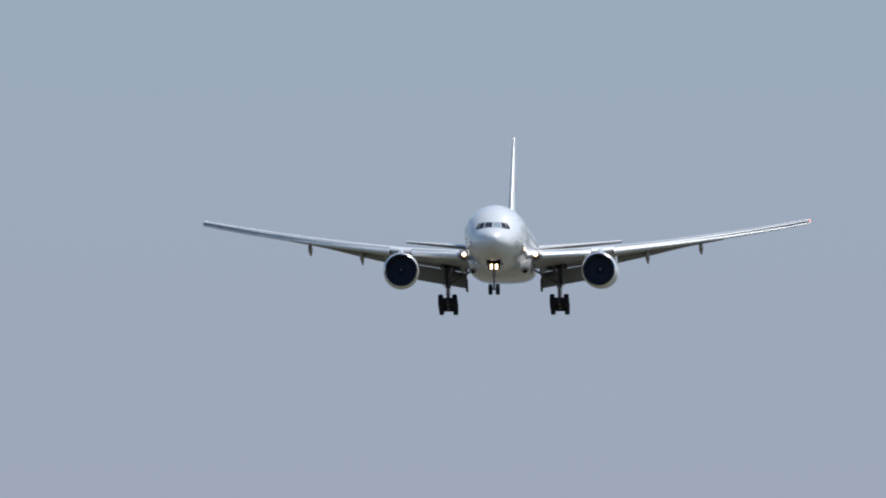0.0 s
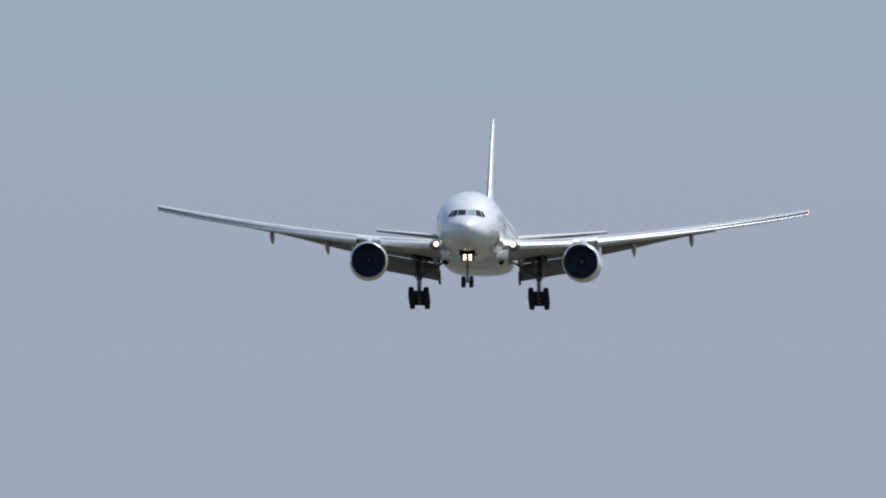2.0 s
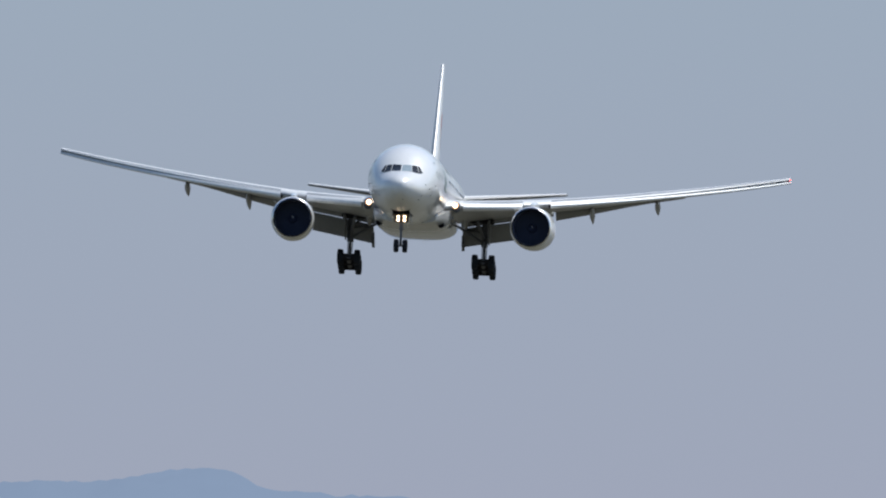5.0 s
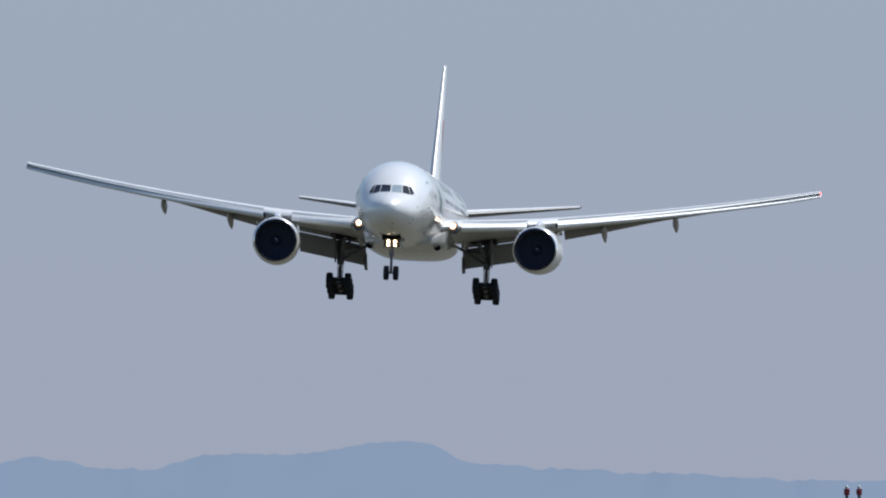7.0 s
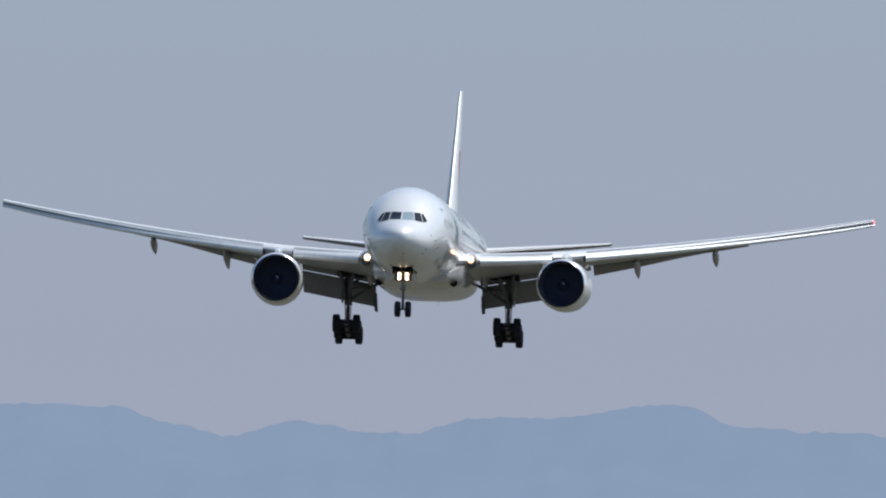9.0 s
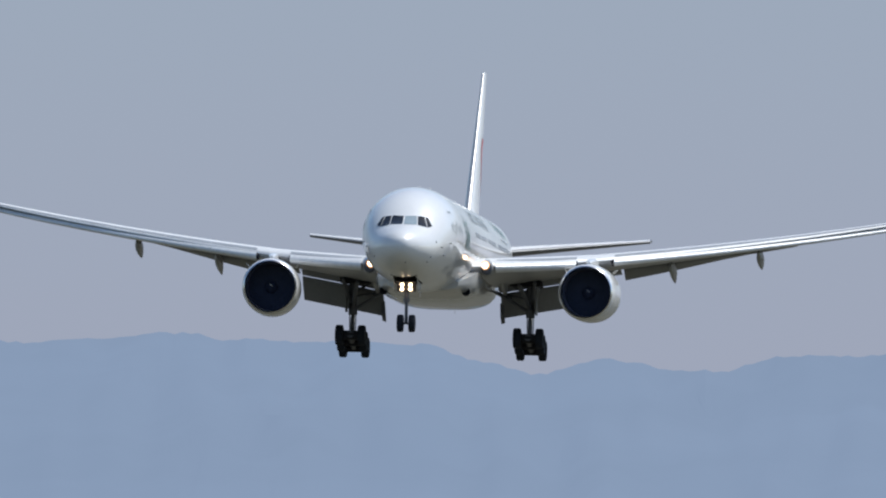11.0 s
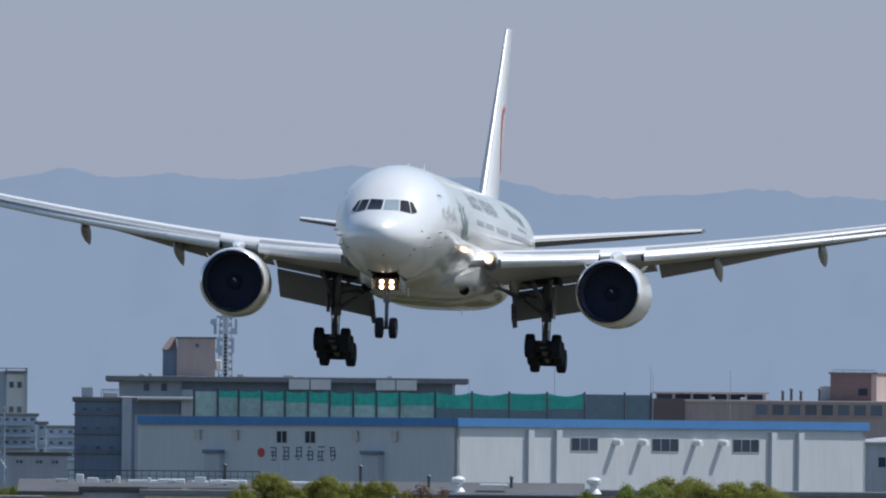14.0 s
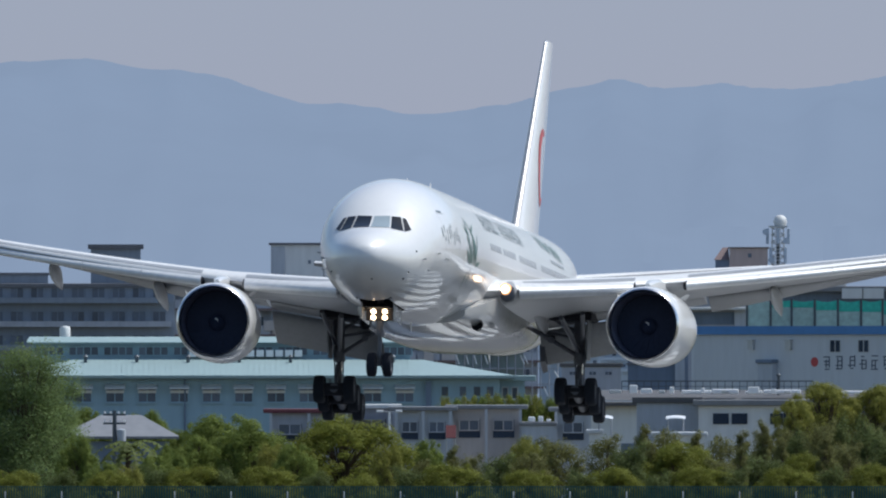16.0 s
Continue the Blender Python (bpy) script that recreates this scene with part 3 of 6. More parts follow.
def engine(root, s):
    # built about its own axis, then toed in
    px, pz = s * 9.84, -2.79
    set_on = Matrix.Translation((px, 21.0, pz)) @ pose(0, 0, 0, 0, 0, s * -2.2) @ Matrix.Translation((0, -21.0, 0))
    cx = cz = 0.0
    c = (0, 0, 0)
    outer = [(21.02, 1.66), (21.25, 1.74), (21.8, 1.78), (22.8, 1.8), (24.0, 1.8), (25.2, 1.74), (26.3, 1.62), (26.75, 1.53), (26.7, 1.48), (25.5, 1.48)]
    cowl = part("engine_cowl", lathe(outer, 48, centre=c), WHITE, root, "glossy white engine cowl", smooth=True)
    cowl.matrix_basis = set_on
    part("inlet_lip", lathe([(21.3, 1.49), (21.12, 1.515), (20.98, 1.55), (20.92, 1.59), (20.95, 1.63), (21.02, 1.662)], 48, centre=c), BARE, cowl, "polished metal inlet lip", smooth=True)
    part("inlet_liner", lathe([(21.3, 1.488), (22.0, 1.45), (22.75, 1.45), (23.0, 1.45)], 48, centre=c), LINER, cowl, smooth=True)
    part("stator_wall", lathe([(22.86, 1.45), (22.86, 0.3), (22.86, 0.001)], 32, centre=c), FAN, cowl)
    part("spinner", lathe([(22.3, 0.001), (22.34, 0.09), (22.45, 0.24), (22.6, 0.36), (22.75, 0.42)], 24, centre=c), SPIN, cowl, "dark spinner with pale mark", smooth=True)
    bm = bmesh.new()
    mark = []
    for i in range(5):
        a, r = radians(20 + 24 * i), 0.06 + 0.03 * i
        y = 22.24 + 0.3 * r + 1.0 * r * r
        mark.append([(cx + (r + w) * math.cos(a), y + dy, cz + (r + w) * math.sin(a)) for w, dy in ((-0.022, 0.0), (0.022, 0.0), (0.022, 0.04), (-0.022, 0.04))])
    loft(mark, bm=bm)
    part("spinner_mark", bm, WHITE, cowl, "pale comma painted on the spinner")
    bm = bmesh.new()
    rings = []
    for r, a0, a1, dy in ((0.4, -0.3, 0.14, 0.1), (0.9, 0.0, 0.33, 0.07), (1.43, 0.1, 0.42, 0.05)):
        rings.append([(r * math.sin(a), 22.58 + y, r * math.cos(a)) for a, y in ((a0, 0), (a1, dy), (a1, dy + 0.02), (a0, 0.03))])
    loft(rings, bm=bm)
    blade = part("fan_blade", bm, FAN, cowl)
    blade.matrix_basis = pose(cx, 0, cz)
    for i in range(1, 22):
        repeat(blade, pose(cx, 0, cz, 0, i * 360 / 22, 0), cowl)
    part("core_nozzle", lathe([(25.6, 1.15), (26.6, 1.05), (27.8, 0.82), (28.4, 0.7), (28.35, 0.62), (27.6, 0.6)], 28, centre=c), STEEL, cowl, smooth=True)
    part("exhaust_cone", lathe([(27.4, 0.5), (28.2, 0.42), (29.2, 0.1), (29.3, 0.001)], 20, centre=c), STEEL, cowl, smooth=True)
    # pylon
    rings = [[(w, y, zz) for w, zz in ((-hw, z0), (-hw, z1 - 0.1), (-hw * 0.5, z1), (hw * 0.5, z1), (hw, z1 - 0.1), (hw, z0))]
             for y, hw, z0, z1 in ((22.2, 0.12, 1.55, 1.94), (23.2, 0.25, 1.55, 2.13), (24.6, 0.28, 1.45, 2.24), (26.5, 0.28, 1.2, 2.15), (30.5, 0.2, 1.2, 1.7))]
    part("pylon", loft(rings), WHITE, cowl, "white engine pylon", smooth=True)
    for q in (1, -1):
        part("nacelle_strake", loft([[(cx + q * 1.42, 22.6, cz + 1.27), (cx + q * 1.46, 23.9, cz + 1.24), (cx + q * 1.43, 23.9, cz + 1.28)], [(cx + q * 1.6, 23.4, cz + 1.5), (cx + q * 1.66, 23.9, cz + 1.5), (cx + q * 1.63, 23.92, cz + 1.52)]]), WHITE, cowl)
    return cowl


def tail(root):
    def fin_ring(z, le, ch, t):
        us = [(1 - math.cos(math.pi * i / 10)) / 2 for i in range(11)]
        pts = [(u, foil(u, t)[0] - 0.08 * u * (1 - u)) for u in reversed(us)] + [(u, -foil(u, t)[0] + 0.08 * u * (1 - u)) for u in us[1:-1]]
        return [(h * ch, le + u * ch, z) for u, h in pts]
    rings = [fin_ring(z, 49.2 + (z - 2.9) * 1.03, 8.4 + (2.7 - 8.4) * (z - 2.9) / 9.75, 0.1) for z in (2.6, 4, 6, 8, 10, 12, 12.65)]
    fin = part("tail_fin", loft(rings), WHITE, root, "tall white tail fin with red arc", smooth=True)
    rings = []
    for z in (3.0, 6, 9, 12.6):
        le, ch = 49.2 + (z - 2.9) * 1.03, 8.4 + (2.7 - 8.4) * (z - 2.9) / 9.75
        us = [0.024, 0.015, 0.007, 0.002, 0.0, 0.002, 0.007, 0.015, 0.024]
        rings.append([(math.copysign(ch * 1.02 * (foil(u, 0.1)[0] - 0.08 * u * (1 - u)) + 0.004, 1 if i < 4 else -1) * (i != 4), le + u * ch - 0.012, z) for i, u in enumerate(us)])
    part("fin_leading_edge", loft(rings, closed=False), SATIN, fin, "satin metal leading edge", smooth=True)
    for s in (1, -1):
        # red crescent emblem as a plain arc
        bm = bmesh.new()
        rows = []
        for i in range(25):
            a = radians(60 + 250 * i / 24)
            w = 0.85 * math.sin(math.pi * (i + 0.5) / 25) + 0.05
            row = []
            for r in (2.0, 2.0 - w / 2, 2.0 - w):
                y, z = 57.0 + r * 0.92 * math.cos(a), 6.5 + r * 0.92 * math.sin(a)
                ch = 8.4 + (2.7 - 8.4) * (z - 2.9) / 9.75
                u = (y - (49.2 + (z - 2.9) * 1.03)) / ch
                u = min(0.97, max(0.03, u))
                row.append(bm.verts.new((s * (ch * (foil(u, 0.1)[0] - 0.08 * u * (1 - u)) + 0.015), y, z)))
            rows.append(row)
        for a, b in zip(rows, rows[1:]):
            for j in range(2):
                bm.faces.new((a[j], a[j + 1], b[j + 1], b[j]))
        part("emblem_arc", bm, RED, fin, "red arc emblem")
    for s in (1, -1):
        def st_ring(x):
            q = (x - 0.8) / 10.03
            le, ch, z = 51.9 + q * 7.4, 7.2 - q * 4.7, 0.9 + q * 1.17
            us = [(1 - math.cos(math.pi * i / 10)) / 2 for i in range(11)]
            pts = [(u, foil(u, 0.1)[0] - 0.08 * u * (1 - u)) for u in reversed(us)] + [(u, -foil(u, 0.1)[0] + 0.08 * u * (1 - u)) for u in us[1:-1]]
            return [(s * x, le + u * ch, z + h * ch + (0.5 - u) * ch * -0.05) for u, h in pts]
        bm = loft([st_ring(x) for x in (0.8, 3, 6, 9, 10.7, 10.92)])
        # Light and shade painted by facing: only near-level top faces stay pale.
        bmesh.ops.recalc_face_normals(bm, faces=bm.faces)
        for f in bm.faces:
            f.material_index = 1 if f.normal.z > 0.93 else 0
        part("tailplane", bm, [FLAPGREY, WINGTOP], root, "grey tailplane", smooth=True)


def wheel(bm_parent, centre, r, w):
    """Tyre and rim as two pieces."""
    x, y, z = centre
    t = lathe([(-w * 0.42, r * 0.55), (-w * 0.5, r * 0.75), (-w * 0.46, r * 0.92), (-w * 0.3, r), (w * 0.3, r), (w * 0.46, r * 0.92), (w * 0.5, r * 0.75), (w * 0.42, r * 0.55)], 26, "x", centre)
    part("tyre", t, RUBBER, bm_parent, "black rubber tyre", smooth=True)
    q = lathe([(-w * 0.4, r * 0.56), (-w * 0.3, r * 0.5), (-w * 0.2, r * 0.2), (-w * 0.34, r * 0.14), (-w * 0.34, 0.001)], 18, "x", centre)
    lathe([(w * 0.4, r * 0.56), (w * 0.3, r * 0.5), (w * 0.2, r * 0.2), (w * 0.34, r * 0.14), (w * 0.34, 0.001)], 18, "x", centre, bm=q)
    part("rim", q, STEEL, bm_parent, smooth=True)


def main_gear(root, s):
    x0, y0, z0 = 5.58, 31.84, -5.72
    bm = rod((s * x0, 31.4, -1.6), (s * x0, 31.75, -4.0), 0.27, 0.24, 14)
    rod((s * x0, 31.75, -4.0), (s * x0, y0, z0 + 0.05), 0.14, 0.13, 12, bm)
    rod((s * x0, 31.66, -3.5), (s * x0, 31.72, -4.05), 0.28, 0.28, 14, bm)
    rod((s * x0, 31.5, -2.5), (s * x0, 31.56, -2.75), 0.26, 0.26, 14, bm)
    leg = part("main_gear_leg", bm, STEEL, root, "dark steel main landing gear leg", smooth=True)
    tilt = radians(13)
    d = Vector((0, math.cos(tilt), -math.sin(tilt)))
    c = Vector((s * x0, y0, z0))
    bm = rod(c - d * 1.75, c + d * 1.75, 0.22, 0.22, 12)
    part("truck_beam", bm, STEEL, leg, smooth=True)
    for q in (-1.47, 0, 1.47):
        p = c + d * q
        part("axle", rod(p + Vector((-0.85, 0, 0)), p + Vector((0.85, 0, 0)), 0.1), STEEL, leg, smooth=True)
        part("brake_pack", rod(p + Vector((-0.46, 0, 0)), p + Vector((0.46, 0, 0)), 0.3, k=14), DARK, leg, smooth=True)
        for w in (-0.7, 0.7):
            wheel(leg, p + Vector((w, 0, 0)), 0.64, 0.5)
    part("side_brace", rod((s * (x0 - 0.1), 31.6, -3.7), (s * 2.9, 31.0, -2.2), 0.11, 0.11, 8), STEEL, leg, smooth=True)
    part("drag_brace", rod((s * x0, 31.6, -3.6), (s * (x0 - 0.5), 28.6, -2.1), 0.12, 0.12, 8), STEEL, leg, smooth=True)
    part("drag_brace", rod((s * (x0 + 0.12), 31.6, -3.3), (s * (x0 + 0.45), 28.9, -1.9), 0.11, 0.11, 8), STEEL, leg, smooth=True)
    part("trunnion_beam", rod((s * (x0 - 0.75), 31.35, -2.05), (s * (x0 + 0.6), 31.35, -1.9), 0.2, 0.2, 10), STEEL, leg, smooth=True)
    # A solid near-black block stands for the bay's dark opening.
    part("wheel_bay", boxes(*[(min(s * a, s * b), max(s * a, s * b), 30.2, 32.6, -2.12, -1.75) for a, b in ((4.3, 6.3),)], bevel=0.05), DARK, leg, "dark open wheel bay")
    part("torque_link", loft([[(s * x0 - 0.12, 31.4, -4.2), (s * x0 + 0.12, 31.4, -4.2), (s * x0 + 0.12, 31.5, -4.3), (s * x0 - 0.12, 31.5, -4.3)],
                              [(s * x0 - 0.1, 31.05, -4.75), (s * x0 + 0.1, 31.05, -4.75), (s * x0 + 0.1, 31.1, -4.85), (s * x0 - 0.1, 31.1, -4.85)],
                              [(s * x0 - 0.12, 31.6, -5.3), (s * x0 + 0.12, 31.6, -5.3), (s * x0 + 0.12, 31.65, -5.4), (s * x0 - 0.12, 31.65, -5.4)]]), STEEL, leg)
    part("lower_brace", rod((s * (x0 - 0.1), 31.55, -2.9), (s * 3.6, 31.2, -2.6), 0.07, 0.07, 8), STEEL, leg, smooth=True)
    part("retract_jack", rod((s * (x0 - 0.15), 31.5, -2.6), (s * 4.1, 30.9, -1.9), 0.09, 0.06, 8), STEEL, leg, smooth=True)
    part("brace_knee", rod((s * 4.3, 31.1, -3.0), (s * 4.3, 31.45, -2.9), 0.16, 0.16, 10), STEEL, leg, smooth=True)
    part("polished_piston", rod((s * x0, 31.765, -4.06), (s * x0, 31.79, -4.5), 0.145, 0.145, 14), BARE, leg, "bright piston sleeve", smooth=True)
    part("tilt_actuator", rod((s * x0, 31.5, -4.1), c - d * 1.3, 0.07, 0.07, 8), STEEL, leg, smooth=True)
    for dx in (-0.22, 0.24):
        part("hydraulic_line", rod((s * x0 + dx, 31.35, -2.2), (s * x0 + dx * 0.8, 31.7, -5.3), 0.035, 0.03, 6), STEEL, leg)
    bm = bmesh.new()
    loft([[(s * (x0 + 0.42), 30.7, -1.8), (s * (x0 + 0.48), 30.7, -1.8), (s * (x0 + 0.48), 32.2, -1.8), (s * (x0 + 0.42), 32.2, -1.8)],
          [(s * (x0 + 0.36), 30.9, -3.9), (s * (x0 + 0.42), 30.9, -3.9), (s * (x0 + 0.42), 32.1, -3.9), (s * (x0 + 0.36), 32.1, -3.9)]], bm=bm)
    part("gear_door", bm, FLAPGREY, leg, "grey leg door")
    return leg


def nose_gear(root):
    bm = rod((0, 5.85, -2.2), (0, 5.9, -4.1), 0.16, 0.15, 14)
    rod((0, 5.9, -4.1), (0, 5.98, -5.48), 0.1, 0.1, 12, bm)
    rod((0, 5.9, -3.95), (0, 5.9, -4.2), 0.19, 0.19, 12, bm)
    leg = part("nose_gear_leg", bm, STEEL, root, "steel nose landing gear leg", smooth=True)
    part("axle", rod((-0.45, 5.98, -5.5), (0.45, 5.98, -5.5), 0.07), STEEL, leg, smooth=True)
    for s in (1, -1):
        wheel(leg, Vector((s * 0.36, 5.98, -5.5)), 0.54, 0.4)
        bm = bmesh.new()
        loft([[(s * 0.7, 5.0, -2.75), (s * 0.74, 5.0, -2.75), (s * 0.74, 7.5, -2.95), (s * 0.7, 7.5, -2.95)], [(s * 0.72, 5.2, -3.5), (s * 0.76, 5.2, -3.5), (s * 0.76, 7.4, -3.65), (s * 0.72, 7.4, -3.65)]], bm=bm)
        part("nose_gear_door", bm, BELLY, leg, "pale nose gear door")
        for dz in (0.14, -0.13):
            part("taxi_light", lathe([(5.4, 0.001), (5.42, 0.07), (5.48, 0.11), (5.65, 0.1)], 14, centre=(s * 0.26, 0, -3.29 + dz)), LAMP, leg, "bright warm taxi light", smooth=True)
    # Lamp bracket, enlarged and near black to paint in the bay's shade.
    part("lamp_bracket", boxes((-0.6, 0.6, 5.66, 5.76, -3.55, -2.8), bevel=0.02), DARK, leg)
    # Added plate that keeps the lamps from reflecting in the nose skin.
    part("lamp_visor", boxes((-0.6, 0.6, 4.4, 5.7, -3.02, -2.99), bevel=0.01), DARK, leg, "dark plate added to block the lamps' reflection")
    part("drag_strut", rod((0, 5.85, -3.6), (0, 7.6, -2.7), 0.07), STEEL, leg, smooth=True)
    return leg


airliner = thing("airliner", "white twin engine airliner landing with gear and flaps down", "airplane")
fuselage(airliner)
for side in (1, -1):
    wing(airliner, side)
    engine(airliner, side)
    main_gear(airliner, side)
tail(airliner)
nose_gear(airliner)


# ---- the town beyond the airfield ----
PALEWALL = mat("pale_grey_cladding", (0.57, 0.59, 0.61), 0.55, vary=0.08, scale=0.8, streak=True)
WHITEWALL = mat("white_wall", (0.68, 0.68, 0.66), 0.6, vary=0.1, scale=0.8, streak=True)
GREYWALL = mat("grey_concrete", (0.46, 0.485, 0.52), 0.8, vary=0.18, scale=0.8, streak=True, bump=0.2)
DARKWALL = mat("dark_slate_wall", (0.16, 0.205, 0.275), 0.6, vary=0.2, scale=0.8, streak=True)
# Haze and shade are put into this dark slate base colour.
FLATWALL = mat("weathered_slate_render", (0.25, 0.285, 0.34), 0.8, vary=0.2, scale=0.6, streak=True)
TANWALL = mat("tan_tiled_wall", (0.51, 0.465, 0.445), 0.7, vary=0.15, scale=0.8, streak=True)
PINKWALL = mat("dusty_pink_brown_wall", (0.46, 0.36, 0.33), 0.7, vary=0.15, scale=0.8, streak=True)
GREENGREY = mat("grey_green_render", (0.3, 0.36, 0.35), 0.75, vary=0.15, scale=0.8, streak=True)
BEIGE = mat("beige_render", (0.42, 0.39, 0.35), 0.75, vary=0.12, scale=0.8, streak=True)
PALEROOF = mat("pale_sheet_roof", (0.4, 0.4, 0.41), 0.5, vary=0.1, scale=0.6)
BROWNWALL = mat("brown_brick_wall", (0.2, 0.145, 0.14), 0.8, vary=0.18, scale=1.2)
TEALWALL = mat("pale_teal_wall", (0.3, 0.43, 0.5), 0.6, vary=0.1, scale=0.8, streak=True)
TEALROOF = mat("weathered_teal_sheet_roof", (0.28, 0.375, 0.375), 0.55, vary=0.12, scale=0.6)
BLUETRIM = mat("blue_sheet_trim", (0.07, 0.22, 0.48), 0.45, vary=0.12, scale=0.8)
ROOFGREY = mat("grey_sheet_roof", (0.2, 0.205, 0.215), 0.55, vary=0.2, scale=0.6)
ROOFDARK = mat("dark_tiled_roof", (0.15, 0.15, 0.165), 0.6, vary=0.25, scale=1.0)
ROOFBROWN = mat("dull_brown_roof", (0.1, 0.098, 0.1), 0.7, vary=0.25, scale=1.0)
FRAME = mat("window_frame_aluminium", (0.5, 0.51, 0.52), 0.4, 0.4)
NAVYPANE = mat("dark_navy_glass", (0.04, 0.055, 0.085), 0.4, vary=0.2, each="object", spec=0.12)
# Distance haze is put into this colour as a pale blue tint.
HAZEBLUE = mat("slate_blue_wall", (0.45, 0.52, 0.6), 0.7, vary=0.12, scale=0.6, streak=True)
DULLWALL = mat("dull_grey_render", (0.42, 0.435, 0.48), 0.8, vary=0.2, scale=0.6, streak=True)
BRIGHT = mat("bright_white_paint", (0.82, 0.82, 0.82), 0.35, vary=0.05, scale=1.0)
NETDARK = mat("dark_slate_panel", (0.17, 0.24, 0.27), 0.6, vary=0.15, scale=0.7)
PANE = mat("dark_window_glass", (0.125, 0.15, 0.195), 0.15, vary=0.2, each="object", spec=0.35)
POST = mat("dark_steel_post", (0.08, 0.095, 0.11), 0.5, 0.3)
GALV = mat("galvanised_steel", (0.45, 0.46, 0.47), 0.4, 0.7, vary=0.15)
SIGNINK = mat("dark_sign_paint", (0.08, 0.1, 0.14), 0.5)
SIGNRED = mat("red_sign_paint", (0.5, 0.06, 0.06), 0.5)
BARK = mat("bark", (0.09, 0.065, 0.045), 0.9, vary=0.3, scale=5, bump=0.5)


def leafmat(name, c, each="island"):
    """Leaves that let some light through."""
    m = mat(name, c, 0.6, vary=0.25, scale=0.8, each=each, spec=0.1)
    n, l = m.node_tree.nodes, m.node_tree.links
    b, o = n["Principled BSDF"], n["Material Output"]
    tr, mx, hs = n.new("ShaderNodeBsdfTranslucent"), n.new("ShaderNodeMixShader"), b.inputs["Base Color"].links[0].from_socket
    l.new(hs, tr.inputs["Color"])
    mx.inputs[0].default_value = 0.44
    l.new(b.outputs[0], mx.inputs[1]), l.new(tr.outputs[0], mx.inputs[2]), l.new(mx.outputs[0], o.inputs["Surface"])
    return m


NETGREEN = leafmat("green_netting", (0.13, 0.58, 0.5), False)
NETPALE = leafmat("pale_green_sheeting", (0.5, 0.63, 0.61), False)
LEAF_DARK = leafmat("dark_green_leaves", (0.2, 0.215, 0.042))
LEAF_MID = leafmat("mid_green_leaves", (0.2, 0.245, 0.06))
LEAF_YELLOW = leafmat("yellow_green_leaves", (0.27, 0.27, 0.065))
LEAF_RUST = leafmat("reddish_brown_leaves", (0.2, 0.14, 0.085))
LEAF_OLIVE = leafmat("dull_olive_leaves", (0.19, 0.19, 0.07))
LEAF_FEATHER = leafmat("pale_feathery_leaves", (0.2, 0.265, 0.1))
LEAF_GREY = leafmat("dull_grey_green_leaves", (0.14, 0.17, 0.06))


def lattice(xs, zs, open_cells, y0, y1):
    """A one-piece frame: cells between the lines xs and zs, some left open."""
    bm, seen = bmesh.new(), {}

    def vert(i, j, k):
        if (i, j, k) not in seen:
            seen[i, j, k] = bm.verts.new((xs[i], (y0, y1)[k], zs[j]))
        return seen[i, j, k]
    solid = {(i, j) for i in range(len(xs) - 1) for j in range(len(zs) - 1)} - set(open_cells)
    for i, j in solid:
        ring = ((i, j), (i + 1, j), (i + 1, j + 1), (i, j + 1))
        bm.faces.new([vert(*p, 0) for p in ring])
        bm.faces.new([vert(*p, 1) for p in reversed(ring)])
        for (a, b), n in zip(zip(ring, ring[1:] + ring[:1]), ((i, j - 1), (i + 1, j), (i, j + 1), (i - 1, j))):
            if n not in solid:
                bm.faces.new([vert(*a, 1), vert(*b, 1), vert(*b, 0), vert(*a, 0)])
    return bm


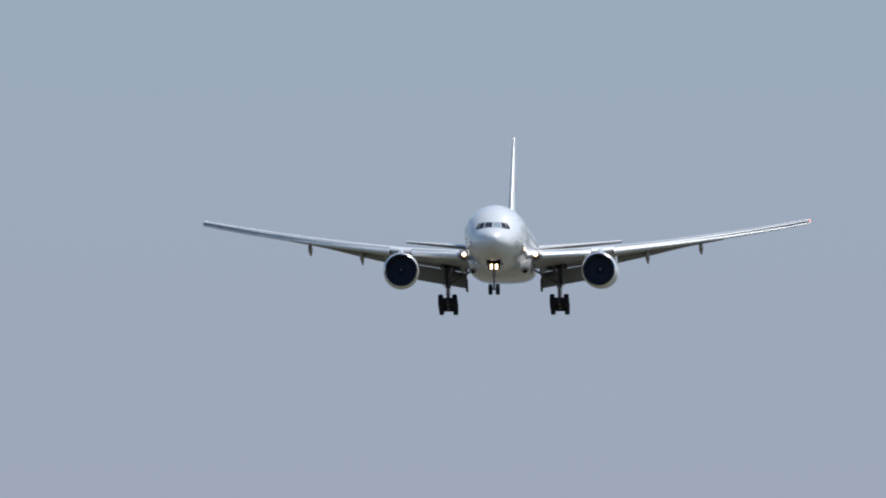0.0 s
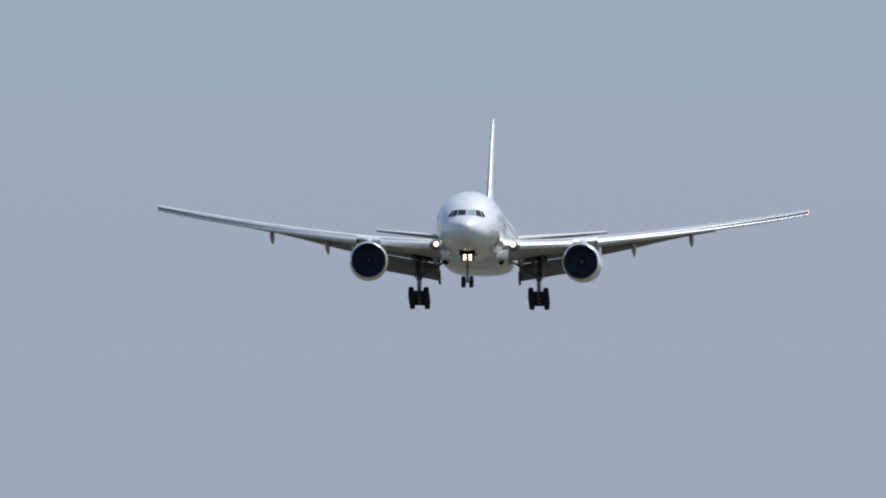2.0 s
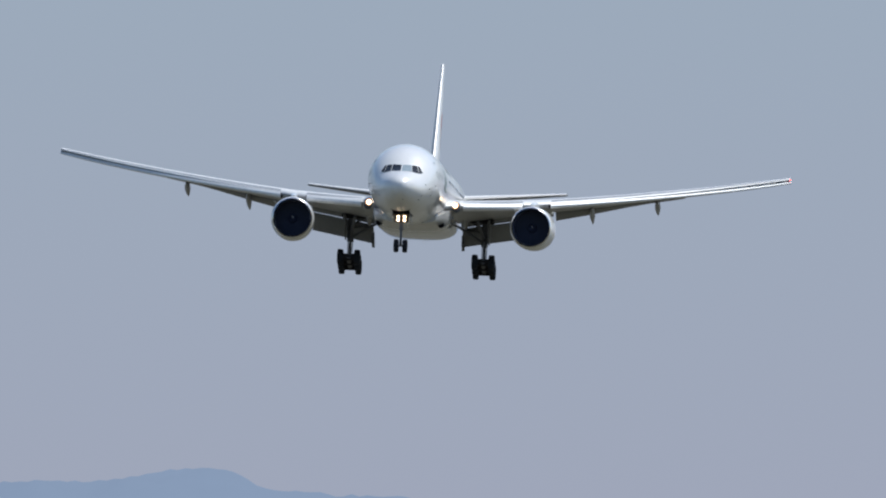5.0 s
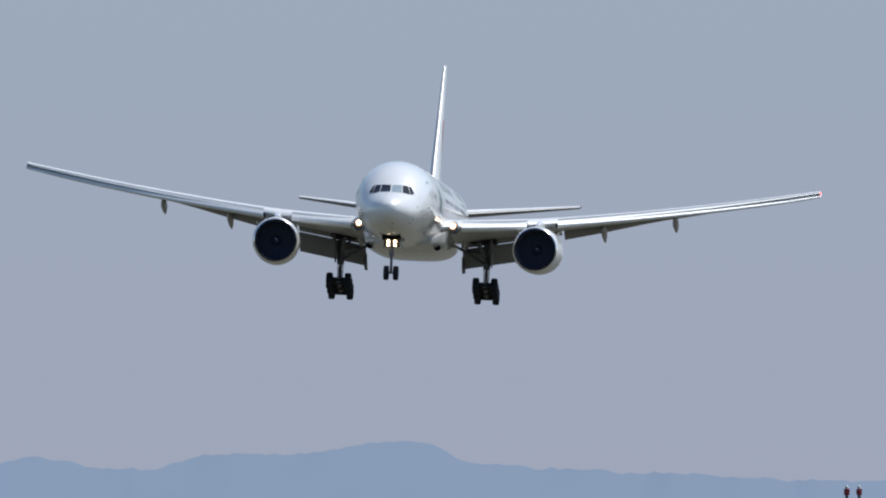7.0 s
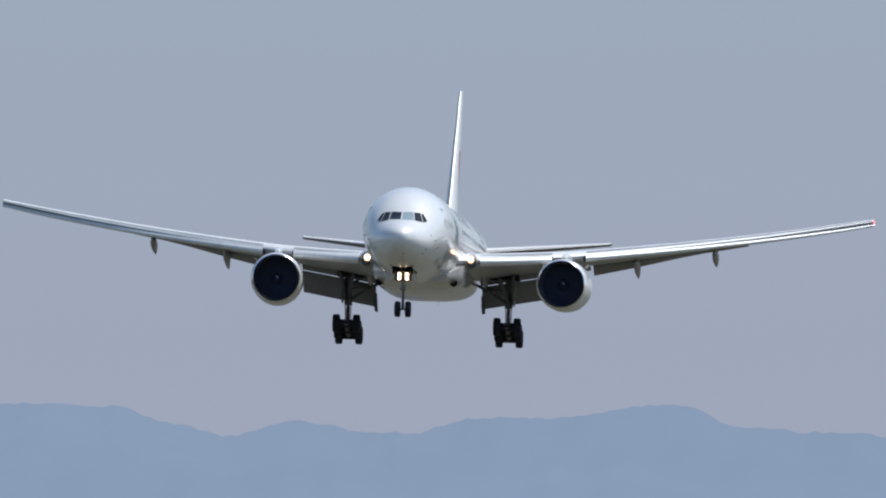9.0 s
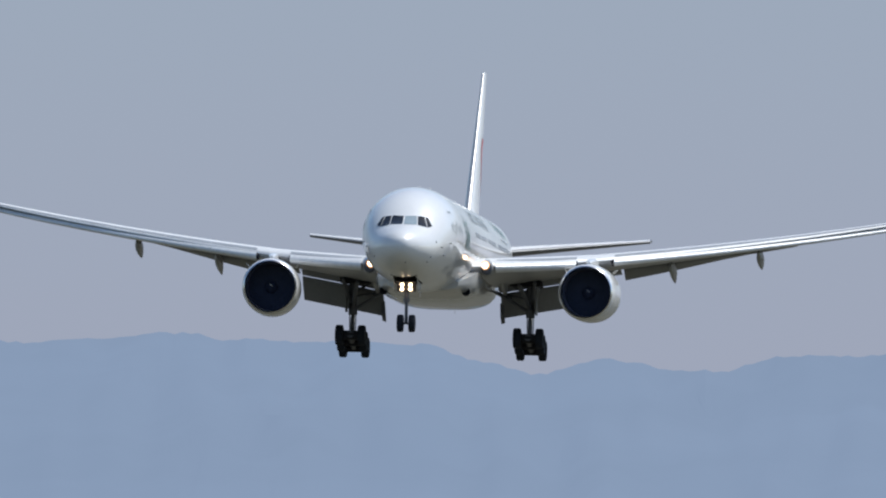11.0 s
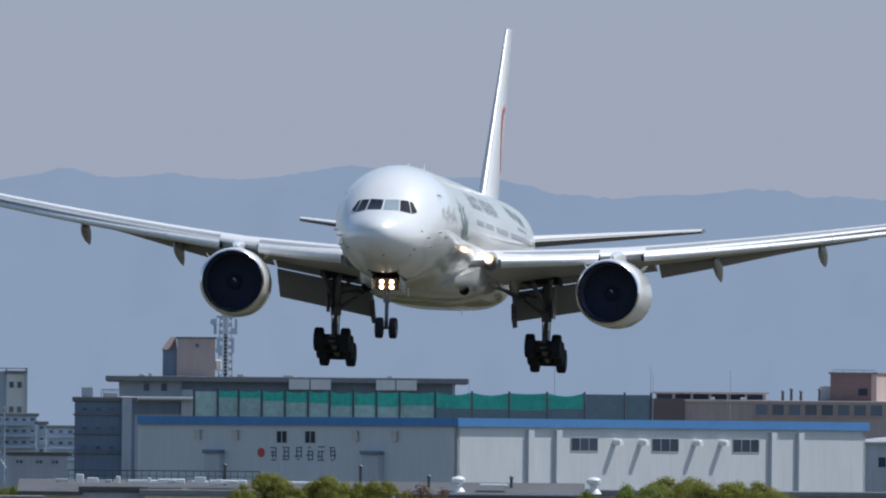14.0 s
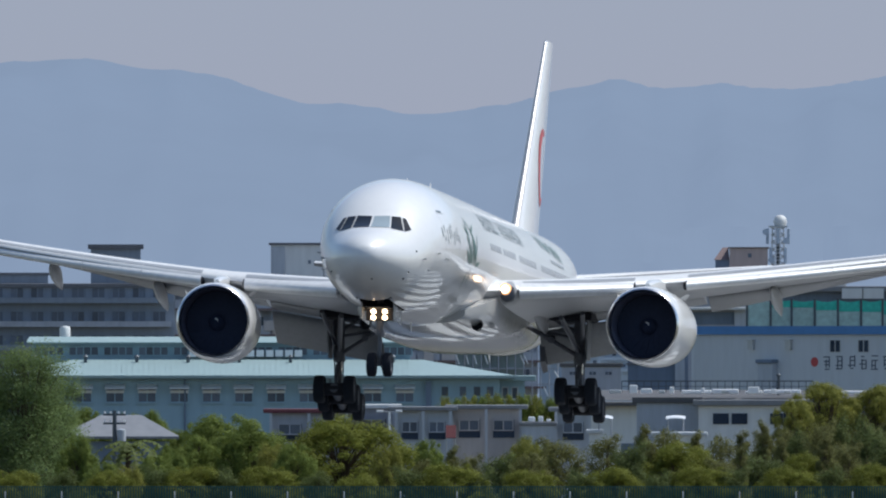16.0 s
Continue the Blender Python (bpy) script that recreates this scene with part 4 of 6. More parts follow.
class Site:
    """A building's own frame: widths from bearings u, heights from levels v, at distance d."""

    def __init__(self, name, label, category, u0, u1, d, turn=0.0, group=""):
        self.d, self.uc = d, (u0 + u1) / 2
        self.k = d / F / math.cos(radians(turn))
        self.root = thing(name, label, category, group, facing(self.uc, d, turn))
        self.x0, self.x1 = (u0 - self.uc) * self.k, (u1 - self.uc) * self.k

    def x(self, u):
        return (u - self.uc) * self.k

    def z(self, v):
        return height(v, self.d)

    def body(self, vtop, depth, material, roof=None, over=0.3, parapet=0.4, name="wall"):
        """Four walls with thickness and a roof slab with a lip."""
        x0, x1, h, t = self.x0, self.x1, self.z(vtop), 0.25
        for r in ((x0, x1, 0, t), (x0, x1, depth - t, depth), (x0, x0 + t, t, depth - t), (x1 - t, x1, t, depth - t)):
            part(name, boxes((*r, 0, h - parapet)), material, self.root)
        if roof:
            part("roof", boxes((x0 - over, x1 + over, -over, depth + over, h - parapet + 0.003, h), bevel=0.04), roof, self.root)

    def windows(self, us, v0, v1, w, panes=2, sill=True, frame_mat=None, y=-0.06):
        """A row of windows: frame bars proud of the wall, dark panes set back in them."""
        z1, z0 = self.z(v0), self.z(v1)
        first = None
        for u in us:
            m = pose(self.x(u), y, z0)
            if first is None:
                ww, hh, t = w * self.k, z1 - z0, 0.07
                xs = [-ww / 2]
                for i in range(panes + 1):
                    xx = -ww / 2 + (ww - t) * i / panes
                    xs += [xx, xx + t]
                bm = lattice(xs[1:], (0, t, hh - t, hh), [(2 * i + 1, 1) for i in range(panes)], -0.04, 0.1)
                first = part("window", bm, frame_mat or FRAME, self.root)
                first.matrix_basis = m
                if sill:
                    part("window_sill", boxes((-ww / 2 - 0.08, ww / 2 + 0.08, -0.12, 0.06, -0.07, -0.002)), frame_mat or FRAME, first)
                pw = (ww - t) / panes
                pane = part("pane", boxes((-pw / 2 + t / 2, pw / 2 - t / 2, 0.03, 0.05, t, hh - t)), PANE, first)
                pane.matrix_basis = pose(-ww / 2 + t / 2 + pw / 2, 0, 0)
                for i in range(1, panes):
                    repeat(pane, pose(-ww / 2 + t / 2 + pw * (i + 0.5), 0, 0), first)
                kids = list(first.children)
            else:
                o = repeat(first, m, self.root)
                for c in kids:
                    repeat(c, c.matrix_basis, o)


def warehouse():
    d = 1650.0
    # two fronts meet at the corner that points at the airfield
    corner = ground_at(0, d)
    base = math.degrees(bearing(0))
    root = thing("warehouse", "pale grey clad warehouse with blue roof trim", "warehouse", m=pose(corner.x, corner.y, 0, 0, 0, base))
    k, top = d / F, height(0, d)
    eave = height(15, d)
    # left front runs away to the left, right front away to the right
    fronts = []
    for name, sgn, turn, span in (("north", -1, 40.0, 568), ("west", 1, 50.0, 740)):
        ln = span * k / math.cos(radians(turn))
        bm = boxes((0, ln, 0, 0.3, 0, eave)) if sgn > 0 else boxes((-ln, 0, 0, 0.3, 0, eave))
        w = part("wall", bm, PALEWALL, root)
        w.matrix_basis = pose(0, 0, 0, 0, 0, turn * sgn)
        fronts.append((w, ln, 1 / math.cos(radians(turn)) * k, sgn))
        trim = boxes((-0.25, ln + 0.2, -0.28, 0.32, eave - 0.002, top)) if sgn > 0 else boxes((-ln - 0.2, -0.25, -0.28, 0.32, eave - 0.002, top))
        part("roof_trim", trim, BLUETRIM, w, "blue sheet roof trim")
        # cladding joints
        n = int(ln / 1.8)
        rib = None
        for i in range(1, n):
            x = sgn * ln * i / n
            if rib is None:
                rib = part("cladding_joint", boxes((-0.01, 0.01, -0.004, 0.0, 0.4, eave - 0.01)), PALEWALL, w)
                rib.matrix_basis = pose(x, 0, 0)
            else:
                repeat(rib, pose(x, 0, 0), w)
    # roof and far walls
    (wl_, la, ka, _), (wr_, lb, kb, _) = fronts
    A = Vector((-la * math.cos(radians(40)), la * math.sin(radians(40))))
    B = Vector((lb * math.cos(radians(50)), lb * math.sin(radians(50))))
    bm = bmesh.new()
    loft([[(0, 0.4, z), (B.x - 0.4, B.y, z), (A.x + B.x, A.y + B.y, z), (A.x + 0.4, A.y, z)] for z in (top - 0.35, top - 0.05)], bm=bm)
    part("roof", bm, ROOFGREY, root, "low grey sheet roof")
    bm = bmesh.new()
    for p, q in ((B, A + B), (A, A + B)):
        nn = Vector((-(q - p).y, (q - p).x)).normalized() * 0.3
        loft([[(p.x, p.y, z), (q.x, q.y, z), (q.x + nn.x, q.y + nn.y, z), (p.x + nn.x, p.y + nn.y, z)] for z in (0, top - 0.4)], bm=bm)
    part("wall", bm, PALEWALL, root)

    def put(front, u, v, bm, m, name, label=""):
        w, ln, kk, sgn = fronts[front]
        o = part(name, bm, m, w, label)
        o.matrix_basis = pose(u * kk, 0, height(v, d))
        return o

    def win(front, u, v, ww, hh, n):
        xs = []
        for i in range(n + 1):
            x = -ww / 2 + (ww - 0.06) * i / n
            xs += [x, x + 0.06]
        bm = lattice(xs, (-0.06, 0, hh, hh + 0.06), [(2 * i + 1, 1) for i in range(n)], -0.05, -0.002)
        o = put(front, u, v, bm, FRAME, "window")
        pw = (ww - 0.06) / n
        for i in range(n):
            p = part("pane", boxes((-pw / 2 + 0.06, pw / 2 - 0.06, -0.03, -0.003, 0, hh)), NAVYPANE, o)
            p.matrix_basis = pose(-ww / 2 + 0.03 + pw * (i + 0.5), 0, 0)

    for u in (-313, -262):
        win(0, u, 46, 1.2, 0.95, 2)
    for u in (-463, -395, -180, -110):
        bm = boxes((-0.3, 0.3, -0.25, -0.002, 0, 0.75))
        box(bm, -0.36, 0.36, -0.45, -0.002, 0.75, 0.82)
        for i in range(5):
            box(bm, -0.25, 0.25, -0.29, -0.252, 0.08 + 0.13 * i, 0.13 + 0.13 * i)
        put(0, u, 42, bm, FRAME, "wall_vent")
    for u in (226, 372, 519):
        win(1, u, 56, 3.55, 1.05, 3)
    for u in (280, 327, 425, 473):
        bm = loft([[(-0.24, y, -0.26), (-0.24, y, 0.1 + q * 0.4), (-0.14, y, 0.22 + q), (0, y, 0.27 + q), (0.14, y, 0.22 + q), (0.24, y, 0.1 + q * 0.4), (0.24, y, -0.26)] for y, q in ((-0.82, -0.1), (-0.7, -0.02), (-0.004, 0.04))])
        put(1, u, 40, bm, BRIGHT, "exhaust_hood", "white arched exhaust hood")
    for u in (127, 177, 567, 617):
        put(1, u, 20, boxes((-0.35, 0.35, -0.3, -0.002, -(height(20, d) - 0.05), 0)), PALEWALL, "wall_pilaster")
    # name painted on the shaded front: a red roundel and six groups of plain strokes
    put(0, -350, 64, lathe([(-0.03, 0.001), (-0.03, 0.4), (-0.003, 0.4)], 20), SIGNRED, "sign_roundel", "red painted roundel")
    rnd = random.Random(3)
    for u in (-327, -306, -283, -263, -243, -222):
        bm = bmesh.new()
        for i in range(4):
            z = -0.58 + 0.34 * i + rnd.uniform(-0.06, 0.06)
            box(bm, -rnd.uniform(0.12, 0.42), rnd.uniform(0.12, 0.42), -0.03, -0.003, z, z + 0.1)
        for x in (rnd.uniform(-0.36, -0.14), rnd.uniform(0.05, 0.28)):
            z = rnd.uniform(-0.62, -0.3)
            box(bm, x, x + 0.11, -0.026, -0.003, z, z + rnd.uniform(0.6, 0.95))
        put(0, u, 65, bm, SIGNINK, "sign_bar", "dark painted sign strokes")
    # Recessed loading doors as raised blocks, their dark top put on as a band.
    for u, w, v in ((-146, 1.75, 66), (-430, 1.6, 66)):
        put(0, u, v, boxes((-w / 2, w / 2, -0.7, -0.002, -3.0, 0.0), bevel=0.05), GREYWALL, "wall_cabinet", "raised grey block for a recessed loading door")
        put(0, u, v, boxes((-w / 2 - 0.08, w / 2 + 0.08, -0.9, -0.003, 0.004, 0.3), bevel=0.03), DARKWALL, "cabinet_hood", "dark band for the recessed door's dark top")


def roofdeck():
    # storage building behind, with netting along its roof edge
    s = Site("storage_building", "long low storage building behind the warehouse", "building", -500, 400, 1740)
    s.body(4, 25, GREYWALL, ROOFGREY)
    s = Site("netting_screen", "green net screen on dark posts", "fence", -470, 356, 1740)
    z0, z1 = s.z(4), s.z(-45)
    us = [-467, -425, -388, -347, -306, -265, -227, -185, -144, -103, -40, 25, 91, 158, 224, 295, 342]
    post = None
    for u in us:
        if post is None:
            post = part("post", boxes((-0.09, 0.09, 0.2, 0.4, z0, z1 + 0.15), bevel=0.02), POST, s.root)
            post.matrix_basis = pose(s.x(u), 0, 0)
        else:
            repeat(post, pose(s.x(u), 0, 0), s.root)
    for a, b in zip(us, us[1:]):
        rnd = random.Random(int(a))
        lo = s.z(-33 + max(0, a + 425) * 0.065 if a < -200 else -19 if a < -60 else -17) + rnd.uniform(-0.12, 0.12)
        xa, xb = s.x(a) + 0.1, s.x(b) - 0.1
        if a < -440 or a > 220:  # end bays without a net
            part("panel", boxes((xa, xb, 0.35, 0.39, z0, z1 - rnd.uniform(0.02, 0.2))), NETPALE if a < -440 else NETDARK, s.root, "plain sheet panel")
            continue
        part("panel", boxes((xa, xb, 0.35, 0.39, z0, lo)), NETPALE if a < -60 else NETDARK, s.root, "plain lower panel")
        bm = bmesh.new()
        sag = rnd.uniform(0.05, 0.25)
        loft([[(xa + (xb - xa) * i / 6, 0.33 + yy, z1 - sag * math.sin(math.pi * i / 6)) for i in range(7)] + [(xa + (xb - xa) * i / 6, 0.33 + yy, lo + 0.004) for i in range(6, -1, -1)] for yy in (0, 0.04)], bm=bm)
        part("net", bm, NETGREEN, s.root, "green net")
    # the taller block with a flat deck roof
    s = Site("deck_building", "grey concrete building with flat overhanging roof", "building", -600, -5, 1800)
    s.body(-70, 22, DULLWALL, ROOFGREY, over=1.2, parapet=0.5)
    s.windows([-551, -520], -58, -42, 13, 1, sill=False, frame_mat=DULLWALL)
    # Shade below the roof is painted in as a dark band.
    part("shaded_band", boxes((s.x(-489), s.x(-10), -0.06, -0.003, s.z(-30), s.z(-62))), DARKWALL, s.root, "wall band painted dark for roof shade")
    part("corner_pier", boxes((s.x(-489), s.x(-468), -0.5, -0.07, s.z(2), s.z(-46))), GREYWALL, s.root, "pale concrete pier")
    part("lower_ledge", boxes((s.x(-598), s.x(-465), -1.6, -0.004, s.z(-28), s.z(-33)), bevel=0.04), WHITEWALL, s.root, "pale concrete ledge")
    # The opening's darkness is put in as a flat slate panel.
    part("dark_opening", boxes((s.x(-573), s.x(-488), -0.1, -0.003, s.z(-2), s.z(-24))), DARKWALL, s.root, "flat dark panel in place of an opening")
    for u, w in ((-281, 36), (-243, 36), (-128, 34), (-91, 36)):
        part("white_panel", boxes((s.x(u - w / 2), s.x(u + w / 2), -1.26, -1.204, s.z(-48), s.z(-66))), WHITEWALL, s.root, "white sheet below the roof edge")
    for u, w, v in ((-560, 10, -74), (-545, 6, -76), (-385, 12, -75), (-300, 18, -74), (-120, 9, -74)):
        part("roof_unit", boxes((s.x(u - w / 2), s.x(u + w / 2), 2, 3.2, s.z(-70) + 0.002, s.z(v)), bevel=0.04), FRAME, s.root)
    s = Site("stair_hut", "dusty pink stair hut with a sloped roof side", "hut", -523, -430, 1803)
    zt, zb, zl, xm = s.z(-137), s.z(-70.2), s.z(-117), s.x(-498)
    x0, x1 = s.x0, s.x1
    part("wall", boxes((xm, x1, 1, 6, zb, zt)), PINKWALL, s.root)
    # The receding side's shade is painted in as a dark front-facing box.
    part("side_wall", boxes((x0, xm - 0.003, 1.2, 6, zb, zl)), DARKWALL, s.root, "side wall painted dark for shade")
    part("roof", boxes((xm - 0.1, x1 + 0.12, 0.85, 6.2, zt + 0.003, zt + 0.13), bevel=0.03), ROOFBROWN, s.root)
    part("roof_slope", loft([[(x0 - 0.12, 1.0, zl + 0.004), (xm - 0.004, 1.0, zl + 0.004), (xm - 0.004, 5.8, zl + 0.004), (x0 - 0.12, 5.8, zl + 0.004)], [(s.x(-510), 2.6, zt + 0.1), (xm - 0.104, 2.6, zt + 0.1), (xm - 0.104, 4.6, zt + 0.1), (s.x(-510), 4.6, zt + 0.1)]]), BROWNWALL, s.root, "dull brown sloped roof face")
    part("window", boxes((s.x(-465), s.x(-459), 0.94, 0.998, s.z(-121), s.z(-128))), PANE, s.root)
    part("water_tank", boxes((s.x(-430) + 0.01, s.x(-418), 2, 4, s.z(-100), s.z(-80)), bevel=0.1), WHITEWALL, s.root)
    # lattice mast with a round dome
    s = Site("lattice_mast", "grey lattice telecom mast with white dome", "mast", -428, -396, 1815)
    zb, zt = s.z(-70), s.z(-174)
    for sx in (-1, 1):
        for sy in (-1, 1):
            part("leg", rod((sx * 0.75, sy * 0.75, zb - 6), (sx * 0.5, sy * 0.5, zt), 0.07, 0.055, 6), GALV, s.root)
    n = 8
    for i in range(n):
        za, zc = zb + (zt - zb) * i / n, zb + (zt - zb) * (i + 1) / n
        for y in (-0.6, 0.6):
            part("brace", rod((-0.62, y, za), (0.58, y, zc), 0.045, k=5), GALV, s.root)
            part("brace", rod((0.62, y, za), (-0.58, y, zc), 0.045, k=5), GALV, s.root)
        part("ring", boxes((-0.66, 0.66, -0.66, 0.66, zc - 0.05, zc + 0.05)), GALV, s.root)
    part("platform", boxes((-0.85, 0.85, -0.8, 0.8, zt, zt + 0.15)), GALV, s.root)
    part("dome", lathe([(zt + 0.15, 0.5), (zt + 0.5, 0.62), (zt + 0.9, 0.5), (zt + 1.1, 0.25), (zt + 1.15, 0.001)], 18, "z", (0.2, 0, 0)), WHITEWALL, s.root, "pale round dome", smooth=True)
    for x, zz in ((0.75, -150), (-0.6, -116), (-1.1, -166)):
        part("drum", lathe([(-0.3, 0.001), (-0.3, 0.3), (0.1, 0.3), (0.1, 0.001)], 14, "y", (x, -0.8, s.z(zz))), HAZEBLUE, s.root, smooth=True)
    for i in range(8):
        a, zz = i * math.pi / 4, zt - 0.6 - 1.7 * (i % 2)
        x, y = 0.95 * math.cos(a), 0.95 * math.sin(a)
        part("antenna_panel", boxes((x - 0.13, x + 0.13, y - 0.08, y + 0.08, zz - 0.9, zz + 0.5), bevel=0.02), HAZEBLUE, s.root, "slate blue antenna panel")
    part("cable_ladder", boxes((-0.15, 0.15, 0.5, 0.56, zb, zt)), POST, s.root)


def left_blocks():
    s = Site("dark_office_block", "dark slate office block with rooftop units", "building", -678, -571, 1700)
    s.body(-32, 18, DARKWALL, ROOFDARK, over=0.2)
    s.windows([-660, -636, -612], -14, -6, 11, 1, sill=False, frame_mat=DARKWALL)
    s.windows([-660, -636, -612], 20, 28, 11, 1, sill=False, frame_mat=DARKWALL)
    s.windows([-660, -636, -612], 54, 62, 11, 1, sill=False, frame_mat=DARKWALL)
    for v in (-2, 32, 66):
        part("floor_band", boxes((s.x0 - 0.12, s.x(-596), -0.14, -0.003, s.z(v + 3), s.z(v)), bevel=0.02), ROOFDARK, s.root)
    part("stair_pillar", boxes((s.x(-594), s.x(-577), -0.5, -0.004, 0, s.z(-30))), GREYWALL, s.root, "grey concrete pillar")
    part("rooftop_unit", boxes((s.x(-666), s.x(-645), 3, 5, s.z(-32) + 0.004, s.z(-50)), bevel=0.05), GREYWALL, s.root)
    rail = boxes((s.x(-631), s.x(-599), 2, 2.06, s.z(-44), s.z(-46)))
    for i in range(9):
        x = s.x(-631) + (s.x(-599) - s.x(-631)) * i / 8
        box(rail, x - 0.04, x + 0.04, 2, 2.06, s.z(-32) + 0.004, s.z(-44))
    part("roof_rail", rail, GALV, s.root)
    part("rooftop_unit", boxes((s.x(-628), s.x(-602), 3, 5, s.z(-32) + 0.004, s.z(-40)), bevel=0.05), FRAME, s.root)
    s = Site("tall_white_tower", "pale tower with a grey side far off", "building", -799, -766, 2600)
    s.body(-77, 12, WHITEWALL, ROOFGREY)
    s.windows([-790, -776], -58, -46, 9, 1, sill=False)
    s.windows([-790, -776], -14, -2, 9, 1, sill=False)
    # The tower's shaded left face, with the shade put into its colour.
    part("stair_core", boxes((s.x(-826), s.x0 - 0.004, 1, 9, 0, s.z(-76))), HAZEBLUE, s.root, "left face painted blue grey for shade")
    part("roof_frame", boxes((s.x(-826), s.x1 + 0.3, -0.3, 0.0, s.z(-82), s.z(-80)), (s.x0 - 0.1, s.x0 + 0.1, -0.3, 0.0, s.z(-77), s.z(-82)), (s.x1, s.x1 + 0.3, -0.3, 0.0, s.z(0), s.z(-82))), GALV, s.root)
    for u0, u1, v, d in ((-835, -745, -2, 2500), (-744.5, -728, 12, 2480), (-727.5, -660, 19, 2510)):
        s = Site("far_block", "apartment block tinted blue for haze, far behind the yards", "building", u0, u1, d, group="far apartment blocks")
        s.body(v, 14, HAZEBLUE, ROOFGREY, over=0.3)
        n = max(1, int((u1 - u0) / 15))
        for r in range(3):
            s.windows([u0 + (u1 - u0) * (i + 0.5) / n for i in range(n)], v + 8 + 20 * r, v + 15 + 20 * r, 9, 1, sill=False, frame_mat=HAZEBLUE)
            part("balcony_band", boxes((s.x0 + 0.2, s.x1 - 0.2, -0.9, -0.07, s.z(v + 22 + 20 * r), s.z(v + 17 + 20 * r))), HAZEBLUE, s.root)
    s = Site("low_store", "low dull grey brown store before far blocks", "building", -795, -690, 2100)
    s.body(66, 14, DULLWALL, ROOFBROWN, over=0.2)
    s.windows([-775, -740, -712], 80, 88, 14, 2, sill=False, frame_mat=DULLWALL)
    # the long apartment house with balconies
    s = Site("apartment_house", "dull grey apartment house with tan balconies", "building", -1480, -838, 1950)
    s.body(-79, 14, DULLWALL, ROOFDARK, over=0.5, parapet=0.55)
    part("roof_slab", boxes((s.x(-1480), s.x(-823), -1.5, -0.51, s.z(-70), s.z(-82)), bevel=0.05), DULLWALL, s.root, "overhanging flat roof edge")
    n = 15
    step = 642 / n
    storey = 46
    rnd = random.Random(8)
    slabs = {}
    for r in range(4):
        v = -79 + storey * r
        s.windows([-1480 + step * (i + 0.5) for i in range(n)], v + 16, v + 38, step * 0.4, 2, sill=False, frame_mat=DULLWALL)
        part("floor_edge", boxes((s.x0 + 0.05, s.x(-823), -1.52, -1.404, s.z(v + 52), s.z(v + 48))), BROWNWALL, s.root, "reddish floor edge")
        for i in range(n):
            uc = -1480 + step * (i + 0.5)
            kind = rnd.choice((TANWALL, DULLWALL, GREYWALL, DULLWALL))
            m = pose(s.x(uc), 0, s.z(v + storey + 4))
            if kind not in slabs:
                w = step * 0.47 * s.k
                slabs[kind] = part("balcony", boxes((-w, w, -1.4, -0.06, 0, 0.16), (-w, w, -1.4, -1.3, 0.162, 0.95)), kind, s.root, "solid balcony front")
                slabs[kind].matrix_basis = m
            else:
                repeat(slabs[kind], m, s.root)
    for i in range(10):
        uc = -1462 + 64 * i
        part("eave_panel", boxes((s.x(uc - 20), s.x(uc + 20), -1.62, -1.504, s.z(-62), s.z(-79)), bevel=0.02), TANWALL, s.root, "tan eave panel")
    for u0, u1 in ((-1412, -1357), (-1322, -1227), (-1206, -1136), (-1060, -1040)):
        part("balcony_wall", boxes((s.x(u0), s.x(u1), -1.66, -1.53, s.z(9), s.z(-9)), bevel=0.03), TANWALL, s.root, "tan rendered balcony wall")
    fin = None
    for i in range(n + 1):
        x = s.x(-1480 + step * i)
        if fin is None:
            fin = part("party_wall", boxes((-0.08, 0.08, -0.75, -0.004, s.z(120), s.z(-72))), DULLWALL, s.root)
            fin.matrix_basis = pose(x, 0, 0)
        else:
            repeat(fin, pose(x, 0, 0), s.root)
    part("pilaster", boxes((s.x(-1039), s.x(-1022), -1.75, -1.53, s.z(120), s.z(-78))), TANWALL, s.root, "tan rendered pilaster")
    s = Site("roof_hut", "pale rendered lift hut on a flat roof", "hut", -1310, -1218, 1955)
    bm = boxes((s.x0, s.x1, 0.5, 6, s.z(-82) + 0.01, s.z(-143)))
    part("wall", bm, WHITEWALL, s.root)
    part("roof", boxes((s.x0 - 0.2, s.x1 + 0.2, 0.3, 6.2, s.z(-143) + 0.002, s.z(-147))), ROOFDARK, s.root)
    # The hut's darker left side is painted on as a grey plate.
    part("side_panel", boxes((s.x0 + 0.02, s.x(-1285), 0.4, 0.497, s.z(-82), s.z(-140))), GREYWALL, s.root)
    part("window", boxes((s.x(-1244), s.x(-1239), 0.42, 0.497, s.z(-116), s.z(-110))), PANE, s.root)
    part("water_tank", boxes((s.x1 + 0.01, s.x1 + 1.0, 2, 4, s.z(-82), s.z(-120)), bevel=0.15), GREYWALL, s.root)
    for u, h, dd in ((-1100, 3.2, 1955), (-1155, 2.0, 1955)):
        m = Site("roof_aerial", "thin steel aerial on a roof", "aerial", u - 2, u + 2, dd)
        bm = rod((0, 3, m.z(-82)), (0, 3, m.z(-82) + h), 0.05, 0.03, 6)
        part("pole", bm, GALV, m.root)
        part("crossbar", boxes((-0.5, 0.5, 2.97, 3.03, m.z(-82) + h * 0.8, m.z(-82) + h * 0.8 + 0.05)), GALV, m.root)
    # grey flats further left
    s = Site("grey_flats", "grey flats toned dark for haze, with balcony bands and roof huts", "building", -1950, -1482, 2050)
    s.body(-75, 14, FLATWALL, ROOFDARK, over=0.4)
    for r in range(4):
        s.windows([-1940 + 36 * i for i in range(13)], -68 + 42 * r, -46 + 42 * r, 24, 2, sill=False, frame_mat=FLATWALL)
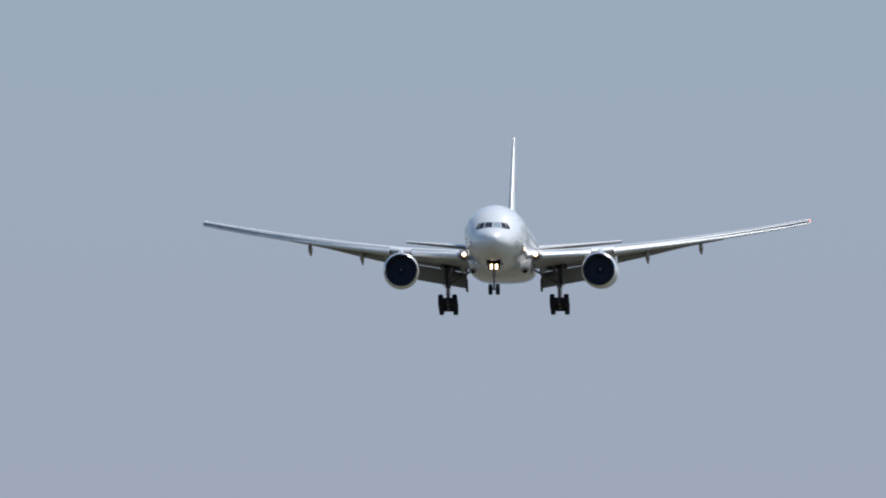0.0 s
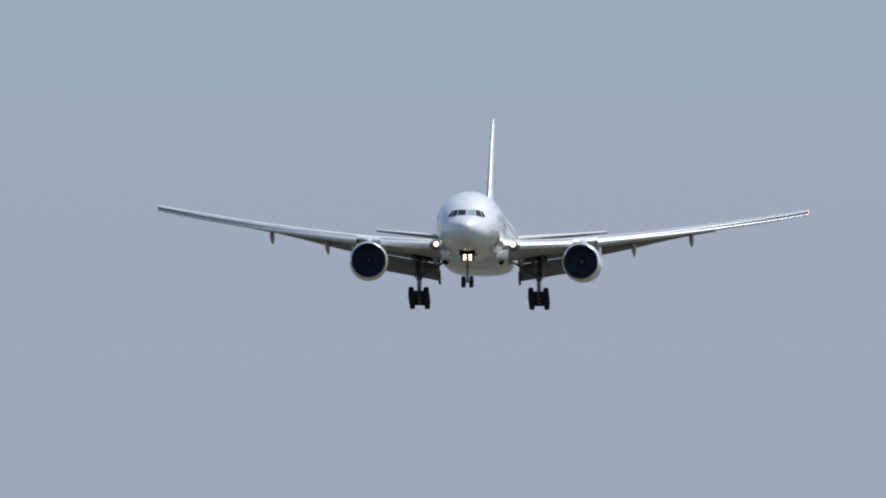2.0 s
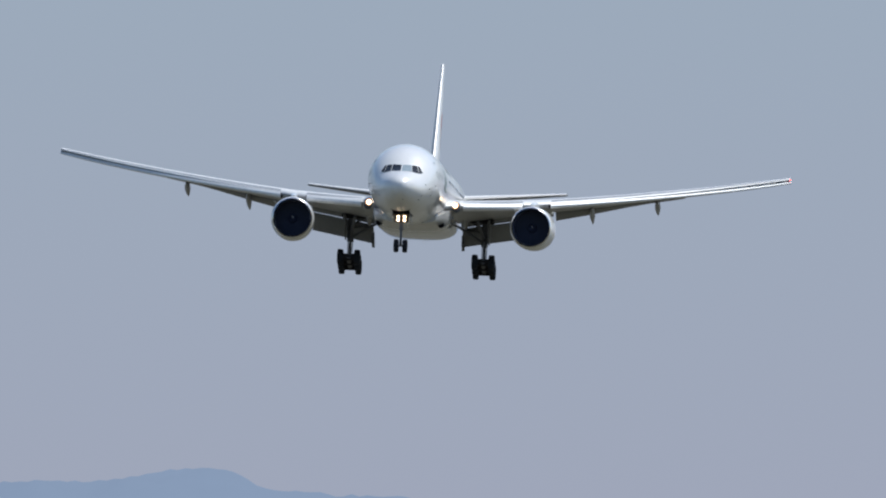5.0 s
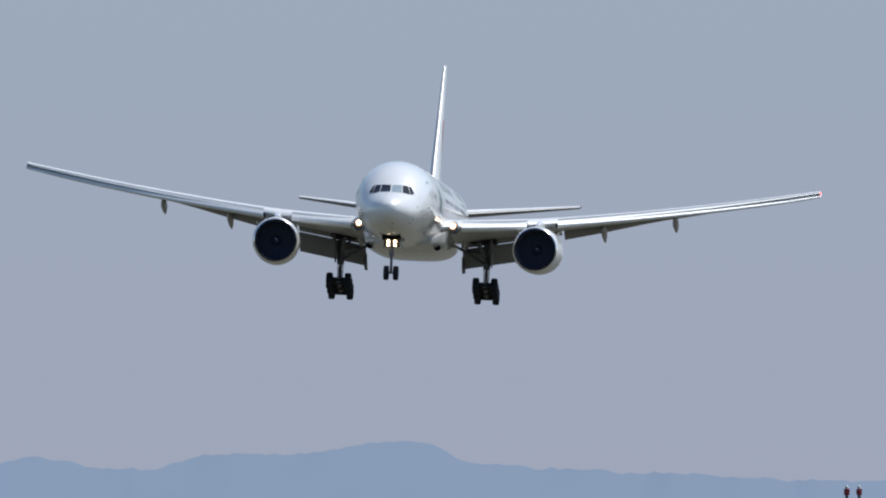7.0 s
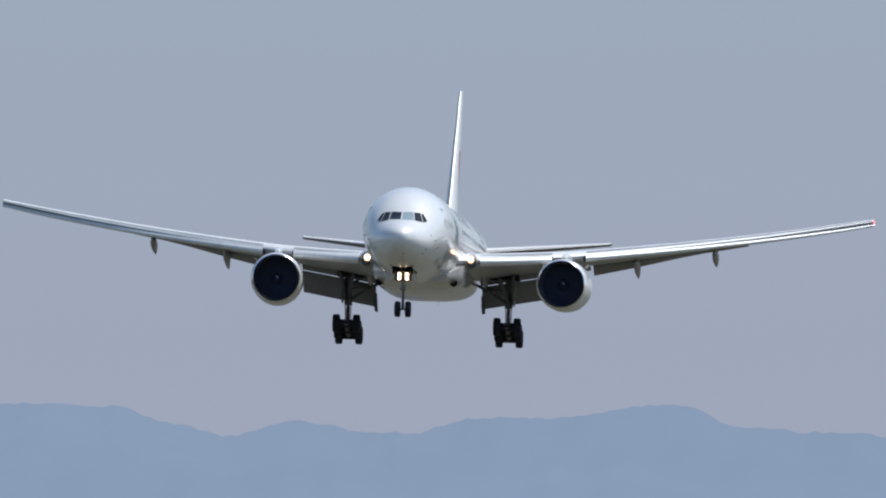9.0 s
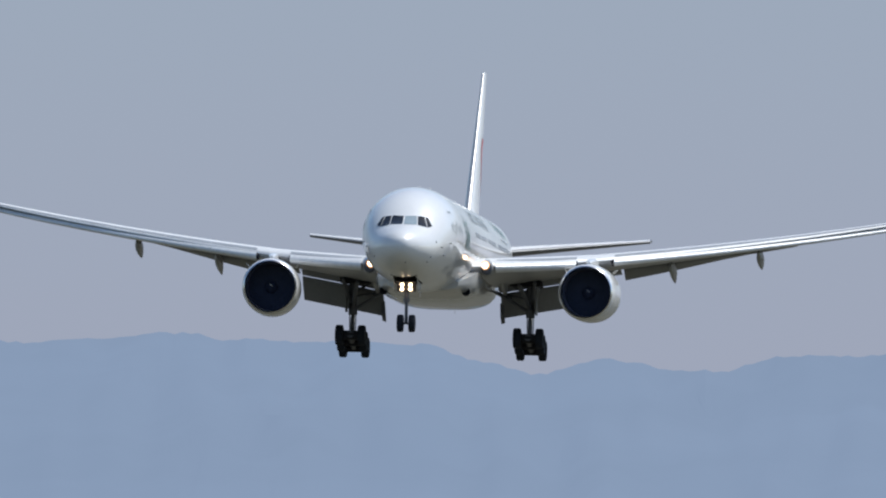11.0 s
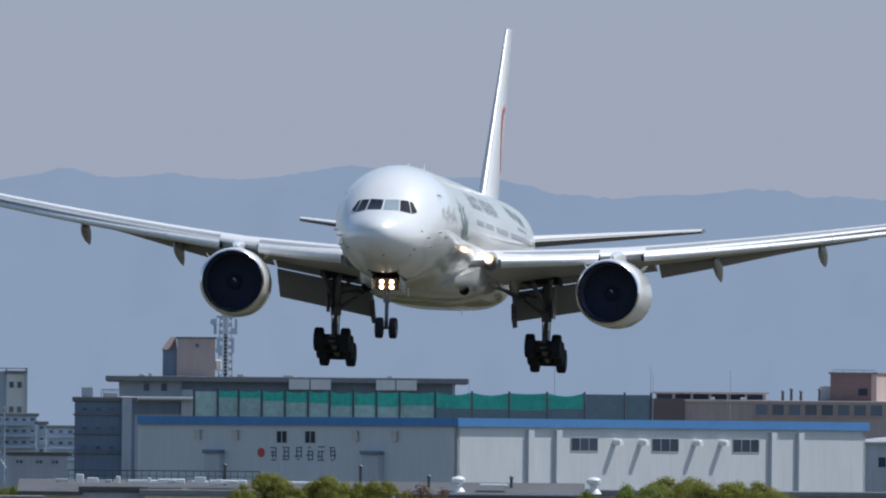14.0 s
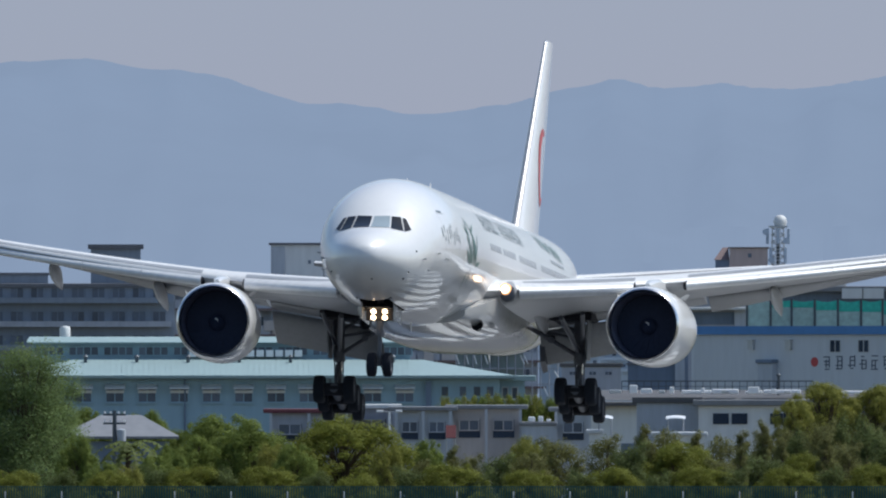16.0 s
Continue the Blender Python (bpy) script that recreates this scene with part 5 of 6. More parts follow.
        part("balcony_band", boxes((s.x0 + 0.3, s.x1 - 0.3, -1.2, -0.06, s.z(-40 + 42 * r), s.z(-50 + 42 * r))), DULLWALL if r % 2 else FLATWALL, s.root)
    s = Site("roof_hut", "grey stair hut with dark flat roof", "hut", -1629, -1541, 2054)
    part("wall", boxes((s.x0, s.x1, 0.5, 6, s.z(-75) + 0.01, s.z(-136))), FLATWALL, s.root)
    part("roof", boxes((s.x0 - 0.3, s.x1 + 0.3, 0.2, 6.3, s.z(-136) + 0.002, s.z(-144))), ROOFDARK, s.root)
    s = Site("roof_hut", "low grey plant room on a roof", "hut", -1800, -1705, 2054)
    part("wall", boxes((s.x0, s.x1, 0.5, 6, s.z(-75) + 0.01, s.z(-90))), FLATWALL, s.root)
    part("roof", boxes((s.x0 - 0.2, s.x1 + 0.2, 0.3, 6.2, s.z(-90) + 0.002, s.z(-94))), ROOFDARK, s.root)


def tube_scaffold():
    """Tube scaffold standing beside the apartment house."""
    s = Site("scaffold", "grey tube scaffold with short white glint rods", "scaffold", -985, -800, 1620)
    rnd = random.Random(4)
    us = [-982 + 15 * i for i in range(13)]
    for u in us:
        for y in (0, 1.0):
            part("standard", rod((s.x(u), y, 0), (s.x(u), y, s.z(rnd.uniform(-16, 4))), 0.05, k=6), DULLWALL, s.root)
    for v in (-8, 20, 48, 76, 104):
        part("ledger", boxes((s.x0, s.x1, -0.04, 0.04, s.z(v) - 0.04, s.z(v) + 0.04), (s.x0, s.x1, 0.96, 1.04, s.z(v) - 0.04, s.z(v) + 0.04)), DULLWALL, s.root)
        for a, b in zip(us, us[1:]):
            if rnd.random() < 0.75:
                part("deck_board", boxes((s.x(a) + 0.06, s.x(b) - 0.06, 0.08, 0.9, s.z(v) + 0.05, s.z(v) + 0.1)), DULLWALL, s.root)
            # Glints on the tubes are imitated by short leaning white rods.
            if rnd.random() < 0.45:
                u = rnd.uniform(a, b - 6)
                part("brace", rod((s.x(u), -0.1, s.z(v + 4)), (s.x(u + rnd.uniform(4, 11)), -0.1, s.z(v + 20)), 0.055, k=6), BRIGHT, s.root, "short white rod for a glint")
    part("dust_sheet", boxes((s.x(-980), s.x(-862), 1.1, 1.14, s.z(110), s.z(12))), GREENGREY, s.root, "grey green dust sheet")


def teal_hall():
    """Two-storey teal hall with hipped sheet roofs."""
    s = Site("teal_hall", "pale teal hall with teal sheet roofs", "building", -1760, -905, 1450)
    h = s.z(86)
    dep = 22
    for r in ((s.x0, s.x1, 0, 0.25), (s.x0, s.x1, dep - 0.25, dep), (s.x0, s.x0 + 0.25, 0.25, dep - 0.25), (s.x1 - 0.25, s.x1, 0.25, dep - 0.25)):
        part("wall", boxes((*r, 0, h - 0.3)), TEALWALL, s.root)
    o = 1.1
    zr = s.z(60)
    bm = bmesh.new()
    loft([[(s.x0 - o, -o, h - 0.28), (s.x1 + o, -o, h - 0.28), (s.x1 + o, dep + o, h - 0.28), (s.x0 - o, dep + o, h - 0.28)], [(s.x0 - o, -o, h - 0.08), (s.x1 + o, -o, h - 0.08), (s.x1 + o, dep + o, h - 0.08), (s.x0 - o, dep + o, h - 0.08)],
          [(s.x0 + 4, 7, zr), (s.x1 - 5.5, 7, zr), (s.x1 - 5.5, dep - 7, zr), (s.x0 + 4, dep - 7, zr)]], bm=bm)
    part("roof", bm, TEALROOF, s.root, "low hipped teal sheet roof")
    seam = None
    for i in range(60):
        x = s.x0 + 4.6 + (s.x1 - s.x0 - 11.0) * (i + 0.5) / 60
        m = pose(x, -o, h - 0.06)
        if seam is None:
            ln, up = math.hypot(7 + o, zr - h + 0.08), math.degrees(math.atan2(zr - h + 0.08, 7 + o))
            seam = part("roof_seam", boxes((-0.015, 0.015, 0, ln, 0, 0.006)), TEALROOF, s.root)
            seam.matrix_basis = m @ pose(0, 0, 0, up)
        else:
            repeat(seam, m @ pose(0, 0, 0, up), s.root)
    us = [-1700 + 57 * i for i in range(12)]
    s.windows(us, 105, 136, 33, 2, frame_mat=TEALWALL)
    hood = None
    for u in us:
        m = pose(s.x(u), 0, s.z(112))
        if hood is None:
            w = 18 * s.k
            hood = part("window_hood", loft([[(x, 0, 0.3), (x, 0, 0.36), (x, -0.75, 0.06), (x, -0.75, 0.0)] for x in (-w, w)]), WHITEWALL, s.root, "pale sloped window hood")
            hood.matrix_basis = m
            leg = part("blind_band", boxes((-w * 0.9, w * 0.9, -0.13, -0.1, -0.3, -0.1)), WHITEWALL, s.root, "pale blind band")
            leg.matrix_basis = m
        else:
            repeat(hood, m, s.root)
            repeat(leg, m, s.root)
    s.windows([-1002, -970, -945, -922], 106, 126, 15, 1, frame_mat=TEALWALL)
    part("wall_pier", boxes((s.x(-1036), s.x(-1026), -0.4, -0.004, 0, h - 0.5)), DARKWALL, s.root, "dark wall pier")
    for u in (-1690, -1462, -1205):
        part("downpipe", rod((s.x(u), -0.12, 0), (s.x(u), -0.12, h - 0.35), 0.07, k=8), DARKWALL, s.root)
    # upper tier with a band of windows
    part("upper_wall", boxes((s.x(-1735), s.x(-1062), 8.0, 14.0, zr - 0.3, s.z(29))), TEALWALL, s.root)
    bm = bmesh.new()
    loft([[(s.x(-1745), 7.2, s.z(31)), (s.x(-1046), 7.2, s.z(31)), (s.x(-1046), 15, s.z(31)), (s.x(-1745), 15, s.z(31))], [(s.x(-1745), 7.2, s.z(29)), (s.x(-1046), 7.2, s.z(29)), (s.x(-1046), 15, s.z(29)), (s.x(-1745), 15, s.z(29))],
          [(s.x(-1740), 9.5, s.z(19)), (s.x(-1056), 9.5, s.z(19)), (s.x(-1056), 13, s.z(19)), (s.x(-1740), 13, s.z(19))]], bm=bm)
    part("upper_roof", bm, TEALROOF, s.root, "pale teal sheet roof")
    s.windows([-1705 + 62 * i for i in range(11)], 36, 53, 54, 4, sill=False, y=7.9, frame_mat=TEALWALL)
    unit = None
    for i in range(12):
        m = pose(s.x(-1448 + 17 * i), 7.4, s.z(55))
        if unit is None:
            bm = boxes((-0.28, 0.28, -0.2, 0.25, 0, 0.5), bevel=0.03)
            box(bm, -0.2, 0.2, -0.215, -0.203, 0.08, 0.42)
            unit = part("cooling_unit", bm, BRIGHT, s.root, "white cooling unit")
            unit.matrix_basis = m
        else:
            repeat(unit, m, s.root)
    for i in range(8):
        u = -1730 + 91 * i
        part("roof_ventilator", lathe([(zr - 0.4, 0.13), (zr + 0.15, 0.13), (zr + 0.2, 0.24), (zr + 0.4, 0.001)], 10, "z", (s.x(u), 5.6, 0)), POST, s.root)
    s = Site("water_tank", "small white cylindrical roof tank", "tank", -1685, -1665, 1470)
    part("drum", lathe([(s.z(26), 0.4), (s.z(4), 0.4), (s.z(1), 0.3), (s.z(0), 0.001)], 14, "z", (0, 5, 0), closed_ends=(True, False)), WHITEWALL, s.root, smooth=True)
    # lower wing at the right end
    s = Site("teal_annex", "low teal annex with windows", "building", -905.5, -860, 1453)
    s.body(88, 16, TEALWALL, TEALROOF, over=0.8)
    s.windows([-895, -878], 108, 130, 12, 1)


def low_row():
    """Sheds, houses and carports between the trees and the large buildings."""
    s = Site("long_shed", "long white shed with a dark brown roof", "shed", -765, 215, 1380)
    s.body(122, 14, WHITEWALL, None)
    z0, z1 = s.z(126), s.z(114)
    part("roof", loft([[(s.x0 - 0.5, -0.7, z0 - 0.4), (s.x0 - 0.5, 7, z1), (s.x0 - 0.5, 14.7, z0 - 0.4), (s.x0 - 0.5, 14.7, z0 - 0.6), (s.x0 - 0.5, -0.7, z0 - 0.6)], [(s.x1 + 0.5, -0.7, z0 - 0.4), (s.x1 + 0.5, 7, z1), (s.x1 + 0.5, 14.7, z0 - 0.4), (s.x1 + 0.5, 14.7, z0 - 0.6), (s.x1 + 0.5, -0.7, z0 - 0.6)]]), ROOFBROWN, s.root)
    s.windows([-320, -250, -150, -60, 20, 110, 170], 148, 166, 30, 2)
    part("gutter", boxes((s.x0 - 0.5, s.x1 + 0.5, -0.95, -0.702, z0 - 0.62, z0 - 0.36), bevel=0.03), ROOFBROWN, s.root)
    for u0, u1, q in ((-583, -530, 5), (-529, -482, 7), (-470, -440, 4), (-438, -372, 6), (-330, -230, 4), (40, 90, 3)):
        part("roof_flashing", boxes((s.x(u0), s.x(u1), 1.2, 2.2, s.z(121), s.z(119 - q)), bevel=0.05), BRIGHT, s.root, "white flashing along the roof")
    for u, w, q in ((-700, 22, 7), (-668, 14, 15), (-645, 20, 9), (-618, 12, 6), (-600, 8, 12), (-545, 6, 10), (-505, 14, 6), (-455, 20, 12), (-420, 9, 8), (-395, 12, 5)):
        part("roof_unit", boxes((s.x(u - w / 2), s.x(u + w / 2), 0.2, 1.0, s.z(120), s.z(120 - q)), bevel=0.04), BRIGHT if q > 7 else FRAME, s.root)
    rail = boxes((s.x(-690), s.x(-350), 3, 3.05, s.z(99), s.z(97)), (s.x(-690), s.x(-350), 3, 3.05, s.z(108), s.z(107)))
    for i in range(27):
        x = s.x(-690) + (s.x(-350) - s.x(-690)) * i / 26
        box(rail, x, x + 0.05, 3, 3.05, s.z(118), s.z(98))
    part("roof_rail", rail, POST, s.root)
    for u, kind in ((2, 0), (242, 0), (-50, 1), (96, 1), (-411, 2), (-171, 2)):
        t = Site("roof_vent", "white mushroom-shaped roof vent", "vent", u - 10, u + 10, 1381)
        if kind == 0:
            zb = t.z(130)
            part("neck", lathe([(zb - 0.1, 0.55), (zb + 0.12, 0.42), (zb + 0.3, 0.26), (zb + 0.55, 0.26)], 14, "z", (0, 0.6, 0)), BRIGHT, t.root, smooth=True)
            part("dome", lathe([(zb + 0.5, 0.3), (zb + 0.62, 0.46), (zb + 0.85, 0.5), (zb + 1.0, 0.36), (zb + 1.08, 0.001)], 16, "z", (0, 0.6, 0)), BRIGHT, t.root, "white vent cap", smooth=True)
        else:
            v = 100 if kind == 1 else 83
            part("neck", lathe([(t.z(126), 0.1), (t.z(v + 8), 0.1), (t.z(v + 4), 0.16), (t.z(v), 0.001)], 10, "z", (0, 3, 0)), POST, t.root, smooth=True)
    s = Site("white_gatehouse", "white flat-roofed office with dark paired windows", "building", -552, -345, 1330)
    s.body(131, 9, WHITEWALL, ROOFGREY, over=0.4)
    for u in (-513, -480, -414, -388):
        part("window", boxes((s.x(u - 14 if u != -414 else u - 12), s.x(u + 14 if u != -414 else u + 11), -0.09, -0.003, s.z(174), s.z(155))), NAVYPANE, s.root, "dark navy window")
    s = Site("grey_lean_to", "grey lean-to shed with a plain wall", "shed", -662, -553, 1335)
    s.body(126, 9, GREYWALL, ROOFBROWN, over=0.3)
    part("door", boxes((s.x(-640), s.x(-690), -0.08, -0.003, 0.02, s.z(208))), DARKWALL, s.root, "dark sheet door")
    s = Site("grey_shed", "grey shed with a pale canopy", "shed", 215, 760, 1400)
    s.body(125, 12, GREYWALL, ROOFGREY, over=0.6)
    s.windows([240 + 60 * i for i in range(9)], 140, 152, 40, 3, sill=False)
    # carports and small houses before the teal hall
    REDEAVE = mat("dark_red_eave", (0.13, 0.035, 0.045), 0.6, vary=0.2)
    for u0, u1, v, d, wm, rm in ((-1310, -1176, 147, 1310, DULLWALL, REDEAVE), (-1172, -1092, 139, 1315, DULLWALL, WHITEWALL), (-1088, -992, 143, 1305, GREYWALL, ROOFGREY), (-989, -868, 140, 1310, TANWALL, ROOFGREY), (-805, -745, 144, 1310, GREYWALL, ROOFGREY)):
        s = Site("workshop", "small flat-roofed workshop with deep dark openings", "workshop", u0, u1, d, group="workshops by the road")
        s.body(v, 8, wm, rm, over=0.5, parapet=0.28)
        n = max(1, int((u1 - u0) / 45))
        st = (u1 - u0) / n
        for i in range(n):
            uc = u0 + st * (i + 0.5)
            part("opening", boxes((s.x(uc - st * 0.3), s.x(uc + st * 0.32), -0.08, -0.003, s.z(v + 58), s.z(v + 26))), NAVYPANE, s.root, "dark glazed opening")
        s.windows([u0 + st * (i + 0.5) for i in range(n)], v + 26, v + 46, st * 0.6, 2, sill=False, y=-0.2, frame_mat=wm)
        for i in range(n + 1):
            x = s.x(u0 + st * i)
            part("column", boxes((x - 0.08, x + 0.08, -0.62, -0.46, 0, s.z(v) - 0.29)), GREYWALL, s.root)
    # Made-up shed: its white blocks imitate the glints of a pale vehicle.
    s = Site("plant_shed", "low grey shed with white blocks, in place of a glinting vehicle", "shed", -866, -807, 1308)
    s.body(170, 6, GREYWALL, ROOFGREY, over=0.15, parapet=0.25)
    for u, w, q in ((-848, 12, 9), (-832, 9, 10), (-818, 8, 5)):
        part("roof_unit", boxes((s.x(u - w / 2), s.x(u + w / 2), 0.4, 1.3, s.z(170) + 0.003, s.z(170 - q)), bevel=0.05), BRIGHT, s.root, "white block for a bright glint")
    part("doorway", boxes((s.x(-856), s.x(-836), -0.07, -0.003, 0.02, s.z(212))), DARKWALL, s.root)
    for u0, u1, v in ((-746, -727, 184), (-632, -542, 188)):
        s = Site("pale_store", "low pale store with a whitish sheet roof", "shed", u0, u1, 1292, group="pale stores in the yard")
        s.body(v, 5, WHITEWALL, PALEWALL, over=0.2, parapet=0.25)
        part("door", boxes((s.x((u0 + u1) / 2 - 6), s.x((u0 + u1) / 2 + 6), -0.07, -0.003, 0.02, 2.2)), DARKWALL, s.root)
    # tiled house
    s = Site("tiled_house", "small house with a grey hipped tile roof", "house", -1670, -1490, 1250)
    s.body(205, 8, DARKWALL, None, parapet=0.0)
    z0, z1 = s.z(200), s.z(158)
    bm = bmesh.new()
    loft([[(s.x0 - 0.6, -0.6, z0 + q), (s.x1 + 0.6, -0.6, z0 + q), (s.x1 + 0.6, 8.6, z0 + q), (s.x0 - 0.6, 8.6, z0 + q)] for q in (0, 0.15)] + [[(s.x(-1610), 3.9, z1), (s.x(-1540), 3.9, z1), (s.x(-1540), 4.1, z1), (s.x(-1610), 4.1, z1)]], bm=bm)
    part("roof", bm, ROOFGREY, s.root, "grey hipped tile roof")
    # right-hand side, past the warehouse
    s = Site("pink_works", "long dusty pink works building with dark windows", "building", 330, 855, 1880)
    s.body(-36, 16, PINKWALL, PINKWALL, over=0.05, parapet=0.35)
    s.windows([538 + 29 * i for i in range(8)], -30, -9, 23, 1, sill=True, frame_mat=PINKWALL)
    part("dark_end_wall", boxes((s.x(332), s.x(402), -0.3, -0.004, 0, s.z(-38))), BROWNWALL, s.root, "dark brown end wall")
    for u, w in ((450, 8), (505, 10), (780, 14), (818, 22)):
        part("roof_unit", boxes((s.x(u - w / 2), s.x(u + w / 2), 3, 4.4, s.z(-36) + 0.002, s.z(-41)), bevel=0.05), GREYWALL, s.root)
    s = Site("upper_storey", "low upper storey with a window row under pale eaves", "building", 350, 545, 1884)
    part("wall", boxes((s.x0, s.x1, 1, 10, s.z(-36) + 0.01, s.z(-47))), TANWALL, s.root)
    part("roof", boxes((s.x0 - 0.3, s.x1 + 0.3, 0.6, 10.4, s.z(-47) + 0.002, s.z(-50))), TANWALL, s.root, "pale eave")
    pane = None
    for i in range(6):
        m = pose(s.x(366 + 32 * i), 0.97, s.z(-37))
        if pane is None:
            pane = part("window", boxes((-0.72, 0.72, -0.05, 0.028, 0, s.z(-46) - s.z(-37)), bevel=0.02), NAVYPANE, s.root, "dark wide window")
            pane.matrix_basis = m
        else:
            repeat(pane, m, s.root)
    s = Site("brick_tower", "square brown brick tower block on a works", "building", 656, 738, 1890, turn=-9)
    part("wall", boxes((s.x0, s.x1 - 0.5, 1, 7, s.z(-36) + 0.01, s.z(-84))), BROWNWALL, s.root)
    # The sunlit right face is painted in: lighter pink beside the brown front.
    part("side_wall", boxes((s.x1 - 0.496, s.x1, 0.9, 7, s.z(-36) + 0.01, s.z(-84))), PINKWALL, s.root, "side wall painted lighter for sunlight")
    part("roof", boxes((s.x0 - 0.15, s.x1 + 0.15, 0.85, 7.15, s.z(-84) + 0.002, s.z(-87))), ROOFDARK, s.root)
    part("side_unit", boxes((s.x0 - 1.2, s.x0 - 0.01, 2, 5, s.z(-36), s.z(-62)), bevel=0.05), GREYWALL, s.root)
    part("window", boxes((s.x(706), s.x(722), 0.93, 0.997, s.z(-46), s.z(-58))), NAVYPANE, s.root)
    part("roof_rail", rod((s.x0 + 0.2, 1.2, s.z(-91)), (s.x1 - 0.2, 1.2, s.z(-91)), 0.04, k=6), GALV, s.root)
    for i in range(5):
        x = s.x0 + 0.2 + (s.x1 - s.x0 - 0.4) * i / 4
        part("rail_post", rod((x, 1.2, s.z(-87)), (x, 1.2, s.z(-91)), 0.03, k=6), GALV, s.root)
    for i, u in enumerate((575, 590, 607, 640)):
        a = Site("roof_stack", "thin dark roof stack", "stack", u - 2, u + 2, 1886)
        part("pipe", lathe([(a.z(-36), 0.14), (a.z(-50 - 4 * (i % 2)), 0.12), (a.z(-52 - 4 * (i % 2)), 0.2), (a.z(-55 - 4 * (i % 2)), 0.001)], 10, "z", (0, 2, 0)), POST, a.root)
    gabled_hall()
    s = Site("beige_block", "flat grey green block further back", "building", 858, 950, 2000)
    s.body(-9, 14, GREENGREY, ROOFGREY, over=0.2)
    s.windows([884, 922], 0, 8, 12, 1, sill=False, frame_mat=GREENGREY)
    s = Site("beige_block", "flat beige grey block further back", "building", 951, 1052, 1990)
    s.body(-14, 14, GREYWALL, ROOFGREY, over=0.2)
    for u, w in ((975, 12), (1010, 8)):
        part("roof_unit", boxes((s.x(u - w / 2), s.x(u + w / 2), 3, 4, s.z(-14) + 0.002, s.z(-18)), bevel=0.04), GREYWALL, s.root)
    s = Site("sign_building", "white building with a blue banded sign", "building", 1128, 1253, 1700)
    s.body(-3, 10, WHITEWALL, ROOFGREY)
    part("sign_board", boxes((s.x0, s.x1, -0.4, -0.1, s.z(-2), s.z(-38)), bevel=0.03), WHITEWALL, s.root)
    part("sign_band", boxes((s.x0 - 0.02, s.x1 + 0.02, -0.44, -0.402, s.z(-32), s.z(-38))), BLUETRIM, s.root)
    for i in range(9):
        u = 1140 + 12.5 * i
        part("sign_bar", boxes((s.x(u) - 0.18, s.x(u) + 0.18, -0.43, -0.402, s.z(-14), s.z(-22))), SIGNINK if i < 4 else SIGNRED, s.root)
    part("roof_dish", lathe([(0.0, 0.001), (0.06, 0.3), (0.2, 0.55)], 16, "z", (s.x(1165), 3, s.z(-46))), POST, s.root)
    part("dish_pole", rod((s.x(1165), 3, s.z(-38)), (s.x(1165), 3, s.z(-46)), 0.06), POST, s.root)
    s = Site("louvred_store", "grey store with a dark louvred band", "building", 1050, 1500, 1780)
    s.body(4, 14, GREYWALL, ROOFGREY)
    s.windows([1070 + 24 * i for i in range(17)], 8, 20, 20, 2, sill=False)
    for u, v, d in ((171, -92, 1800), (341, -96, 1800), (345, -80, 1800), (20, -70, 1790), (482, -88, 1830)):
        a = Site("roof_aerial", "thin steel aerial pole on a roof", "aerial", u - 2, u + 2, d)
        part("pole", rod((0, 4, 0), (0, 4, a.z(v)), 0.05, 0.02, 6), DULLWALL, a.root)


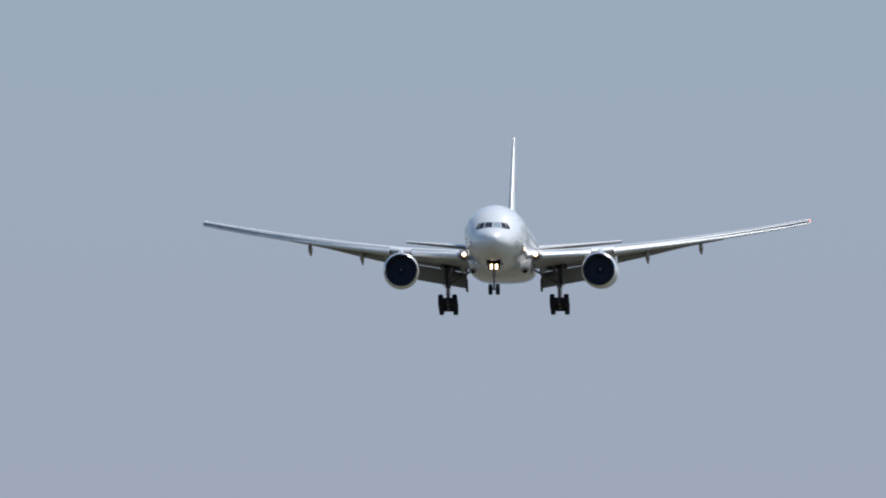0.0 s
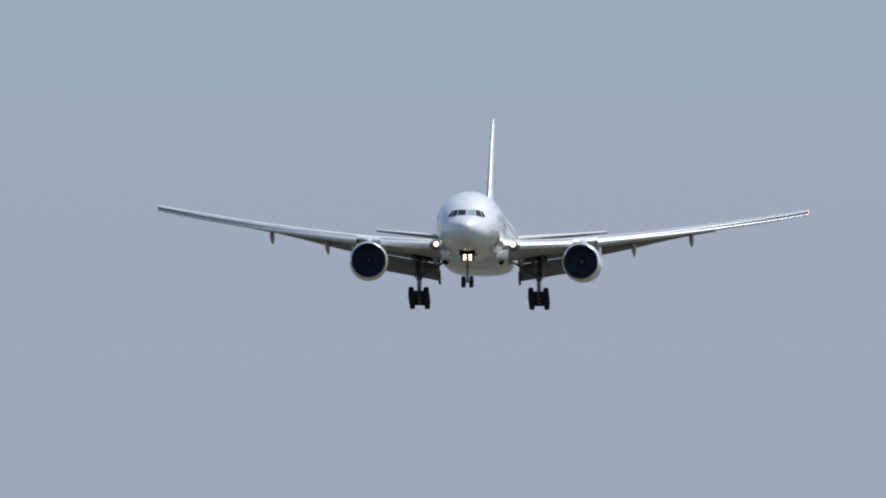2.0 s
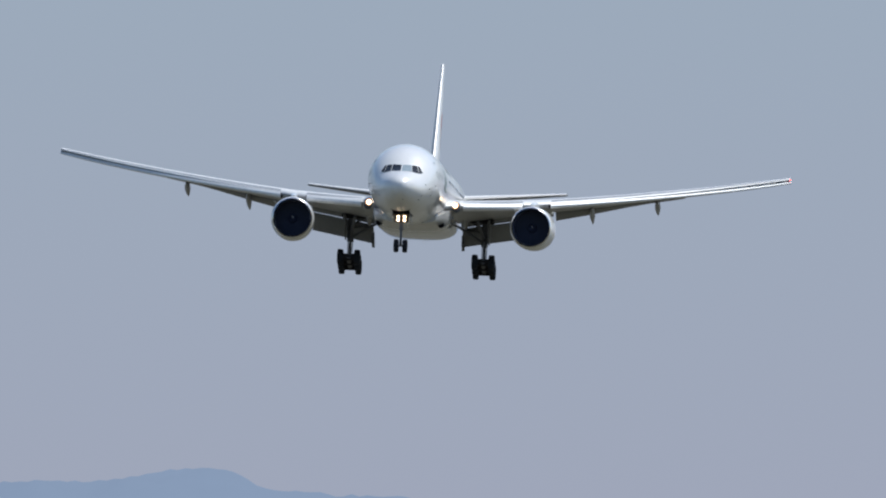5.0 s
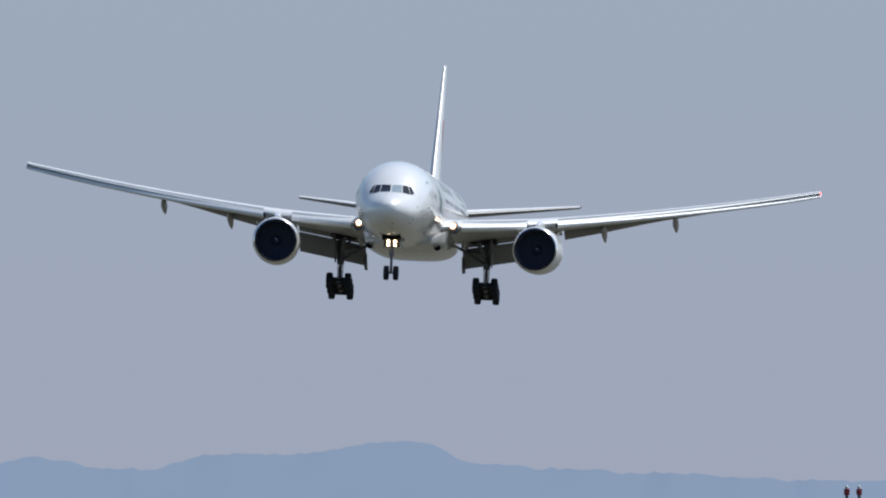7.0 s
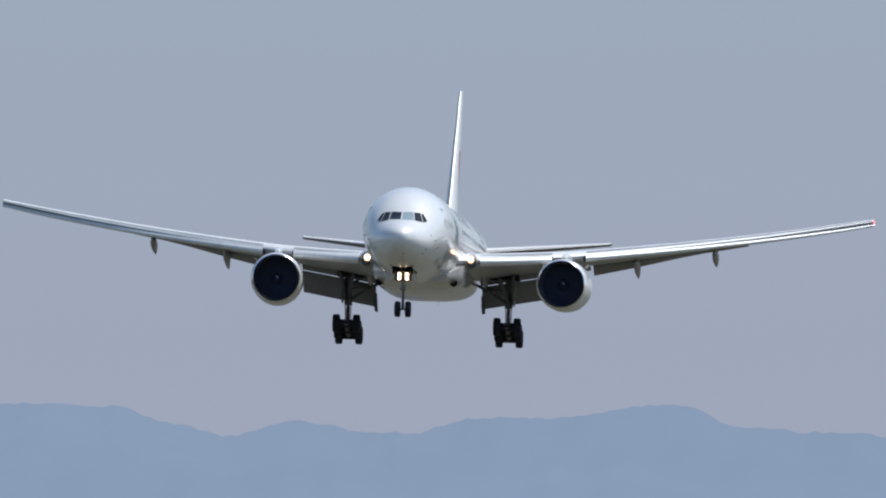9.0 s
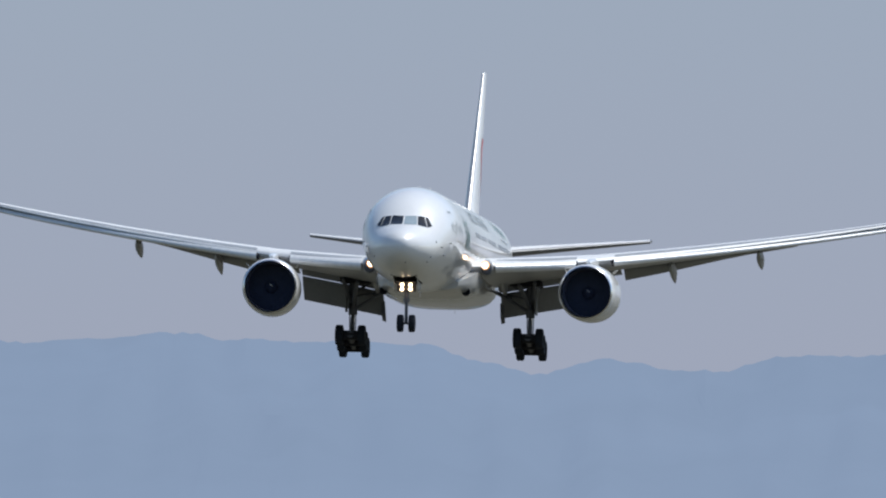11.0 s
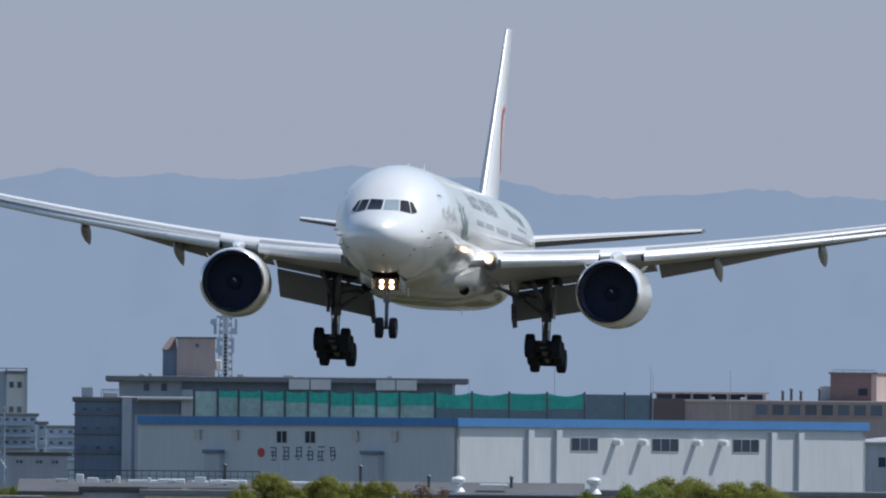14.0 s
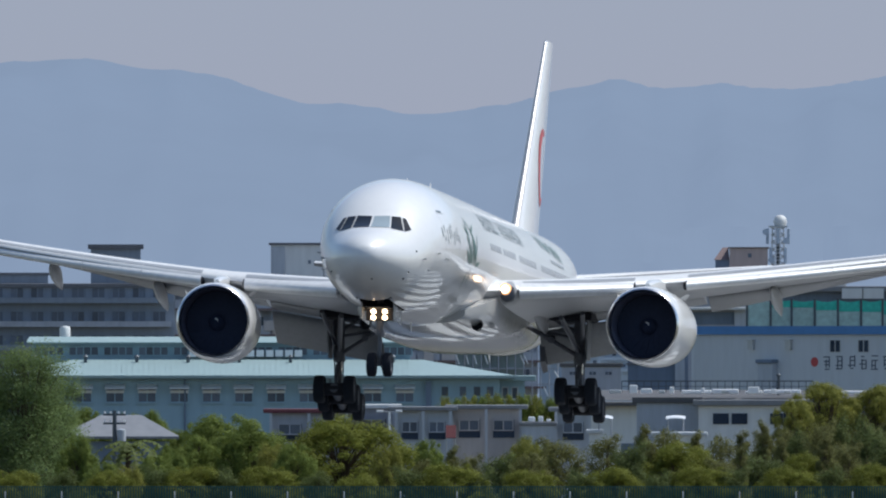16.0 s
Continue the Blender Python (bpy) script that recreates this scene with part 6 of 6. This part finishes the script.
def gabled_hall():
    """Low hall whose corner points at the airfield: a shaded long side and a lit gable end."""
    d = 1720.0
    p = ground_at(873, d)
    root = thing("gabled_hall", "low beige hall with a pale sheet roof", "hall", m=pose(p.x, p.y, 0, 0, 0, math.degrees(bearing(873))))
    k, ze, zr = d / F, height(39, d), height(19, d)
    la, lb = 190 * k / math.cos(radians(40)), 358 * k / math.cos(radians(50))
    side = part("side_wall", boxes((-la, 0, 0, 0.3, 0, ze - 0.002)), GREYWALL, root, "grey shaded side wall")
    side.matrix_basis = pose(0, 0, 0, 0, 0, -40)
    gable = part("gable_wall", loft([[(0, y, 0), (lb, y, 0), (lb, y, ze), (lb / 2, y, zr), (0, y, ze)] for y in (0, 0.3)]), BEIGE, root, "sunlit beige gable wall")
    gable.matrix_basis = pose(0, 0, 0, 0, 0, 50)
    # roof slopes and far side, in the gable's frame: y runs back along the ridge
    t, o = 0.18, 0.35
    for name, x0, z0, x1, z1 in (("roof_slope", -o, ze - o * (zr - ze) / (lb / 2), lb / 2, zr), ("roof_slope", lb / 2, zr, lb + o, ze - o * (zr - ze) / (lb / 2))):
        r = part(name, loft([[(x0, y, z0 + 0.004), (x1, y, z1 + 0.004), (x1, y, z1 + t), (x0, y, z0 + t)] for y in (-0.25, la + 0.2)]), PALEROOF, root, "pale sheet roof slope")
        r.matrix_basis = pose(0, 0, 0, 0, 0, 50)
    far = part("far_wall", boxes((lb - 0.3, lb, 0.3, la, 0, ze - 0.002)), GREYWALL, root)
    far.matrix_basis = pose(0, 0, 0, 0, 0, 50)
    kk = k / math.cos(radians(40))
    for u in (752, 815, 842):
        w = part("window", lattice((-0.5, -0.43, 0.43, 0.5), (0, 0.07, 0.93, 1.0), [(1, 1)], -0.05, -0.003), FRAME, root)
        w.matrix_basis = pose(0, 0, 0, 0, 0, -40) @ pose((u - 873) * kk, 0, height(82, d))
        part("pane", boxes((-0.43, 0.43, -0.03, -0.004, 0.07, 0.93)), NAVYPANE, w)
    kk = k / math.cos(radians(50))
    for u in (1031, 1097):
        h = part("wall_lamp", lathe([(-0.55, 0.001), (-0.5, 0.22), (-0.3, 0.33), (-0.06, 0.3), (-0.003, 0.2)], 16), BRIGHT, root, "round white wall lamp", smooth=True)
        h.matrix_basis = pose(0, 0, 0, 0, 0, 50) @ pose((u - 873) * kk, 0, height(40, d))
        q = part("downpipe", rod((0, -0.12, 0), (0, -0.12, height(48, d)), 0.08, k=8), GREYWALL, root)
        q.matrix_basis = pose(0, 0, 0, 0, 0, 50) @ pose((u - 873) * kk, 0, 0)


# ---- plants ----
def leaves(crown, rnd, c, br, per, leaf, inner, flat=1.0):
    """A clump of small bent leaves round c, thickest near its skin."""
    for _ in range(per):
        d = Vector((rnd.gauss(0, 1), rnd.gauss(0, 1), rnd.gauss(0, 0.8))).normalized()
        p = c + Vector((d.x, d.y, d.z * flat)) * br * (rnd.uniform(inner, 1.0) + (0.15 if rnd.random() < 0.06 else 0))
        if p.z < 0.1:
            continue
        s = leaf * rnd.uniform(0.6, 1.4)
        n = (d + Vector((rnd.uniform(-0.4, 0.4), rnd.uniform(-0.4, 0.4), rnd.uniform(0.0, 0.6)))).normalized()
        q = n.to_track_quat("Z", "Y")
        e, f = q @ Vector((s, 0, 0)), q @ Vector((0, s * 0.6, 0))
        k = q @ Vector((0, 0, s * 0.18))
        crown.faces.new([crown.verts.new(x) for x in (p - e, p - f * 0.9 + k, p + e, p + f + k)])


def tree_mesh(seed, h, spread_, blobs, leaf, per, low=0.25, wisp=False, lump=1.0, flat=1.0):
    """Tapered trunk with limbs, and a crown of small leaves in uneven clumps."""
    rnd = random.Random(seed)
    wood, crown = bmesh.new(), bmesh.new()
    rod((0, 0, -0.2), (0, 0, h * 0.45), h * 0.03, h * 0.02, 8, wood)
    rod((0, 0, h * 0.45), (rnd.uniform(-0.2, 0.2), rnd.uniform(-0.2, 0.2), h * 0.85), h * 0.02, h * 0.006, 7, wood)
    mid, half = h * (low + 1) / 2, h * (1 - low) / 2
    for b in range(blobs):
        t = (b + 0.5) / blobs
        a = b * 2.4 + rnd.uniform(-0.4, 0.4)
        if wisp:
            z = h * (low + (0.97 - low) * t * rnd.uniform(0.8, 1.0))
            r = spread_ * (0.95 - 0.55 * t) * rnd.uniform(0.7, 1.2) * math.sqrt(rnd.uniform(0.15, 1.0)) * 0.8
            br, inner, dense = spread_ * rnd.uniform(0.17, 0.3), 0.35, 1.0
        else:
            # lumps over a rounded crown
            w = 2 * t - 1
            lop = 0.82 + 0.2 * math.sin(a + seed) + 0.14 * math.sin(3 * a + 2 * seed + 2 * w)
            br, inner = spread_ * lump * rnd.choice((0.15, 0.2, 0.25, 0.3, 0.36, 0.42)), 0.45
            deep = rnd.choice((1.15, 1.05, 1.0, 0.9, 0.75, 0.5))
            z = mid + (half - br * 0.6) * w * (0.86 + 0.16 * math.sin(2 * a + seed))
            r = (spread_ - br * 0.8) * math.sqrt(max(0.0, 1 - w * w * 0.9)) * deep * lop
            dense = (br / (spread_ * lump * 0.27)) ** 1.7
        c = Vector((r * math.cos(a), r * math.sin(a), z))
        rod((0, 0, z * rnd.uniform(0.45, 0.65)), c, h * (0.003 if wisp else 0.011), h * 0.0015, 5, wood)
        leaves(crown, rnd, c, br, int(per * dense), leaf, inner, flat)
    return wood, crown


def make_tree(name, label, leafm, **kw):
    root = thing(name, label, "tree", "trees beyond the runway")
    w, c = tree_mesh(**kw)
    part("trunk", w, BARK, root, smooth=True)
    part("crown", c, leafm, root, "leafy crown")
    return root


def trees():
    kinds = {
        "dark": make_tree("round_tree", "dense rounded dark green tree behind the airfield fence", LEAF_DARK, seed=1, h=6.0, spread_=3.4, blobs=150, leaf=0.06, per=260, low=0.06, lump=0.62, flat=0.75),
        "mid": make_tree("broadleaf_tree", "bushy mid green broadleaf tree behind the airfield fence", LEAF_MID, seed=2, h=6.0, spread_=3.0, blobs=120, leaf=0.065, per=230, low=0.06, lump=0.62, flat=0.8),
        "yellow": make_tree("spring_tree", "yellow green tree in fresh spring leaf", LEAF_YELLOW, seed=3, h=8.0, spread_=3.2, blobs=84, leaf=0.07, per=240, low=0.2, lump=0.72),
        "crown": make_tree("crowned_tree", "tall tree with a rounded olive yellow crown", LEAF_YELLOW, seed=13, h=8.0, spread_=2.8, blobs=100, leaf=0.06, per=230, low=0.45, lump=0.66, flat=0.6),
        "rust": make_tree("copper_tree", "reddish brown leafed tree behind the airfield", LEAF_RUST, seed=4, h=7.0, spread_=2.6, blobs=70, leaf=0.07, per=200, low=0.15, lump=0.7),
        "wisp": make_tree("tall_loose_tree", "tall loose grey green tree with open branches", LEAF_FEATHER, seed=5, h=11.0, spread_=4.6, blobs=190, leaf=0.055, per=300, low=0.06, wisp=True),
        "shrub": make_tree("grey_green_shrub", "dull grey green shrub along the fence", LEAF_GREY, seed=6, h=4.6, spread_=2.2, blobs=54, leaf=0.052, per=200, low=0.08, wisp=True),
        "spire": make_tree("slim_conifer", "slim olive brown upright conifer behind the airfield fence", LEAF_OLIVE, seed=9, h=6.0, spread_=1.25, blobs=80, leaf=0.05, per=120, low=0.05, wisp=True),
        "reed": make_tree("spindly_shrub", "spindly pale olive shrub with upright shoots", LEAF_OLIVE, seed=7, h=4.6, spread_=2.1, blobs=50, leaf=0.05, per=190, low=0.08, wisp=True),
    }
    hs = {"dark": 6.0, "mid": 6.0, "yellow": 8.0, "crown": 8.0, "rust": 7.0, "wisp": 11.0, "shrub": 4.6, "reed": 4.6, "spire": 6.0}
    used = set()
    rnd = random.Random(11)

    def plant(kind, u, v, d, wide=1.0):
        p = ground_at(u, d)
        q = height(v, d) / hs[kind]
        m = pose(p.x, p.y, 0, 0, 0, rnd.uniform(0, 360))
        o = kinds[kind]
        if kind in used:
            o = copy_thing(o, m)
        else:
            o.matrix_basis = m
            used.add(kind)
        o.scale = (q * wide, q * wide, q)

    for row in (("wisp", -1745, 15, 1150, 1.15), ("wisp", -1700, 70, 1160, 1.0), ("wisp", -1830, 50, 1150, 1.0),
                ("mid", -1650, 190, 1130, 0.6), ("mid", -1605, 238, 1125, 0.9), ("yellow", -1560, 245, 1120, 1.0),
                ("mid", -1520, 228, 1125, 0.8), ("mid", -1480, 222, 1128, 0.7), ("mid", -1500, 205, 1180, 0.5),
                ("mid", -1440, 190, 1140, 0.8), ("mid", -1400, 152, 1150, 1.0), ("mid", -1345, 162, 1140, 0.9),
                ("yellow", -1310, 205, 1125, 0.8)):
        plant(*row)
    for row in (("dark", -1187, 152, 1130, 1.22), ("yellow", -1100, 205, 1120, 0.6),
                ("mid", -1270, 205, 1118, 0.7), ("mid", -1035, 198, 1150, 0.6), ("yellow", -860, 192, 1150, 0.75),
                ("yellow", -830, 202, 1145, 0.7), ("crown", -328, 91, 1165, 0.78), ("crown", -236, 95, 1165, 0.72), ("crown", -190, 106, 1172, 0.6), ("crown", -378, 122, 1160, 0.6),
                ("crown", -140, 103, 1168, 0.72), ("rust", -50, 114, 1190, 0.95), ("mid", -280, 132, 1190, 0.6),
                ("mid", -375, 140, 1190, 0.5), ("mid", -185, 130, 1190, 0.6),
                ("dark", -325, 128, 1185, 0.55), ("dark", -230, 126, 1186, 0.5), ("dark", -110, 140, 1184, 0.6)):
        plant(*row)
    for row in (("dark", -290, 150, 1170, 0.8), ("dark", -180, 150, 1170, 0.8), ("mid", 330, 112, 1180, 0.9),
                ("crown", 395, 92, 1190, 1.0), ("crown", 350, 112, 1184, 0.9), ("crown", 452, 102, 1180, 1.0), ("crown", 510, 99, 1185, 0.9), ("crown", 545, 116, 1178, 0.8), ("dark", 230, 122, 1180, 0.5), ("mid", 300, 110, 1185, 0.5), ("dark", 560, 118, 1190, 1.0),
                ("dark", 270, 150, 1170, 0.9), ("dark", 200, 165, 1170, 0.9), ("rust", 120, 165, 1180, 0.8),
                ("mid", 650, 140, 1190, 1.0), ("dark", 740, 150, 1190, 1.0)):
        plant(*row)
    for i in range(44):
        u = -1040 + i * 40 + rnd.uniform(-14, 14)
        kind = ("reed", "spire", "reed", "shrub", "spire", "reed")[i % 6] if u < -640 else ("spire", "reed", "spire", "shrub", "spire", "dark")[i % 6]
        plant(kind, u, 188 + rnd.uniform(-12, 42), 1115 + rnd.uniform(-12, 25), rnd.uniform(0.9, 1.25))
    for i in range(26):
        u = -640 + i * 38 + rnd.uniform(-14, 14)
        plant(("spire", "reed", "spire", "reed")[i % 4], u, 160 + rnd.uniform(0, 32), 1150 + rnd.uniform(-12, 25), rnd.uniform(0.7, 1.0))
    for i in range(17):
        u = -430 + i * 23 + rnd.uniform(-10, 10)
        plant(("spire", "reed", "shrub")[i % 3], u, 146 + rnd.uniform(0, 30), 1142 + rnd.uniform(-6, 10), rnd.uniform(0.55, 0.8))
    for i in range(9):
        plant("mid", -150 + i * 24, 224 + rnd.uniform(0, 10), 1106, 0.9)
    for i in range(24):
        plant(("shrub", "dark")[i % 2], -1830 + i * 75 + rnd.uniform(-20, 20), 240 + rnd.uniform(0, 20), 1100, 1.2)
    for i in range(12):
        plant("mid" if i % 2 else "yellow", -1000 + i * 20, 113 + rnd.uniform(0, 12), 1400, 0.5)
    for u, v, q in ((-1668, 150, 1.2), (-1640, 141, 1.3), (-1612, 158, 1.4), (-1560, 152, 1.1), (-1520, 146, 1.0), (-1508, 166, 1.3), (-1440, 168, 1.2)):
        plant("mid", u, v, 1420, 0.62 * q)


def palm():
    p = ground_at(-1565, 1160)
    root = thing("palm", "small palm with drooping dark fronds", "palm", m=pose(p.x, p.y, 0))
    h = height(212, 1160)
    part("trunk", rod((0, 0, -0.1), (0.1, 0, h), 0.22, 0.16, 9), BARK, root, smooth=True)
    for i in range(16):
        a = i * 2.4
        up = 0.9 - 0.07 * i
        bm = bmesh.new()
        pts = []
        for j in range(8):
            t = j / 7
            pts.append(Vector((0.1 + 2.0 * t * math.cos(a), 2.0 * t * math.sin(a), h + up * 1.6 * t - 1.5 * t * t)))
        side = Vector((-math.sin(a), math.cos(a), 0))
        for p0, p1 in zip(pts, pts[1:]):
            for sg in (1, -1):
                tip = (p0 + p1) / 2 + side * sg * 0.42 + Vector((0, 0, -0.18))
                vs = [bm.verts.new(q) for q in (p0, p1, tip)]
                bm.faces.new(vs)
        part("frond", bm, LEAF_GREY, root)


def airfield_fence():
    root = thing("airfield_fence", "dark green mesh fence with pale posts", "fence", m=facing(-500, 1085))
    k = 1085 / F
    h = height(284, 1085)
    mesh_m = mat("green_fence_mesh", (0.03, 0.1, 0.09), 0.6, vary=0.2)
    post = None
    for i in range(36):
        x = (-1880 + 100 * i + 500) * k
        if post is None:
            post = part("post", rod((0, 0, 0), (0, 0, h - 0.28), 0.035, 0.035, 8), WHITEWALL, root, "white post")
            post.matrix_basis = pose(x, 0, 0)
        else:
            repeat(post, pose(x, 0, 0), root)
    x0, x1 = (-1880 + 500) * k, (1620 + 500) * k
    n = int((x1 - x0) / 0.14)
    vs, fs = [], []
    for i in range(n):
        x = x0 + (x1 - x0) * i / n
        b = len(vs)
        vs += [(x, 0.08, 0.05), (x + 0.07, 0.08, 0.05), (x + 0.07, 0.08, h), (x, 0.08, h), (x, 0.1, 0.05), (x + 0.07, 0.1, 0.05), (x + 0.07, 0.1, h), (x, 0.1, h)]
        fs += [(b, b + 1, b + 2, b + 3), (b + 7, b + 6, b + 5, b + 4), (b, b + 3, b + 7, b + 4), (b + 1, b + 5, b + 6, b + 2)]
    me = bpy.data.meshes.new("wire_mesh")
    me.from_pydata(vs, [], fs)
    me.materials.append(mesh_m)
    o = new("wire_mesh", me)
    o.parent = root
    tagged(o, "dark green wire mesh", kind="stuff")
    part("rail", boxes((x0, x1, 0.06, 0.12, h - 0.05, h), (x0, x1, 0.06, 0.12, 0.4, 0.45)), mesh_m, root)


def yard_things():
    """Small things in the yards: white slabs that imitate vehicle glints, and lamp posts."""
    # Bright glints on vehicle roofs are built as white slabs on posts.
    for u, v, w in ((-718, 160, 0.5), (-593, 160, 0.62)):
        d = 1292.0
        p = ground_at(u, d)
        z = height(v, d)
        root = thing("yard_canopy", "white slab on thin posts in place of a bright vehicle roof", "canopy", "white yard canopies", pose(p.x, p.y, 0, 0, 0, math.degrees(bearing(u))))
        rings = []
        for i in range(7):
            q = i / 3 - 1
            rings.append([(w * q, y, z - 0.07 * q * q + o) for y, o in ((-0.8, -0.1), (0.8, 0.06), (0.8, 0.0), (-0.8, -0.16))])
        part("roof", loft(rings), BRIGHT, root, "white slab shaped for a bright glint", smooth=True)
        for x in (-w * 0.8, w * 0.8):
            part("post", rod((x, 0.5, 0), (x, 0.5, z - 0.02), 0.05, k=8), DULLWALL, root)
    for u, v, d in ((-134, 141, 1180), (-1100, 152, 1270)):
        p = ground_at(u, d)
        z = height(v, d)
        root = thing("street_lamp", "pale steel lamp post with two arms", "street lamp", "yard lamp posts", pose(p.x, p.y, 0, 0, 0, math.degrees(bearing(u))))
        part("pole", rod((0, 0, 0), (0, 0, z), 0.1, 0.07, 8), BRIGHT, root, smooth=True)
        for q in (1, -1):
            part("arm", rod((0, 0, z - 0.05), (q * 0.5, 0, z + 0.02), 0.04, k=6), GALV, root)
            part("lamp_head", boxes((q * 0.6 - 0.22, q * 0.6 + 0.22, -0.12, 0.12, z - 0.04, z + 0.1), bevel=0.03), BRIGHT, root)


def utility_pole():
    p = ground_at(-1587, 1245)
    root = thing("utility_pole", "dark concrete utility pole with crossarms", "utility pole", m=pose(p.x, p.y, 0, 0, 0, math.degrees(bearing(-1587))))
    z = height(150, 1245)
    part("pole", rod((0, 0, 0), (0, 0, z), 0.17, 0.12, 10), POST, root, smooth=True)
    for q in (0.25, 0.8):
        part("crossarm", boxes((-0.7, 0.7, -0.05, 0.05, z - q - 0.06, z - q + 0.06)), POST, root)
        for x in (-0.6, -0.25, 0.25, 0.6):
            part("insulator", lathe([(z - q + 0.062, 0.06), (z - q + 0.18, 0.05), (z - q + 0.2, 0.001)], 8, "z", (x, 0, 0)), BRIGHT, root)
    part("transformer", lathe([(z - 1.9, 0.001), (z - 1.9, 0.28), (z - 1.2, 0.28), (z - 1.1, 0.001)], 14, "z", (0.42, 0, 0)), GREYWALL, root, smooth=True)


def red_awning():
    s = Site("awning", "small red cloth awning over a workshop door", "awning", -1000, -982, 1303)
    part("cloth", loft([[(s.x0, 0, s.z(176)), (s.x1, 0, s.z(176)), (s.x1, -0.9, s.z(198)), (s.x0, -0.9, s.z(198))], [(s.x0, 0, s.z(176) - 0.04), (s.x1, 0, s.z(176) - 0.04), (s.x1, -0.9, s.z(198) - 0.04), (s.x0, -0.9, s.z(198) - 0.04)]]), mat("dull_red_cloth", (0.085, 0.012, 0.016), 0.8), s.root, "red cloth")
    for x in (s.x0 + 0.05, s.x1 - 0.05):
        part("post", rod((x, -0.85, 0), (x, -0.85, s.z(198)), 0.04, k=6), GALV, s.root)


def beacons():
    for u in (2745, 2767):
        d = 1250.0
        p = ground_at(u, d)
        root = thing("obstruction_light", "red obstruction light with white cap on a pole", "light", "paired obstruction lights", pose(p.x, p.y, 0))
        z = height(-312, d)
        part("pole", rod((0, 0, 0), (0, 0, z - 0.62), 0.16, 0.1, 10), POST, root, smooth=True)
        part("lamp_body", lathe([(z - 0.62, 0.08), (z - 0.6, 0.17), (z - 0.25, 0.19), (z - 0.2, 0.1)], 14, "z"), mat("dark_red_lamp_glass", (0.2, 0.02, 0.04), 0.2), root, "dark red lamp glass", smooth=True)
        part("cap", lathe([(z - 0.2, 0.1), (z - 0.12, 0.12), (z - 0.03, 0.08), (z, 0.001)], 12, "z"), WHITEWALL, root, "white cap", smooth=True)


warehouse()
roofdeck()
left_blocks()
tube_scaffold()
teal_hall()
low_row()
trees()
palm()
airfield_fence()
beacons()
yard_things()
utility_pole()
red_awning()


# ---- what moves ----
def flying(y, z, yaw, pitch, roll):
    return pose(-187.49, y, z, 0, 0, yaw) @ pose(0, 0, 0, pitch) @ pose(0, 0, 0, 0, roll)


def motions():
    walk(airliner, [
        (0.0, flying(1965.6, 71.63, 3.266, -1.229, -0.135)),
        (0.5, flying(1931.2, 69.85, 3.224, -1.162, -0.558)),
        (1.0, flying(1896.7, 68.06, 3.231, -1.177, -0.584)),
        (1.5, flying(1862.3, 66.28, 3.293, -1.240, -0.131)),
        (2.0, flying(1827.9, 64.50, 3.444, -1.388, 0.472)),
        (2.5, flying(1793.5, 62.72, 3.578, -1.500, 1.025)),
        (3.0, flying(1759.1, 60.94, 3.653, -1.641, 1.460)),
        (3.5, flying(1724.7, 59.16, 3.688, -1.816, 2.416)),
        (4.0, flying(1690.4, 57.38, 3.750, -1.951, 3.010)),
        (4.2, flying(1676.6, 56.66, 3.748, -1.925, 3.025)),
        (6.3, flying(1532.5, 49.15, 3.373, -0.972, 1.231)),
        (6.5, flying(1518.8, 48.39, 3.374, -0.942, 1.348)),
        (7.0, flying(1484.5, 46.47, 3.475, -0.97, 2.184)),
        (7.5, flying(1450.3, 44.55, 3.651, -1.204, 2.818)),
        (8.0, flying(1416.0, 42.49, 3.849, -1.479, 2.642)),
        (8.5, flying(1381.8, 40.51, 4.006, -1.819, 1.779)),
        (8.7, flying(1368.1, 39.80, 4.030, -1.877, 1.542)),
        (10.8, flying(1224.5, 32.36, 3.973, -1.541, 1.129)),
        (11.0, flying(1210.9, 31.66, 3.895, -1.451, 1.164)),
        (11.5, flying(1176.7, 29.90, 3.674, -1.164, 1.330)),
        (12.0, flying(1142.6, 28.14, 3.650, -0.950, 1.387)),
        (12.5, flying(1108.5, 26.40, 3.673, -0.957, 0.686)),
        (13.0, flying(1074.6, 24.65, 3.784, -1.100, -0.4)),
        (13.5, flying(1040.85, 22.88, 3.966, -1.340, 0.277)),
        (14.0, flying(1007.15, 21.17, 4.150, -1.696, 1.319)),
        (14.5, flying(973.1, 19.42, 4.258, -2.038, 1.577)),
        (15.0, flying(938.5, 17.67, 4.281, -2.369, 1.35)),
        (15.5, flying(904.2, 16.30, 4.214, -2.709, 0.915)),
        (16.0, flying(870.1, 14.73, 3.963, -3.036, 0.54)),
    ])


motions()
